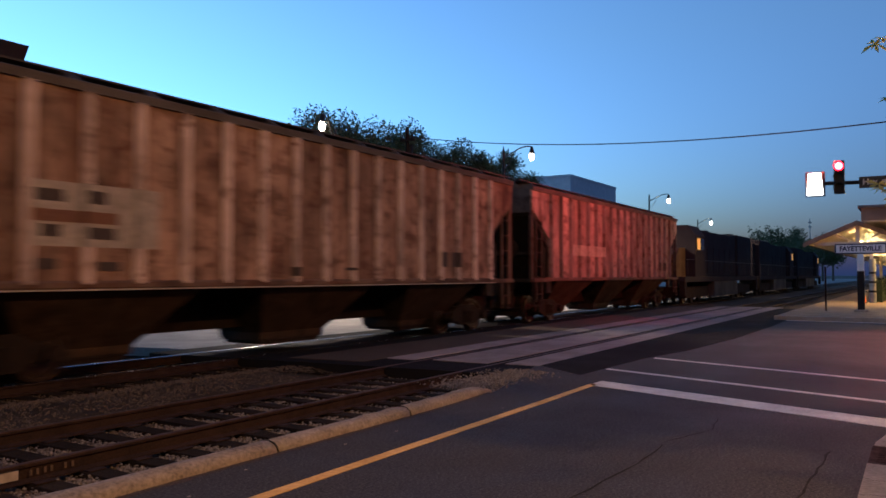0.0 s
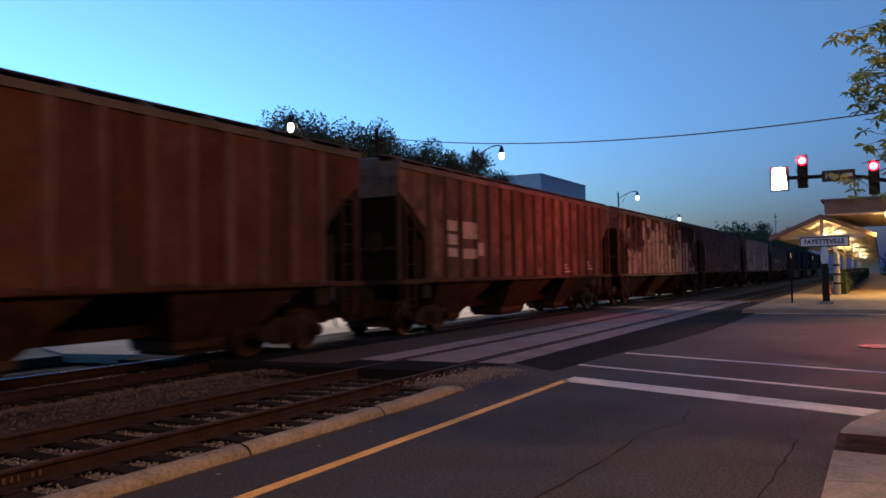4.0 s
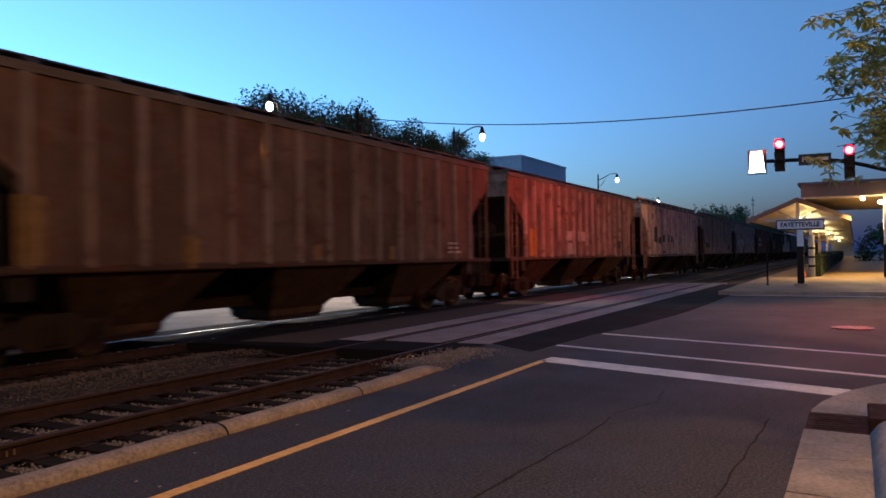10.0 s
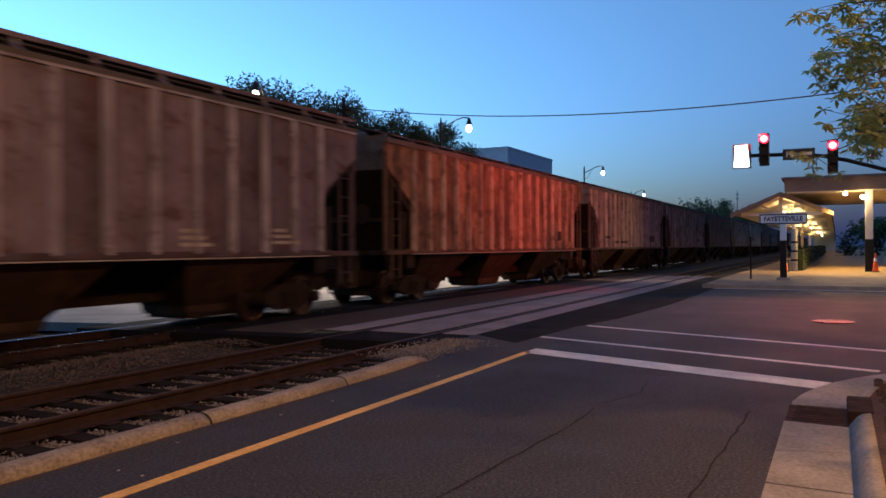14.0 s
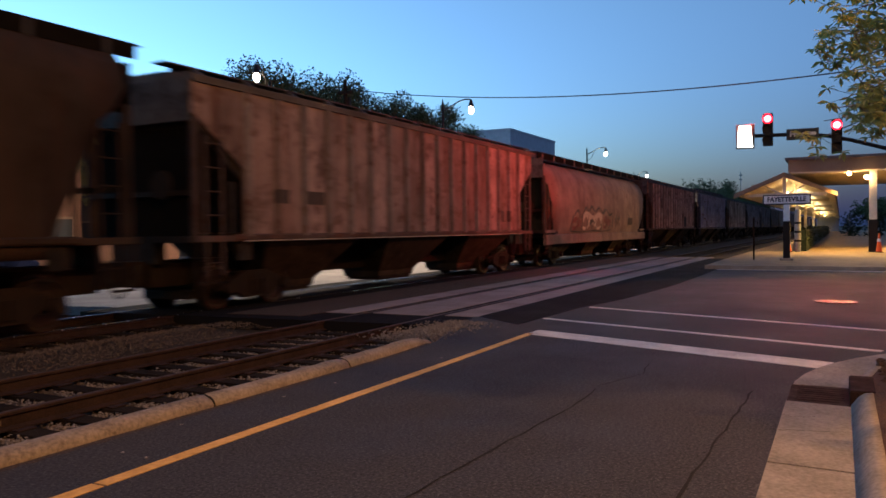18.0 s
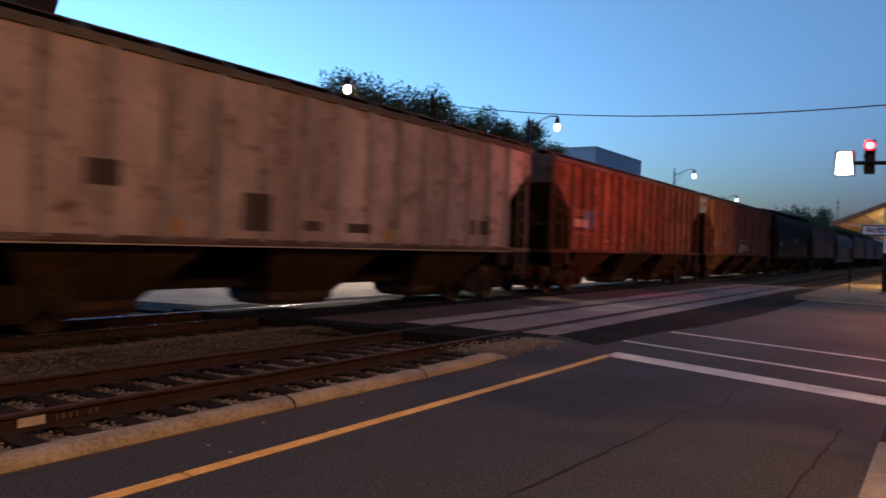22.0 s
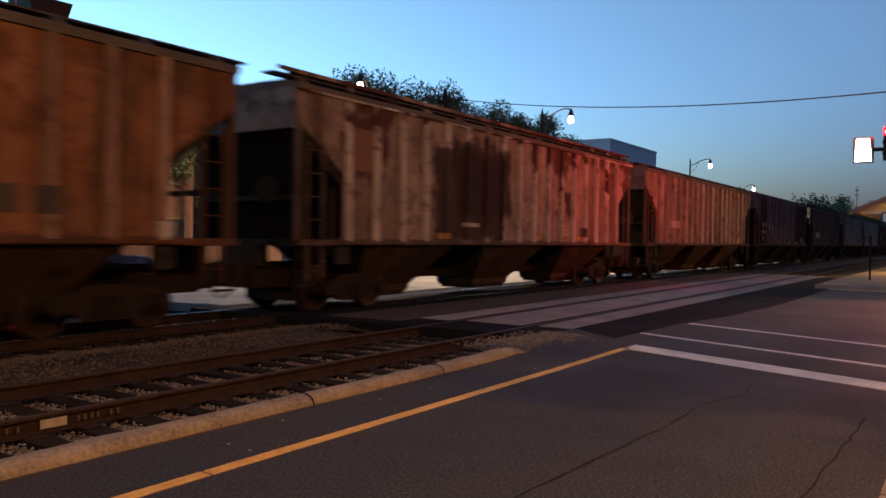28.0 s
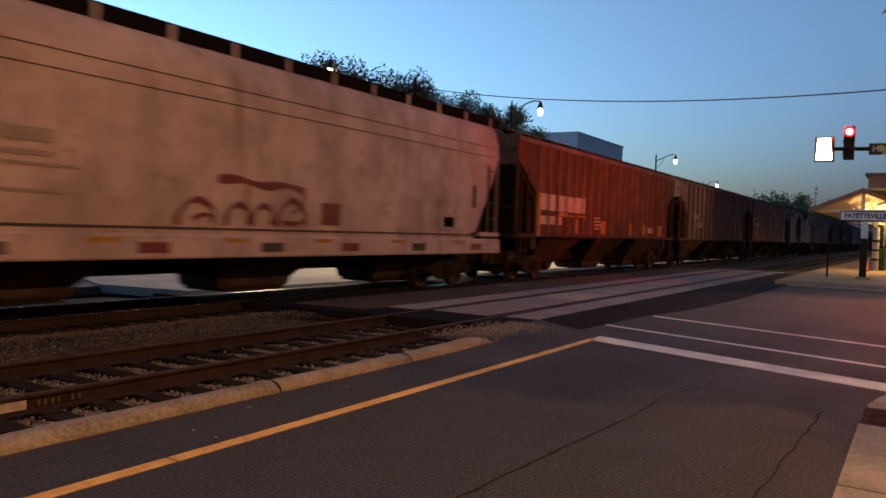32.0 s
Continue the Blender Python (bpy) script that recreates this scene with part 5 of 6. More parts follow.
car(26, "orange-brown ribbed covered hopper car with rust streaks", (0.26, 0.132, 0.07), amount=0.5, ribs=17, rust=(0.10, 0.035, 0.016),
    marks=[(-15.6, -15.0, 2.6, 2.8, W_), (-14.8, -14.0, 2.6, 2.95, W_), (-15.4, -14.8, 2.0, 2.25, W_), (-14.4, -13.9, 2.0, 2.2, W_), (-13.4, -12.8, 2.3, 2.5, W_)] + windows_of(-4.2) + [(-1.6, -1.3, 1.5, 1.8, W_)])
car(27, "mauve-grey ribbed covered hopper car with a white placard", (0.146, 0.115, 0.113), post=0.55, amount=0.2, ribs=16, marks=[(-15.31, -13.95, 2.82, 2.87, TINT), (-15.24, -14.82, 2.55, 2.79, D_), (-14.78, -13.95, 2.55, 2.82, TINT), (-14.49, -13.89, 2.17, 2.43, TINT), (-13.69, -13.13, 2.15, 2.27, TINT), (-13.62, -13.25, 2.27, 2.39, TINT), (-13.55, -13.35, 2.39, 2.49, TINT), (-15.22, -14.54, 2.43, 2.47, FADED), (-14.38, -13.94, 2.03, 2.07, FADED), (-14.33, -13.93, 1.90, 1.94, FADED), (-15.12, -14.75, 1.55, 1.66, D_)] + data_block(-3.4, 2.0, 4, 0.5))
car(28, "dark red-brown ribbed covered hopper car with white lettering bars", (0.104, 0.050, 0.025), amount=0.45, ribs=20,
    marks=[(a, b, 2.33, 2.88, W_) for a, b in ((-15.95, -15.5), (-15.4, -14.75), (-14.65, -13.9), (-13.75, -13.0), (-12.85, -12.03))] + [(a, b, 1.86, 2.14, W_) for a, b in ((-15.95, -15.5), (-15.4, -14.75), (-14.6, -14.2))]
    + [(-16.3, -16.0, 1.45, 2.9, Y_), (-14.57, -13.9, 2.16, 2.30, Y_), (-13.54, -13.18, 2.18, 2.23, Y_), (-12.81, -12.0, 2.18, 2.23, Y_)] + dashes((-13.0, -10.3, -7.0, -5.0, -2.6), 1.59, None, 0.27, 0.5) + data_block(-11.05, 2.16, 4, 0.75) + [(-4.3, -3.8, 1.7, 1.95, W_)])
c29 = car(29, "off-white smooth-sided covered hopper car with maroon graffiti", (0.44, 0.375, 0.345), amount=0.1, kind="tall", hopper_colour=(0.05, 0.035, 0.03),
          marks=[(-3.27, -2.38, 1.58, 1.98, W_), (-3.1, -2.6, 1.64, 1.90, D_), (-1.62, -1.42, 2.2, 2.82, D_), (-7.95, -7.35, 1.58, 2.04, SPRAY_RED), (-15.6, -13.85, 2.62, 2.82, PALE_BROWN), (-15.4, -13.85, 2.42, 2.50, PALE_BROWN), (-14.6, -13.4, 2.28, 2.33, PALE_BROWN), (-15.5, -13.6, 1.9, 1.95, PALE_BROWN)]
          + [(-LONG + 0.25, -0.25, 1.42, 1.46, D_), (-LONG + 0.4, -0.4, 3.70, 3.715, D_), (-LONG + 0.4, -0.4, 3.98, 3.995, D_)])
for i, x in enumerate((-16.0, -13.3, -10.6, -8.2, -5.5, -2.6)):
    part("reflector", decal(x, x + 0.55, 1.20, 1.28, -1.595), AMBER, c29)
    part("reflector", decal(x + 0.9, x + 1.5, 1.02, 1.20, -1.595), SPRAY_RED if i % 2 else DIRTMARK, c29)
car(30, "rust-brown ribbed covered hopper car", RUSTY, amount=0.4, ribs=17)

# graffiti
fit15 = lambda z: curve_y(z, 0.018)
fit29 = lambda z: curve_y(z, 0.018, TALL)
scrawl([(-14.3, 1.75), (-13.4, 1.85), (-12.9, 1.75)], 0.55, lambda z: curve_y(z, 0.010), c15, SPRAY_RED, "maroon sprayed fill")
scrawl([(-12.7, 1.9), (-11.6, 2.0), (-10.4, 1.95), (-9.4, 1.95)], 0.80, lambda z: curve_y(z, 0.010), c15, SPRAY_PALE, "pale sprayed fill")
scrawl([(-9.2, 1.85), (-8.5, 1.9), (-7.9, 1.8)], 0.60, lambda z: curve_y(z, 0.010), c15, SPRAY_RED, "maroon sprayed fill")
top = [(-14.5, 1.45), (-14.3, 2.05), (-13.6, 2.4), (-13.1, 2.1), (-12.4, 2.55), (-11.9, 2.4), (-11.4, 2.62), (-10.8, 2.38), (-10.2, 2.58), (-9.5, 2.34), (-8.9, 2.52), (-8.2, 2.25), (-7.7, 2.3), (-7.5, 1.5)]
scrawl(top, 0.13, fit15, c15, SPRAY_BLACK, "black spray-paint outline")
for x, z0, z1, lean in ((-13.7, 1.45, 2.1, 0.25), (-12.8, 1.42, 2.3, -0.2), (-12.1, 1.5, 2.2, 0.3), (-11.3, 1.45, 2.4, 0.1), (-10.5, 1.5, 2.1, -0.25), (-9.7, 1.45, 2.2, 0.2), (-8.7, 1.5, 2.3, -0.15), (-8.1, 1.5, 2.0, 0.2)):
    scrawl([(x, z0), (x + lean * 0.3, (z0 + z1) / 2), (x + lean, z1)], 0.10, fit15, c15, SPRAY_BLACK, "black spray-paint stroke")
scrawl([(-11.7, 1.8), (-11.2, 1.95), (-10.8, 1.75)], 0.22, fit15, c15, SPRAY_BLACK, "black spray-paint stroke")
scrawl([(-14.4, 1.46), (-12.8, 1.42), (-11.0, 1.47), (-9.2, 1.43), (-7.6, 1.5)], 0.08, fit15, c15, SPRAY_BLACK, "black spray-paint outline")
for i in range(3):
    x = (-7.0, -6.4, -4.3)[i]
    scrawl([(x, 1.7), (x + 0.1, 2.3), (x + 0.3, 2.0), (x + 0.25, 1.6)], 0.09, fit15, c15, SPRAY_BLACK, "black spray-paint tag")
    scrawl([(x - 0.1, 2.05), (x + 0.5, 2.12)], 0.06, fit15, c15, SPRAY_BLACK, "black spray-paint tag")
scrawl([(-10.5, 1.85), (-9.2, 1.95), (-7.6, 1.88)], 0.55, lambda z: -1.625, c18, SPRAY_PALE, "pale sprayed fill")
for i in range(4):
    x = -10.55 + i * 0.8
    scrawl([(x, 1.56), (x + 0.22, 2.30), (x + 0.38, 1.9), (x + 0.52, 1.58)], 0.12, lambda z: -1.632, c18, SPRAY_BLACK, "black spray-paint letter")
    scrawl([(x + 0.1, 1.85), (x + 0.55, 2.25), (x + 0.72, 2.05)], 0.08, lambda z: -1.634, c18, SPRAY_BLACK, "black spray-paint letter")
scrawl([(-10.7, 2.36), (-9.4, 2.40), (-7.5, 2.33)], 0.05, lambda z: -1.63, c18, SPRAY_PALE, "pale outline")
for x, w, z in ((-11.6, 0.75, 1.95), (-10.55, 0.55, 1.9), (-9.9, 0.5, 1.9), (-9.25, 0.8, 2.05)):
    scrawl([(x, 1.50), (x + 0.02, 1.72), (x + w * 0.5, z), (x + w, 1.78), (x + w * 0.95, 1.52)], 0.12, fit29, c29, SPRAY_RED, "maroon spray paint")
scrawl([(-11.3, 1.62), (-11.0, 1.70), (-10.8, 1.56)], 0.08, fit29, c29, SPRAY_RED, "maroon spray paint")
scrawl([(-9.1, 1.60), (-8.7, 1.58), (-8.4, 1.72)], 0.10, fit29, c29, SPRAY_RED, "maroon spray paint")
scrawl([(-10.75, 2.34), (-10.2, 2.36), (-9.6, 2.28), (-9.0, 2.33), (-8.4, 2.22)], 0.16, fit29, c29, SPRAY_RED, "maroon spray paint")
scrawl([(-10.0, 2.3), (-10.05, 2.0), (-10.0, 1.6)], 0.07, fit29, c29, SPRAY_RED, "maroon spray paint")
scrawl([(-8.5, 2.2), (-8.55, 1.95), (-8.95, 1.75)], 0.07, fit29, c29, SPRAY_RED, "maroon spray paint")


def locomotive(flip, label, group="engines of the train"):
    """A six-axle road engine, 22 m long; x from 0 at the trailing end to 22, cab at one end."""
    eng = thing("locomotive", label, "locomotive", group=group)
    X = (lambda x: 22 - x) if not flip else (lambda x: x)

    def bx(name, x0, x1, y0, y1, z0, z1, mat_, bev=0.03, parent=eng, label=""):
        a, b = sorted((X(x0), X(x1)))
        return part(name, box(B(), a, b, y0, y1, z0, z1), mat_, parent, label, bevel=bev)
    bx("underframe", 0.2, 21.8, -1.5, 1.5, 1.25, 1.55, LOCO_BLUE)
    bx("fuel_tank", 7.4, 14.6, -1.45, 1.45, 0.30, 1.25, LOCO_GREY, 0.08, label="grey fuel tank")
    out = [(X(0.5), 1.55), (X(0.5), 2.75), (X(1.0), 3.15), (X(2.4), 3.2), (X(2.4), 1.55)]
    part("nose", prism(B(), out, -0.95, 0.95), LOCO_YELLOW, eng, "yellow short nose")
    cab = part("cab", prism(B(), [(-1.5, 1.55), (1.5, 1.55), (1.5, 3.9), (1.1, 4.5), (-1.1, 4.5), (-1.5, 3.9)], X(2.4), X(4.8), "x"), LOCO_BLUE, eng, "dark blue cab")
    a, b = sorted((X(2.9), X(3.55)))
    part("cab_window", box(B(), a, b, -1.53, -1.49, 3.1, 3.75), CAB_GLOW, cab, "cab window lit warm yellow")
    a, b = sorted((X(3.75), X(4.4)))
    part("cab_window", box(B(), a, b, -1.53, -1.49, 3.1, 3.75), GLASS, cab)
    bx("hood", 4.8, 15.5, -1.15, 1.15, 1.55, 4.35, LOCO_BLUE, 0.08, label="dark blue engine hood")
    bx("radiator", 15.5, 20.6, -1.3, 1.3, 1.55, 4.5, LOCO_BLUE, 0.1, label="flared radiator section")
    bx("hood_end", 20.6, 21.2, -0.9, 0.9, 1.55, 4.2, LOCO_BLUE, 0.05)
    for i in range(6):
        bx("door_panel", 5.2 + i * 1.65, 6.6 + i * 1.65, -1.175, -1.145, 1.8, 3.4, LOCO_BLUE, 0.01)
    bx("exhaust", 9.2, 10.2, -0.5, 0.5, 4.3, 4.55, UNDER)
    for i in range(2):
        bx("roof_fan", 16.2 + i * 2.0, 17.6 + i * 2.0, -0.7, 0.7, 4.5, 4.62, UNDER)
    rail_ = B()
    rod(rail_, (0.6, -1.45, 2.5), (21.4, -1.45, 2.5), 0.018, 6)
    part("handrail", rail_, HANDRAIL, eng, "grimy handrail")
    for i in range(12):
        part("stanchion", rod(B(), (0.9 + i * 1.83, -1.45, 1.5), (0.9 + i * 1.83, -1.45, 2.5), 0.016, 6), HANDRAIL, eng)
    for x in (4.2, 17.8):
        truck = part("truck", box(B(), x - 2.7, x + 2.7, -1.2, 1.2, 0.34, 0.95), UNDER, eng, "six-wheel truck", bevel=0.03)
        for dx in (-1.85, 0, 1.85):
            part("wheelset", kept("ws", wheelset), WHEEL, truck, "rusty wheels with worn treads", place=pose(x + dx, 0, 0.455))
    for i, x in enumerate((0.25, 21.75)):
        part("step", box(B(), x - 0.2, x + 0.2, -1.5, -1.2, 0.5, 1.3), UNDER, eng)
        part("coupler", box(B(), x - 0.65, x + 0.65, -0.12, 0.12, 0.72, 0.95), UNDER, eng, bevel=0.02)
    return eng


ENGINES = [(locomotive(True, "dark blue and yellow diesel locomotive with a lit cab window"), PITCH + 1.6),
           (locomotive(False, "dark blue and grey diesel locomotive"), PITCH + 1.6 + 23.0),
           (locomotive(False, "dark blue and grey leading diesel locomotive"), PITCH + 1.6 + 46.0)]


def run(t):
    """How far along the track the leading end of the first hopper car stands at t seconds."""
    u = t / 32
    return 21.348 + 566.108 * u - 33.289 * u ** 2 + 48.620 * u ** 3 - 26.445 * u ** 4


# ---- things round the tracks ----
def arc_rod(points, r, n=8):
    pts = [Vector(p) for p in points]
    rings = []
    for i, p in enumerate(pts):
        q = (pts[min(i + 1, len(pts) - 1)] - pts[max(i - 1, 0)]).to_track_quat("Z", "Y")
        rings.append([p + q @ Vector((r * math.cos(6.28319 * k / n), r * math.sin(6.28319 * k / n), 0)) for k in range(n)])
    return loft(B(), rings)


def street_lamp(x, y, dx, dy, top=7.75, watts=125.0):
    """A black pole with a curved arm and a hanging globe; (dx, dy) reaches from the pole to the globe."""
    lampost = thing("street_lamp", "black street lamp with a curved arm and lit hanging globe", "street lamp", pose(x, y, -0.05), "street lamps behind the track")
    part("pole", rod(B(), (0, 0, 0), (0, 0, top), 0.085, 10, 0.055), BLACK_METAL, lampost)
    part("pole_base", rod(B(), (0, 0, 0), (0, 0, 0.7), 0.17, 12, 0.12), BLACK_METAL, lampost)
    part("finial", rod(B(), (0, 0, top), (0, 0, top + 0.18), 0.05, 8, 0.01), BLACK_METAL, lampost)
    pts = [(dx * u, dy * u, top - 0.35 + 0.95 * math.sin(u * 1.5708) ** 1.3 if u < 1 else top + 0.60) for u in (0, 0.15, 0.3, 0.45, 0.6, 0.75, 0.88, 1.0)]
    part("arm", arc_rod(pts, 0.035), BLACK_METAL, lampost)
    part("brace", arc_rod([(0, 0, top - 0.9), (dx * 0.2, dy * 0.2, top - 0.6), (dx * 0.42, dy * 0.42, top + 0.12)], 0.018, 6), BLACK_METAL, lampost)
    head = part("lamp_head", rod(B(), (dx, dy, top + 0.24), (dx, dy, top + 0.62), 0.17, 12, 0.05), BLACK_METAL, lampost)
    part("globe", dome(B(), (dx, dy, top + 0.08), 0.135, 0.20), BULB, head, "glowing white globe", smooth=True)
    bulb = lamp("street_lamp_light", (x + dx, y + dy, top - 0.32), watts, COOL, 0.2, "SPOT", (x + dx, y + dy, 0), 158)
    return lampost


street_lamp(24.84, 20.71, -0.74, 0.09)
street_lamp(33.0, 17.0, 3.2, 0.0)
street_lamp(58.3, 17.5, 5.4, 0.0)
street_lamp(87.0, 20.7, 6.5, 0.0)

# the lamp on the eye's own side of the street, behind it
for x, y, share in ((-1.5, -5.4, 1.12), (8.0, -5.4, 0.71)):
    own = thing("street_lamp", "black street lamp with warm light behind the pavement", "street lamp", pose(x, y, 0.0), "street lamps beside the street")
    part("pole", rod(B(), (0, 0, 0), (0, 0, 9.0), 0.085, 10, 0.055), BLACK_METAL, own)
    part("arm", arc_rod([(0, 0, 8.8), (0, 0.3, 9.15), (0, 0.7, 9.25), (0, 1.0, 9.2)], 0.035), BLACK_METAL, own)
    part("globe", dome(B(), (0, 1.0, 8.95), 0.18, 0.25), WARM_GLOW, own, "glowing warm globe", smooth=True)
    lamp("street_lamp_light", (x, y + 1.0, 8.6), NEAR_WATTS * share, WARM, 0.2)

# unseen brick walls, added to close the place and block low sky light
for x0, x1, y0, y1, h in ((-90, 11.0, -26, -9, 17.0), (33, 46, -34, -15, 12.0)):
    wall = part("sky_block_wall", box(B(), x0, x1, y0, y1, -0.3, h), BRICK)
    tagged(wall, "unseen plain brick wall added to block sky light", "building", kind="structure")

# utility poles and the wire over the tracks
def wire_at(s):
    return (40.3 - 6.3 * s, 27.65 - 27.65 * s, 10.5 - 5.89 * s + 2.96 * s * s)


up = thing("utility_pole", "brown wooden utility pole with insulators", "utility pole", pose(40.3, 27.65, -0.1))
part("pole", rod(B(), (0, 0, 0), (0, 0, 11.2), 0.17, 10, 0.12), TIE, up)
part("crossarm", box(B(), -0.12, 0.12, -0.5, 0.5, 10.3, 10.45), TIE, up)
for y in (-0.4, 0.0, 0.4):
    part("insulator", rod(B(), (0, y, 10.45), (0, y, 10.75), 0.05, 8), BLACK_METAL, up)
part("transformer", rod(B(), (0.25, 0, 9.2), (0.25, 0, 10.1), 0.22, 12), BLACK_METAL, up)
far_end = wire_at(1.6)
up2 = thing("utility_pole", "brown wooden utility pole beside the street", "utility pole", pose(far_end[0], far_end[1], -0.1))
part("pole", rod(B(), (0, 0, 0), (0, 0, far_end[2] + 0.5), 0.17, 10, 0.12), BARK, up2)
cable = part("overhead_cable", arc_rod([wire_at(1.6 * i / 40) for i in range(41)], 0.028, 6), RUBBER)
tagged(cable, "black overhead cable sagging across the tracks", "cable")


# traffic signal on its mast arm
def signal_head(x, y, z, arm):
    head = part("signal_head", box(B(), x - 0.10, x + 0.10, y - 0.15, y + 0.15, z - 0.86, z + 0.18), BLACK_METAL, arm, "black three-lens signal head showing red", bevel=0.03)
    for i in range(3):
        zz = z - 0.345 * i
        hood = B()
        rings = []
        for d in (0.0, 0.22):
            rings.append([(x - 0.10 - d, y + 0.155 * math.cos(radians(a)), zz + 0.155 * math.sin(radians(a))) for a in range(-30, 211, 20)])
        loft(hood, rings, closed=False)
        part("visor", hood, BLACK_METAL, head)
        lens = part("lens", rod(B(), (x - 0.10, y, zz), (x - 0.125, y, zz), 0.145, 20), RED_GLOW if i == 0 else BLACK_METAL, head, "glowing red lens" if i == 0 else "dark lens")
        if i == 0:
            part("lamp_core", rod(B(), (x - 0.125, y, zz), (x - 0.131, y, zz), 0.105, 20), RED_CORE, head, "bright heart of the red lamp")
    return head


sig = thing("traffic_signal", "black traffic signal mast arm with red lights and a street sign", "traffic signal")
part("pole", rod(B(), (27.0, -5.2, 0.0), (27.0, -5.2, 4.6), 0.16, 14, 0.12), BLACK_METAL, sig)
mast = part("mast_arm", arc_rod([(27, -5.2, 2.6), (27, -4.0, 2.95), (27, -2.6, 3.42), (27, -1.2, 3.92), (27, -0.3, 4.22), (27, 0.4, 4.40), (27, 1.2, 4.50), (27, 2.9, 4.54)], 0.062), BLACK_METAL, sig)
signal_head(26.82, 2.07, 5.02, sig)
signal_head(26.82, 0.10, 4.68, sig)
part("lit_sign_box", box(B(), 26.86, 26.98, 2.48, 3.04, 4.12, 4.90), BLACK_METAL, sig, "dark frame of a lit sign", bevel=0.015)
part("lit_sign_face", prism(B(), [(2.53, 4.17), (2.99, 4.17), (2.95, 4.85), (2.60, 4.85)], 26.845, 26.862, "x"), WHITE_GLOW, sig, "brightly lit white sign face")
plate_ = part("street_sign", box(B(), 26.86, 26.90, 0.60, 1.53, 4.31, 4.66), SIGN_GREEN, sig, "dark street name sign", bevel=0.01)


def lettering(name, words, size, m, material, parent):
    cu = bpy.data.curves.new(name, "FONT")
    cu.body, cu.size, cu.align_x, cu.align_y, cu.extrude = words, size, "CENTER", "CENTER", 0.004
    cu.offset = 0.009
    cu.materials.append(material)
    ob = new(name, cu)
    ob.parent = parent
    ob.matrix_basis = m
    return ob


lettering("sign_lettering", "Hay", 0.25, pose(26.852, 1.24, 4.49, 90, 0, -90), GREY_METAL, plate_)
part("lettering_bar", box(B(), 26.852, 26.86, 0.68, 0.92, 4.44, 4.54), GREY_METAL, plate_)
lamp("red_signal_light", (26.45, 2.12, 5.24), RED_WATTS * 0.84, RED, 0.10, "SPOT", (26.80, 3.12, 5.85), 174, 0.75)
lamp("red_signal_light", (26.30, 0.10, 4.56), RED_WATTS * 0.24, RED, 0.14, "SPOT", (25.50, -0.05, 4.06), 128, 0.6)
lamp("lit_sign_light", (26.60, 2.76, 4.5), 4.0, (1.0, 0.95, 0.9), 0.25, "SPOT", (25.6, 2.76, 4.2), 120)

# ---- station ----
post = thing("sign_post", "thin rusty post beside the crossing", "post", pose(35.7, 3.33, 0.0))
part("post", rod(B(), (0, 0, 0), (0, 0, 1.95), 0.035, 8), CASTIRON, post)
part("bracket", box(B(), -0.03, 0.03, -0.04, 0.04, 1.75, 1.97), CASTIRON, post)

name_sign = thing("station_sign", "white station name board on a dark post", "sign", pose(35.2, 2.0, 0.14))
part("post", box(B(), -0.13, 0.13, -0.13, 0.13, 0.0, 1.65), BLACK_METAL, name_sign, "dark lower post", bevel=0.02)
part("post_cap", box(B(), -0.12, 0.12, -0.12, 0.12, 1.65, 2.34), SIGN_WHITE, name_sign, "white upper post", bevel=0.02)
board = part("board", box(B(), -0.05, 0.05, -0.92, 0.92, 2.34, 2.76), SIGN_NAVY, name_sign, "navy frame", bevel=0.01)
part("board_face", box(B(), -0.062, -0.052, -0.87, 0.87, 2.39, 2.71), SIGN_WHITE, board)
lettering("board_lettering", "FAYETTEVILLE", 0.27, pose(-0.07, 0, 2.55, 90, 0, -90) @ Matrix.Diagonal((0.88, 1.0, 1, 1)), SIGN_NAVY, board)
part("plinth", box(B(), -0.25, 0.25, -0.25, 0.25, -0.02, 0.10), GUTTER, name_sign, bevel=0.02)

# gabled platform roof on posts
shelter = thing("platform_shelter", "cream timber platform roof with an open gable, lit from inside", "station shelter", pose(48, 2.86, 0.14))
AP, EV, HALF, BACK = 4.38, 3.22, 2.66, 170.0
for s in (-1, 1):
    part("roof_slope", prism(B(), [(0, AP), (0, AP + 0.12), (s * HALF, EV + 0.12), (s * HALF, EV)], 0, BACK, "x"), SHINGLE, shelter, "dark shingle slope")
    part("ceiling_lining", prism(B(), [(0, AP - 0.03), (0, AP - 0.005), (s * (HALF - 0.1), EV + 0.045), (s * (HALF - 0.1), EV + 0.02)], 0.2, BACK, "x"), TIMBER_WHITE, shelter, "cream boarded underside")
    part("barge_board", prism(B(), [(0, AP - 0.14), (0, AP + 0.13), (s * (HALF + 0.05), EV + 0.11), (s * (HALF + 0.05), EV - 0.14)], -0.06, 0.0, "x"), FASCIA, shelter, "brown barge board")
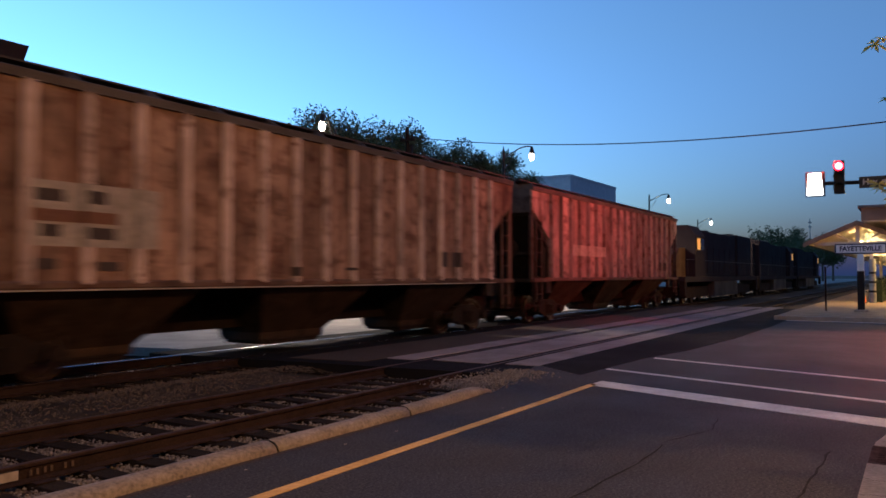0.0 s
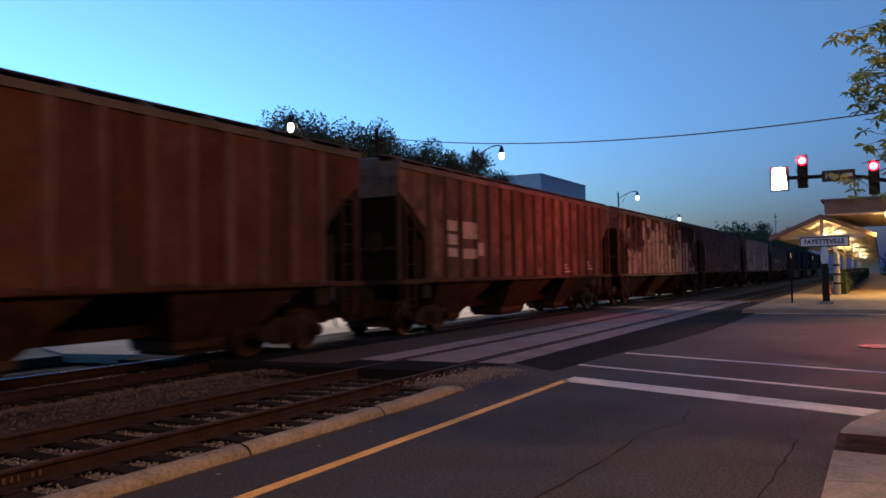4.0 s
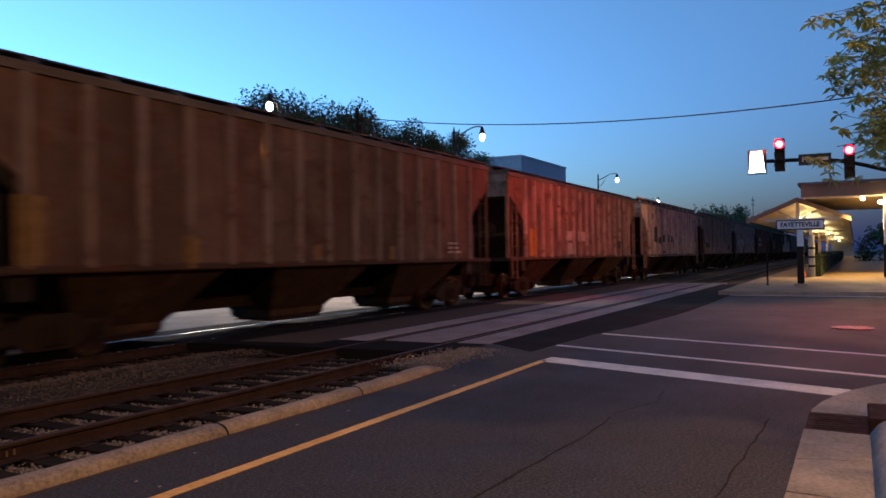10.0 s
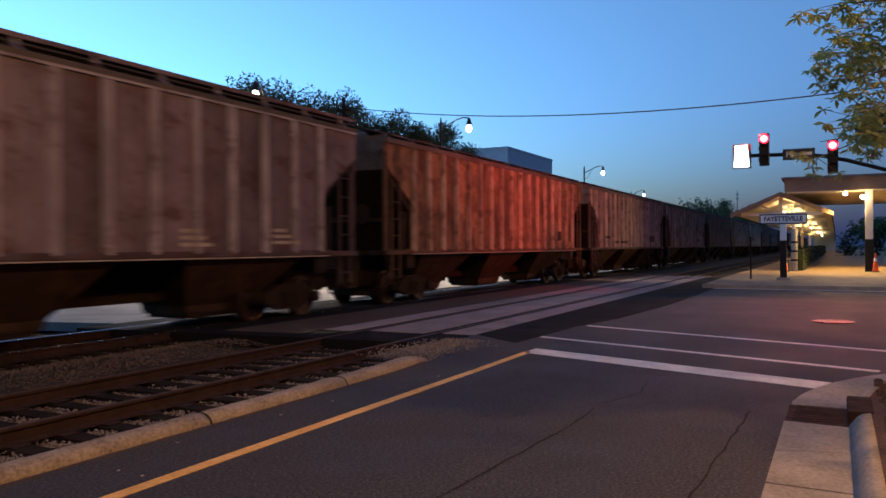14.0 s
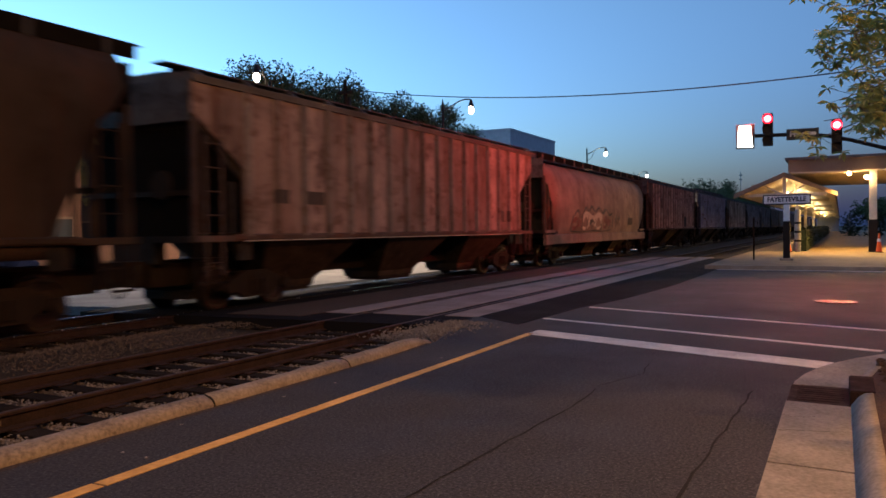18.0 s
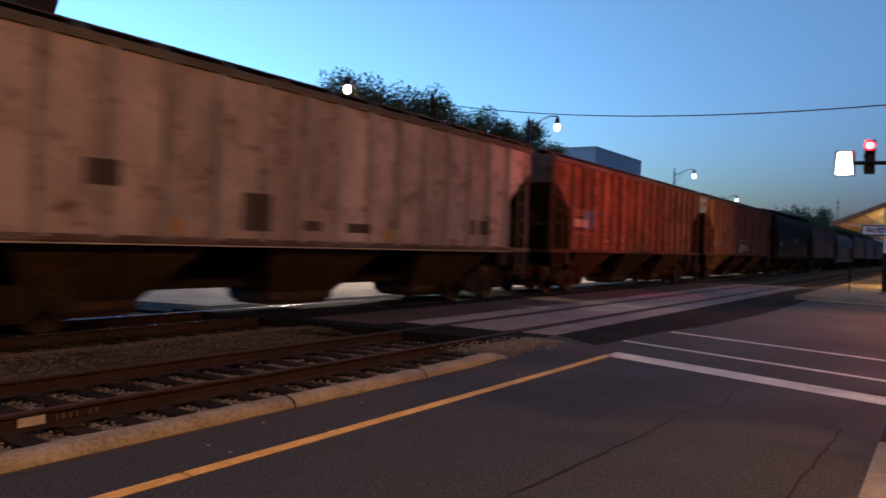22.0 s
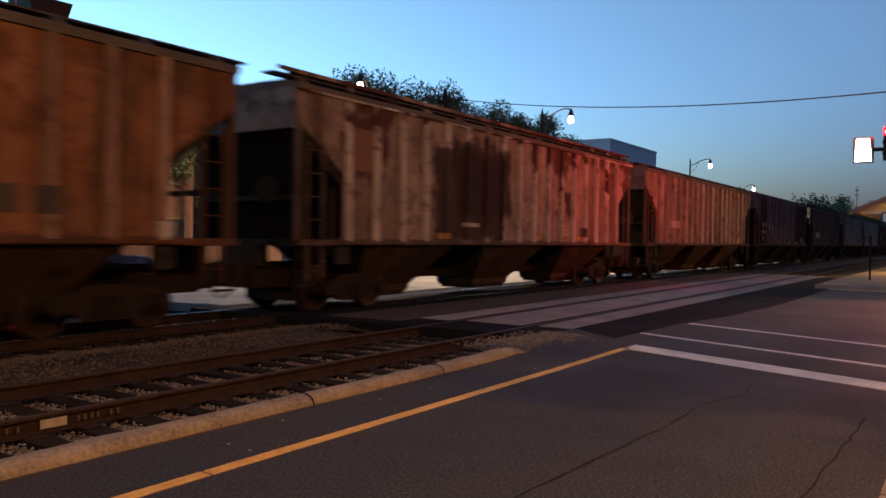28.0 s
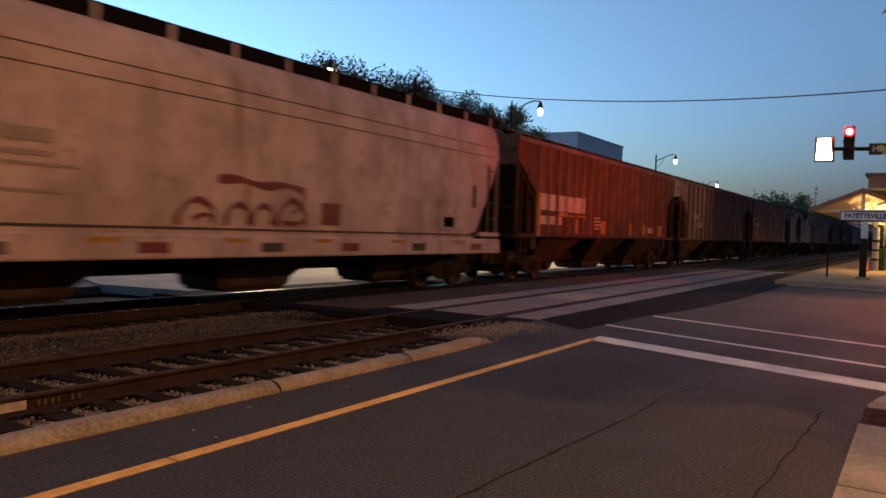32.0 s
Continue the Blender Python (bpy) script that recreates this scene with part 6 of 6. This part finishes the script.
for i in (0, 2, 5, 9, 15, 24):
    x = 0.4 + i * 6.0
    truss = part("truss", box(B(), x - 0.06, x + 0.06, -HALF + 0.5, HALF - 0.5, EV - 0.06, EV + 0.12), TIMBER_WHITE, shelter, "cream timber truss")
    part("king_post", box(B(), x - 0.07, x + 0.07, -0.09, 0.09, EV, AP - 0.05), TIMBER_WHITE, truss)
    for s in (-1, 1):
        part("strut", prism(B(), [(s * 0.15, EV + 0.10), (s * 0.30, EV + 0.10), (s * 1.35, EV + 0.66), (s * 1.22, EV + 0.70)], x - 0.05, x + 0.05, "x"), TIMBER_WHITE, truss)
    if i < 12:
        part("post", box(B(), x - 0.09, x + 0.09, -0.75, -0.57, 0.0, EV), TIMBER_WHITE, shelter)
for x in (5.0, 12.0, 20.0, 30.0, 42.0, 56.0, 72.0, 90.0, 110.0, 132.0):
    part("luminaire", box(B(), x - 0.2, x + 0.2, -0.12, 0.12, EV + 0.25, EV + 0.33), WARM_GLOW, shelter, "lit warm luminaire")
# one long lamp stands for the row of luminaires that wash the boarded underside
row = bpy.data.lights.new("platform_light", "AREA")
row.shape, row.size, row.size_y = "RECTANGLE", 150.0, 0.3
row.energy, row.color = SHELTER_WATTS, (1.0, 0.78, 0.46)
row_ob = new("platform_light", row)
row_ob.matrix_world = pose(48 + 15 + 75, 2.86, EV + 0.52, 180, 0, 0)
part("end_wall", prism(B(), [(-HALF + 0.15, 0.0), (HALF - 0.15, 0.0), (HALF - 0.15, EV + 0.05), (0, AP - 0.05), (-HALF + 0.15, EV + 0.05)], BACK - 0.2, BACK - 0.05, "x"), TIMBER_WHITE, shelter, "cream boarded end wall")
bollard = thing("bollard", "grey banded round post beside the platform", "post", pose(47.2, 2.12, 0.14))
part("shaft", rod(B(), (0, 0, 0), (0, 0, 2.35), 0.17, 14), GREY_METAL, bollard)
for z in (0.55, 1.05, 1.55):
    part("band", rod(B(), (0, 0, z), (0, 0, z + 0.12), 0.18, 14), BLACK_METAL, bollard)

# flat canopy with columns
canopy = thing("platform_canopy", "flat brown canopy with a warm-lit cream underside", "canopy", pose(47, 0, 0.14))
part("fascia", box(B(), 0, 16, -13, 2.6, 4.42, 5.10), FASCIA, canopy, "brown fascia", bevel=0.02)
part("roof_edge", box(B(), -0.15, 16.15, -13.1, 2.75, 5.10, 5.24), SHINGLE, canopy)
part("soffit", box(B(), 0.05, 15.9, -12.9, 2.5, 4.36, 4.42), TIMBER_WHITE, canopy, "cream soffit")
for y in (-1.55, -6.5):
    col = part("column", box(B(), 0.08, 0.44, y - 0.18, y + 0.18, 1.75, 4.36), TIMBER_WHITE, canopy, "cream column with a dark foot")
    part("column_foot", box(B(), 0.05, 0.47, y - 0.21, y + 0.21, 0, 1.75), BLACK_METAL, col, "dark painted foot", bevel=0.02)
for x, y, z in ((0.6, -0.42, 4.2), (6.0, -3.6, 4.2)):
    part("ceiling_light", dome(B(), (x, y, z + 0.06), 0.11, 0.10), WARM_GLOW, canopy, "glowing ceiling lamp", smooth=True)
    lamp("canopy_light", (47 + x, y, z - 0.12), 48.0, YELLOWISH, 0.15, "SPOT", (47 + x, y - 0.3, 0), 140)
part("wall_light", dome(B(), (-0.06, -1.25, 4.0), 0.13, 0.11), WARM_GLOW, canopy, "glowing lamp on the column", smooth=True)
lamp("wall_lamp_light", (46.66, -1.25, 4.14), 60.0, (1.0, 0.60, 0.26), 0.12, "SPOT", (36.0, 7.0, 1.5), 130, 0.7)



def leaf_cloud(centres, count, size, seed, flat=1.0):
    """Many small leaves, each two bent halves, scattered in lumps: centres are (x, y, z, radius)."""
    r = random.Random(seed)
    vs, fs = [], []
    weights = [c[3] ** 2 for c in centres]
    for _ in range(count):
        cx, cy, cz, rad = r.choices(centres, weights)[0]
        u, v, w = r.gauss(0, 1), r.gauss(0, 1), r.gauss(0, 1)
        n = math.sqrt(u * u + v * v + w * w) or 1
        d = rad * (r.random() ** 0.45) / n
        p = Vector((cx + u * d, cy + v * d, cz + w * d * flat))
        q = Euler((r.uniform(0, 6.28), r.uniform(-0.9, 0.9), r.uniform(0, 6.28))).to_matrix()
        s = r.uniform(0.7, 1.25) * size
        k = len(vs)
        for a in ((0, 0, 0), (0.42 * s, 0.24 * s, 0.06 * s), (s, 0, -0.06 * s), (0.42 * s, -0.24 * s, 0.06 * s)):
            vs.append(p + q @ Vector(a))
        fs += [(k, k + 2, k + 1), (k, k + 3, k + 2)]
    me = bpy.data.meshes.new("leaves")
    me.from_pydata(vs, [], fs)
    return me


def limbs(bm, base, height, spread, r, seed, lean=(0, 0)):
    """A tapered trunk that forks into limbs; returns the limbs' tips."""
    rr = random.Random(seed)
    tips = []
    top = Vector((base[0] + lean[0], base[1] + lean[1], base[2] + height * 0.45))
    rod(bm, base, top, r, 10, r * 0.7)
    for i in range(7):
        a = 6.28 * i / 7 + rr.uniform(-0.3, 0.3)
        mid = top + Vector((math.cos(a) * spread * 0.45, math.sin(a) * spread * 0.45, height * rr.uniform(0.12, 0.28)))
        rod(bm, top, mid, r * 0.42, 6, r * 0.25)
        for _ in range(3):
            b = a + rr.uniform(-0.7, 0.7)
            tip = mid + Vector((math.cos(b) * spread * rr.uniform(0.25, 0.5), math.sin(b) * spread * rr.uniform(0.25, 0.5), height * rr.uniform(0.03, 0.28)))
            rod(bm, mid, tip, r * 0.22, 5, r * 0.07)
            tips.append(tip)
    return tips


def tree(x, y, height, spread, count, size, seed, label, leaf=DARKLEAF, ground=-0.05):
    t_ = thing("tree", label, "tree", pose(x, y, ground))
    bm = B()
    tips = limbs(bm, (0, 0, 0), height, spread, 0.03 * height, seed)
    part("trunk", bm, BARK, t_)
    rr = random.Random(seed + 1)
    clumps = [(p.x + rr.uniform(-0.4, 0.4), p.y + rr.uniform(-0.4, 0.4), p.z + rr.uniform(-0.3, 0.5), spread * rr.uniform(0.24, 0.40)) for p in tips]
    clumps += [(rr.uniform(-0.4, 0.4) * spread, rr.uniform(-0.4, 0.4) * spread, height * rr.uniform(0.5, 0.92), spread * 0.36) for _ in range(10)]
    part("crown", leaf_cloud(clumps, count, size, seed + 2), leaf, t_)
    return t_


for i, (x, y, h, w, n) in enumerate(((38.6, 33.6, 10.9, 4.2, 12000), (44.6, 34.7, 13.4, 4.3, 16000), (48.6, 35.0, 10.8, 3.4, 11000), (53.8, 35.3, 13.2, 3.4, 20000),
                                     (58.9, 35.8, 13.1, 3.7, 20000), (65.2, 36.4, 13.3, 3.8, 18000), (71.2, 37.0, 13.0, 3.9, 16000))):
    tree(x, y, h, w, n, 0.24, 121 + 3 * i, "tall dark leafy tree behind the tracks" if i in (1, 2) else "dark leafy tree behind the tracks")
tree(30.5, 37.0, 7.0, 2.4, 5000, 0.30, 46, "lamp-lit green street tree", LEAF)
tree(16.6, 27.6, 6.2, 3.3, 14000, 0.22, 47, "dark green street tree behind the tracks")
for i, (x, y, h) in enumerate(((305, 44, 18.5), (330, 45, 17.5), (355, 47, 17.0), (390, 52, 16.5), (124, -10.5, 6.0), (128, -16, 7.0), (116, -15, 5.5), (150, -8.5, 6.5), (150, -6, 5.5), (175, -5.5, 6.0), (105, -22, 6.5), (150, 18.5, 7.0), (175, 20, 9.0), (200, 21, 10.0), (230, 22, 11.0), (260, 22, 12.0))):
    tree(x, y, h, h * 0.5, 1800, 1.0 if x > 200 else 0.5, 50 + i, "distant dark tree beyond the station", ground=-0.3)

bushes = part("distant_bushes", leaf_cloud([(96 + i * 1.3, -30 + i * 1.9 + (i % 3), 0.14 + z, 1.6) for i in range(15) for z in (0.6, 2.0)], 6000, 0.5, 41), HEDGE)
tagged(bushes, "dark bushes beyond the end of the platform", "bush", kind="stuff")
hedge = part("hedge", leaf_cloud([(48.5 + i * 1.1, 2.0, 0.14 + z, 0.45) for i in range(85) for z in (0.45, 0.95)], 9000, 0.16, 40), HEDGE)
tagged(hedge, "long clipped dark hedge along the platform", "hedge", kind="stuff")
tagged(part("hedge_core", box(B(), 48.3, 142, 1.72, 2.28, 0.1, 1.35), HEDGE), "dense inside of the dark hedge", "hedge", kind="stuff")


def cone_(x, y, tall=1.0, z=0.14):
    c = thing("traffic_cone", "orange plastic traffic cone on the platform", "traffic cone", pose(x, y, z), "cones on the platform")
    part("base", box(B(), -0.19, 0.19, -0.19, 0.19, 0, 0.04), RUBBER, c, bevel=0.01)
    part("body", rod(B(), (0, 0, 0.04), (0, 0, 0.75 * tall), 0.15, 16, 0.03), ORANGE, c)
    part("band", rod(B(), (0, 0, 0.42 * tall), (0, 0, 0.54 * tall), 0.092, 16, 0.073), SIGN_WHITE, c, "white reflective band")
    return c


cone_(46.6, 2.55)
cone_(46.3, -1.80, 1.35)
cone_(46.0, -2.45, 1.35)

# far-off structures
far_house = thing("office_building", "plain pale blue-grey office block with a flat roof", "building", pose(146.8, 60.2, -0.3))
part("wall", box(B(), 0, 27.6, 0, 30, 0, 22.2), HOUSE_GREY, far_house)
part("parapet", box(B(), -0.12, 27.72, -0.12, 30.12, 22.2, 22.6), HOUSE_GREY, far_house)
part("roof", box(B(), 0.4, 27.2, 0.4, 29.6, 22.1, 22.3), ROOFDARK, far_house)
mast_ = thing("radio_mast", "thin steel radio mast far along the line", "mast", pose(277, 30, -0.3))
part("mast", rod(B(), (0, 0, 0), (0, 0, 20.5), 0.28, 6, 0.12), GREY_METAL, mast_)
for z in (17.5, 19.0):
    part("antenna", box(B(), -0.15, 0.15, -0.5, 0.5, z, z + 0.4), GREY_METAL, mast_)


def storefront(name, x, y, w, d, h, material, label, lit=(), rows_=2, cols=6):
    b = thing(name, label, "building", pose(x, y, -0.05))
    part("wall", box(B(), 0, w, 0, d, 0, h), material, b)
    part("roof", box(B(), -0.2, w + 0.2, -0.2, d + 0.2, h, h + 0.25), FASCIA, b, bevel=0.03)
    for r in range(rows_):
        for c in range(cols):
            x0 = (c + 0.25) * w / cols
            z0 = 0.7 + r * h / rows_
            win = part("window", box(B(), x0 - 0.08, x0 + w / cols * 0.5 + 0.08, -0.06, 0.0, z0 - 0.08, z0 + 1.7), FASCIA, b)
            part("pane", box(B(), x0, x0 + w / cols * 0.5, -0.075, -0.062, z0, z0 + 1.6), ROOM_GLOW if (r, c) in lit else GLASS, win, "lit window" if (r, c) in lit else "")
    return b


storefront("brick_building", 8.0, 30.0, 15.0, 11.0, 9.0, BRICK, "dark brick two-storey building with a roof vent", ((1, 4), (1, 5)), 2, 7)
vent = thing("roof_vent", "dark hooded roof vent box with a thin pipe", "roof vent", pose(16.3, 31.0, 9.2))
part("duct", box(B(), -0.45, 0.45, -0.4, 0.4, 0, 0.75), BLACK_METAL, vent)
part("hood", loft(B(), [[(-s, -s, z), (s, -s, z), (s, s, z), (-s, s, z)] for z, s in ((0.75, 0.68), (1.62, 0.86))]), BLACK_METAL, vent)
part("pipe", rod(B(), (-1.05, -0.2, 0), (-1.05, -0.2, 2.3), 0.045, 8), GREY_METAL, vent)
part("pipe_stay", rod(B(), (-1.05, -0.2, 1.6), (-0.8, -0.2, 1.5), 0.025, 6), GREY_METAL, vent)
storefront("shop_building", 14.0, 40.0, 45.0, 14.0, 9.5, STUCCO, "weathered two-storey shop building with lit upper windows", ((1, 3), (1, 4)), 2, 15)
arch = [(19.75 - 2.45 * math.cos(a), 4.15 + 1.0 * math.sin(a)) for a in [math.radians(12 + 13 * i) for i in range(13)]]
inner = [(19.75 - 2.1 * math.cos(a), 4.15 + 0.62 * math.sin(a)) for a in [math.radians(12 + 13 * i) for i in range(12, -1, -1)]]
awning = part("lit_sign_band", prism(B(), arch + inner, 29.80, 29.97, "y"), SIGN_LIGHT)
tagged(awning, "white lit sign band on the brick front", "sign")
low_wall = part("low_wall", box(B(), 7.0, 25.0, 26.2, 26.5, -0.05, 1.15), BRICK)
tagged(low_wall, "low dark brick wall along the far pavement", "wall", kind="structure")


def parked_car(x, y, turn, paint, label):
    c = thing("parked_car", label, "car", pose(x, y, -0.04, 0, 0, turn))
    lower = [(-2.25, 0.35), (-2.28, 0.75), (-2.0, 0.88), (-1.1, 0.93), (-0.45, 0.97), (1.5, 0.97), (2.15, 0.90), (2.25, 0.6), (2.2, 0.35)]
    part("body", prism(B(), lower, -0.88, 0.88), paint, c, bevel=0.05)
    upper = [(-1.15, 0.93), (-0.45, 1.42), (0.9, 1.45), (1.7, 0.97)]
    cab = part("cabin", prism(B(), upper, -0.74, 0.74), paint, c, bevel=0.05)
    part("side_glass", prism(B(), [(-0.95, 0.98), (-0.42, 1.36), (0.85, 1.38), (1.45, 0.99)], -0.755, -0.742), GLASS, cab)
    part("side_glass", prism(B(), [(-0.95, 0.98), (-0.42, 1.36), (0.85, 1.38), (1.45, 0.99)], 0.742, 0.755), GLASS, cab)
    for x_ in (-1.4, 1.4):
        for s in (-1, 1):
            w = part("wheel", rod(B(), (x_, s * 0.70, 0.32), (x_, s * 0.90, 0.32), 0.32, 20), RUBBER, c)
            part("rim", rod(B(), (x_, s * 0.89, 0.32), (x_, s * 0.91, 0.32), 0.20, 16), GREY_METAL, w)
    for s in (-0.62, 0.62):
        part("tail_light", box(B(), 2.22, 2.27, s - 0.18, s + 0.18, 0.66, 0.82), RED_TAIL, c)
        part("headlight", box(B(), -2.30, -2.25, s - 0.2, s + 0.2, 0.62, 0.76), GLASS, c)
    return c


parked_car(13.6, 23.6, 180, CAR_PAINTS[1], "blue parked car with lit tail lights")
parked_car(7.5, 22.0, 0, CAR_PAINTS[0], "silver parked car with lit tail lights")
sig2 = thing("traffic_signal", "far traffic signal on a pole showing red", "traffic signal", pose(21.95, 35.0, -0.36))
part("pole", rod(B(), (0, 0, 0), (0, 0, 3.6), 0.07, 10), BLACK_METAL, sig2)
part("signal_head", box(B(), -0.18, 0.18, -0.2, -0.02, 2.3, 3.35), BLACK_METAL, sig2, bevel=0.03)
part("lens", rod(B(), (0, -0.2, 3.1), (0, -0.23, 3.1), 0.14, 16), RED_GLOW, sig2, "glowing red lens")

# the tree beside the pavement, whose branches hang over the corner
near_tree = thing("street_tree", "street tree with long yellow-green leaves lit by lamps", "tree", pose(9.3, -1.95, 0.13))
bm = B()
rod(bm, (0, 0, 0), (0.05, 0.05, 2.2), 0.12, 10, 0.09)
rod(bm, (0.05, 0.05, 2.2), (0.0, 0.1, 4.2), 0.09, 8, 0.03)
rn = random.Random(77)
sprays = []
for i in range(92):
    a, h = 6.28319 * (i * 0.618 % 1) + rn.uniform(-0.2, 0.2), rn.uniform(2.55, 4.9)
    reach = rn.uniform(1.3, 2.55) * (1.0 if h < 3.9 else 0.85)
    p0 = Vector((0.05, 0.05, max(1.9, min(4.1, h - 0.5))))
    p1 = Vector((math.cos(a) * reach * 0.5, math.sin(a) * reach * 0.5, h + 0.1))
    p2 = Vector((math.cos(a) * reach, math.sin(a) * reach, h + rn.uniform(-0.35, 0.25)))
    rod(bm, p0, p1, 0.026, 6, 0.015)
    rod(bm, p1, p2, 0.014, 5, 0.004)
    sprays += [p2, p1.lerp(p2, 0.5), p1.lerp(p2, 0.78)]
sprays = [p for p in sprays if not (1.84 < p.y < 2.14 and 2.28 < p.z < 2.78)]
vs, fs = [], []
outline = ((0, 0, 0), (0.3, 0.10, 0.03), (0.62, 0.165, 0.02), (1, 0, -0.14), (0.62, -0.165, 0.02), (0.3, -0.10, 0.03), (0.5, 0, -0.03))
for p in sprays:
    for _ in range(7):
        tip = p + Vector((rn.gauss(0, 0.15), rn.gauss(0, 0.15), rn.gauss(-0.03, 0.12)))
        rod(bm, p, tip, 0.004, 4, 0.002)
        for k_ in range(9):
            q = Euler((rn.uniform(-0.7, 0.7), rn.uniform(-0.45, 0.75), 6.28 * k_ / 9 + rn.uniform(-0.3, 0.3))).to_matrix()
            s, k = rn.uniform(0.085, 0.155), len(vs)
            for u, v, w in outline:
                vs.append(tip + q @ Vector((u * s, v * s, w * s)))
            fs += [(k, k + 6, k + 1), (k + 1, k + 6, k + 2), (k + 2, k + 6, k + 3), (k + 3, k + 6, k + 4), (k + 4, k + 6, k + 5), (k + 5, k + 6, k)]
part("trunk", bm, BARK, near_tree)
crown = bpy.data.meshes.new("crown")
crown.from_pydata(vs, [], fs)
part("crown", crown, LEAF, near_tree)

# small clutter on the ballast and the street
litter = random.Random(12)
for i in range(6):
    x, y = litter.uniform(3.0, 9.0), litter.uniform(4.35, 4.95)
    scrap = part("paper_scrap", box(B(), -0.013, 0.013, -0.009, 0.009, 0.0, 0.004), STENCIL, None, place=pose(x, y, 0.002, 0, 0, litter.uniform(0, 180)))
    tagged(scrap, "tiny pale paper scrap on the asphalt", "litter", "scraps by the kerb")
def bars_on_rail():
    """Rows of short upright bars along the side of the near rail."""
    bm = B()
    for x in (2.78, 2.84, 2.93, 3.02, 3.13, 3.21, 3.30, 3.84, 3.90, 3.97, 4.03, 4.16, 4.23):
        box(bm, x, x + 0.022, RAILS[0] - 0.044, RAILS[0] - 0.038, -0.112, -0.062)
    return bm


tag_plate = part("rail_marker", box(B(), 3.50, 3.74, RAILS[0] - 0.045, RAILS[0] - 0.038, -0.125, -0.045), STENCIL)
chalk = part("rail_marking", bars_on_rail(), OLD_PATCH)
tagged(chalk, "faded unreadable pale stencil on the near rail", "marking")
tagged(tag_plate, "small pale marker plate on the near rail", "marker")


def motions():
    beats = [i * 2.0 for i in range(17)]
    for k, ob in CARS.items():
        walk(ob, [(t, pose(run(t) - k * PITCH + SLACK.get(k, 0.0), FAR_Y, 0)) for t in beats])
    for ob, ahead in ENGINES:
        walk(ob, [(t, pose(run(t) + ahead, FAR_Y, 0)) for t in beats])


motions()
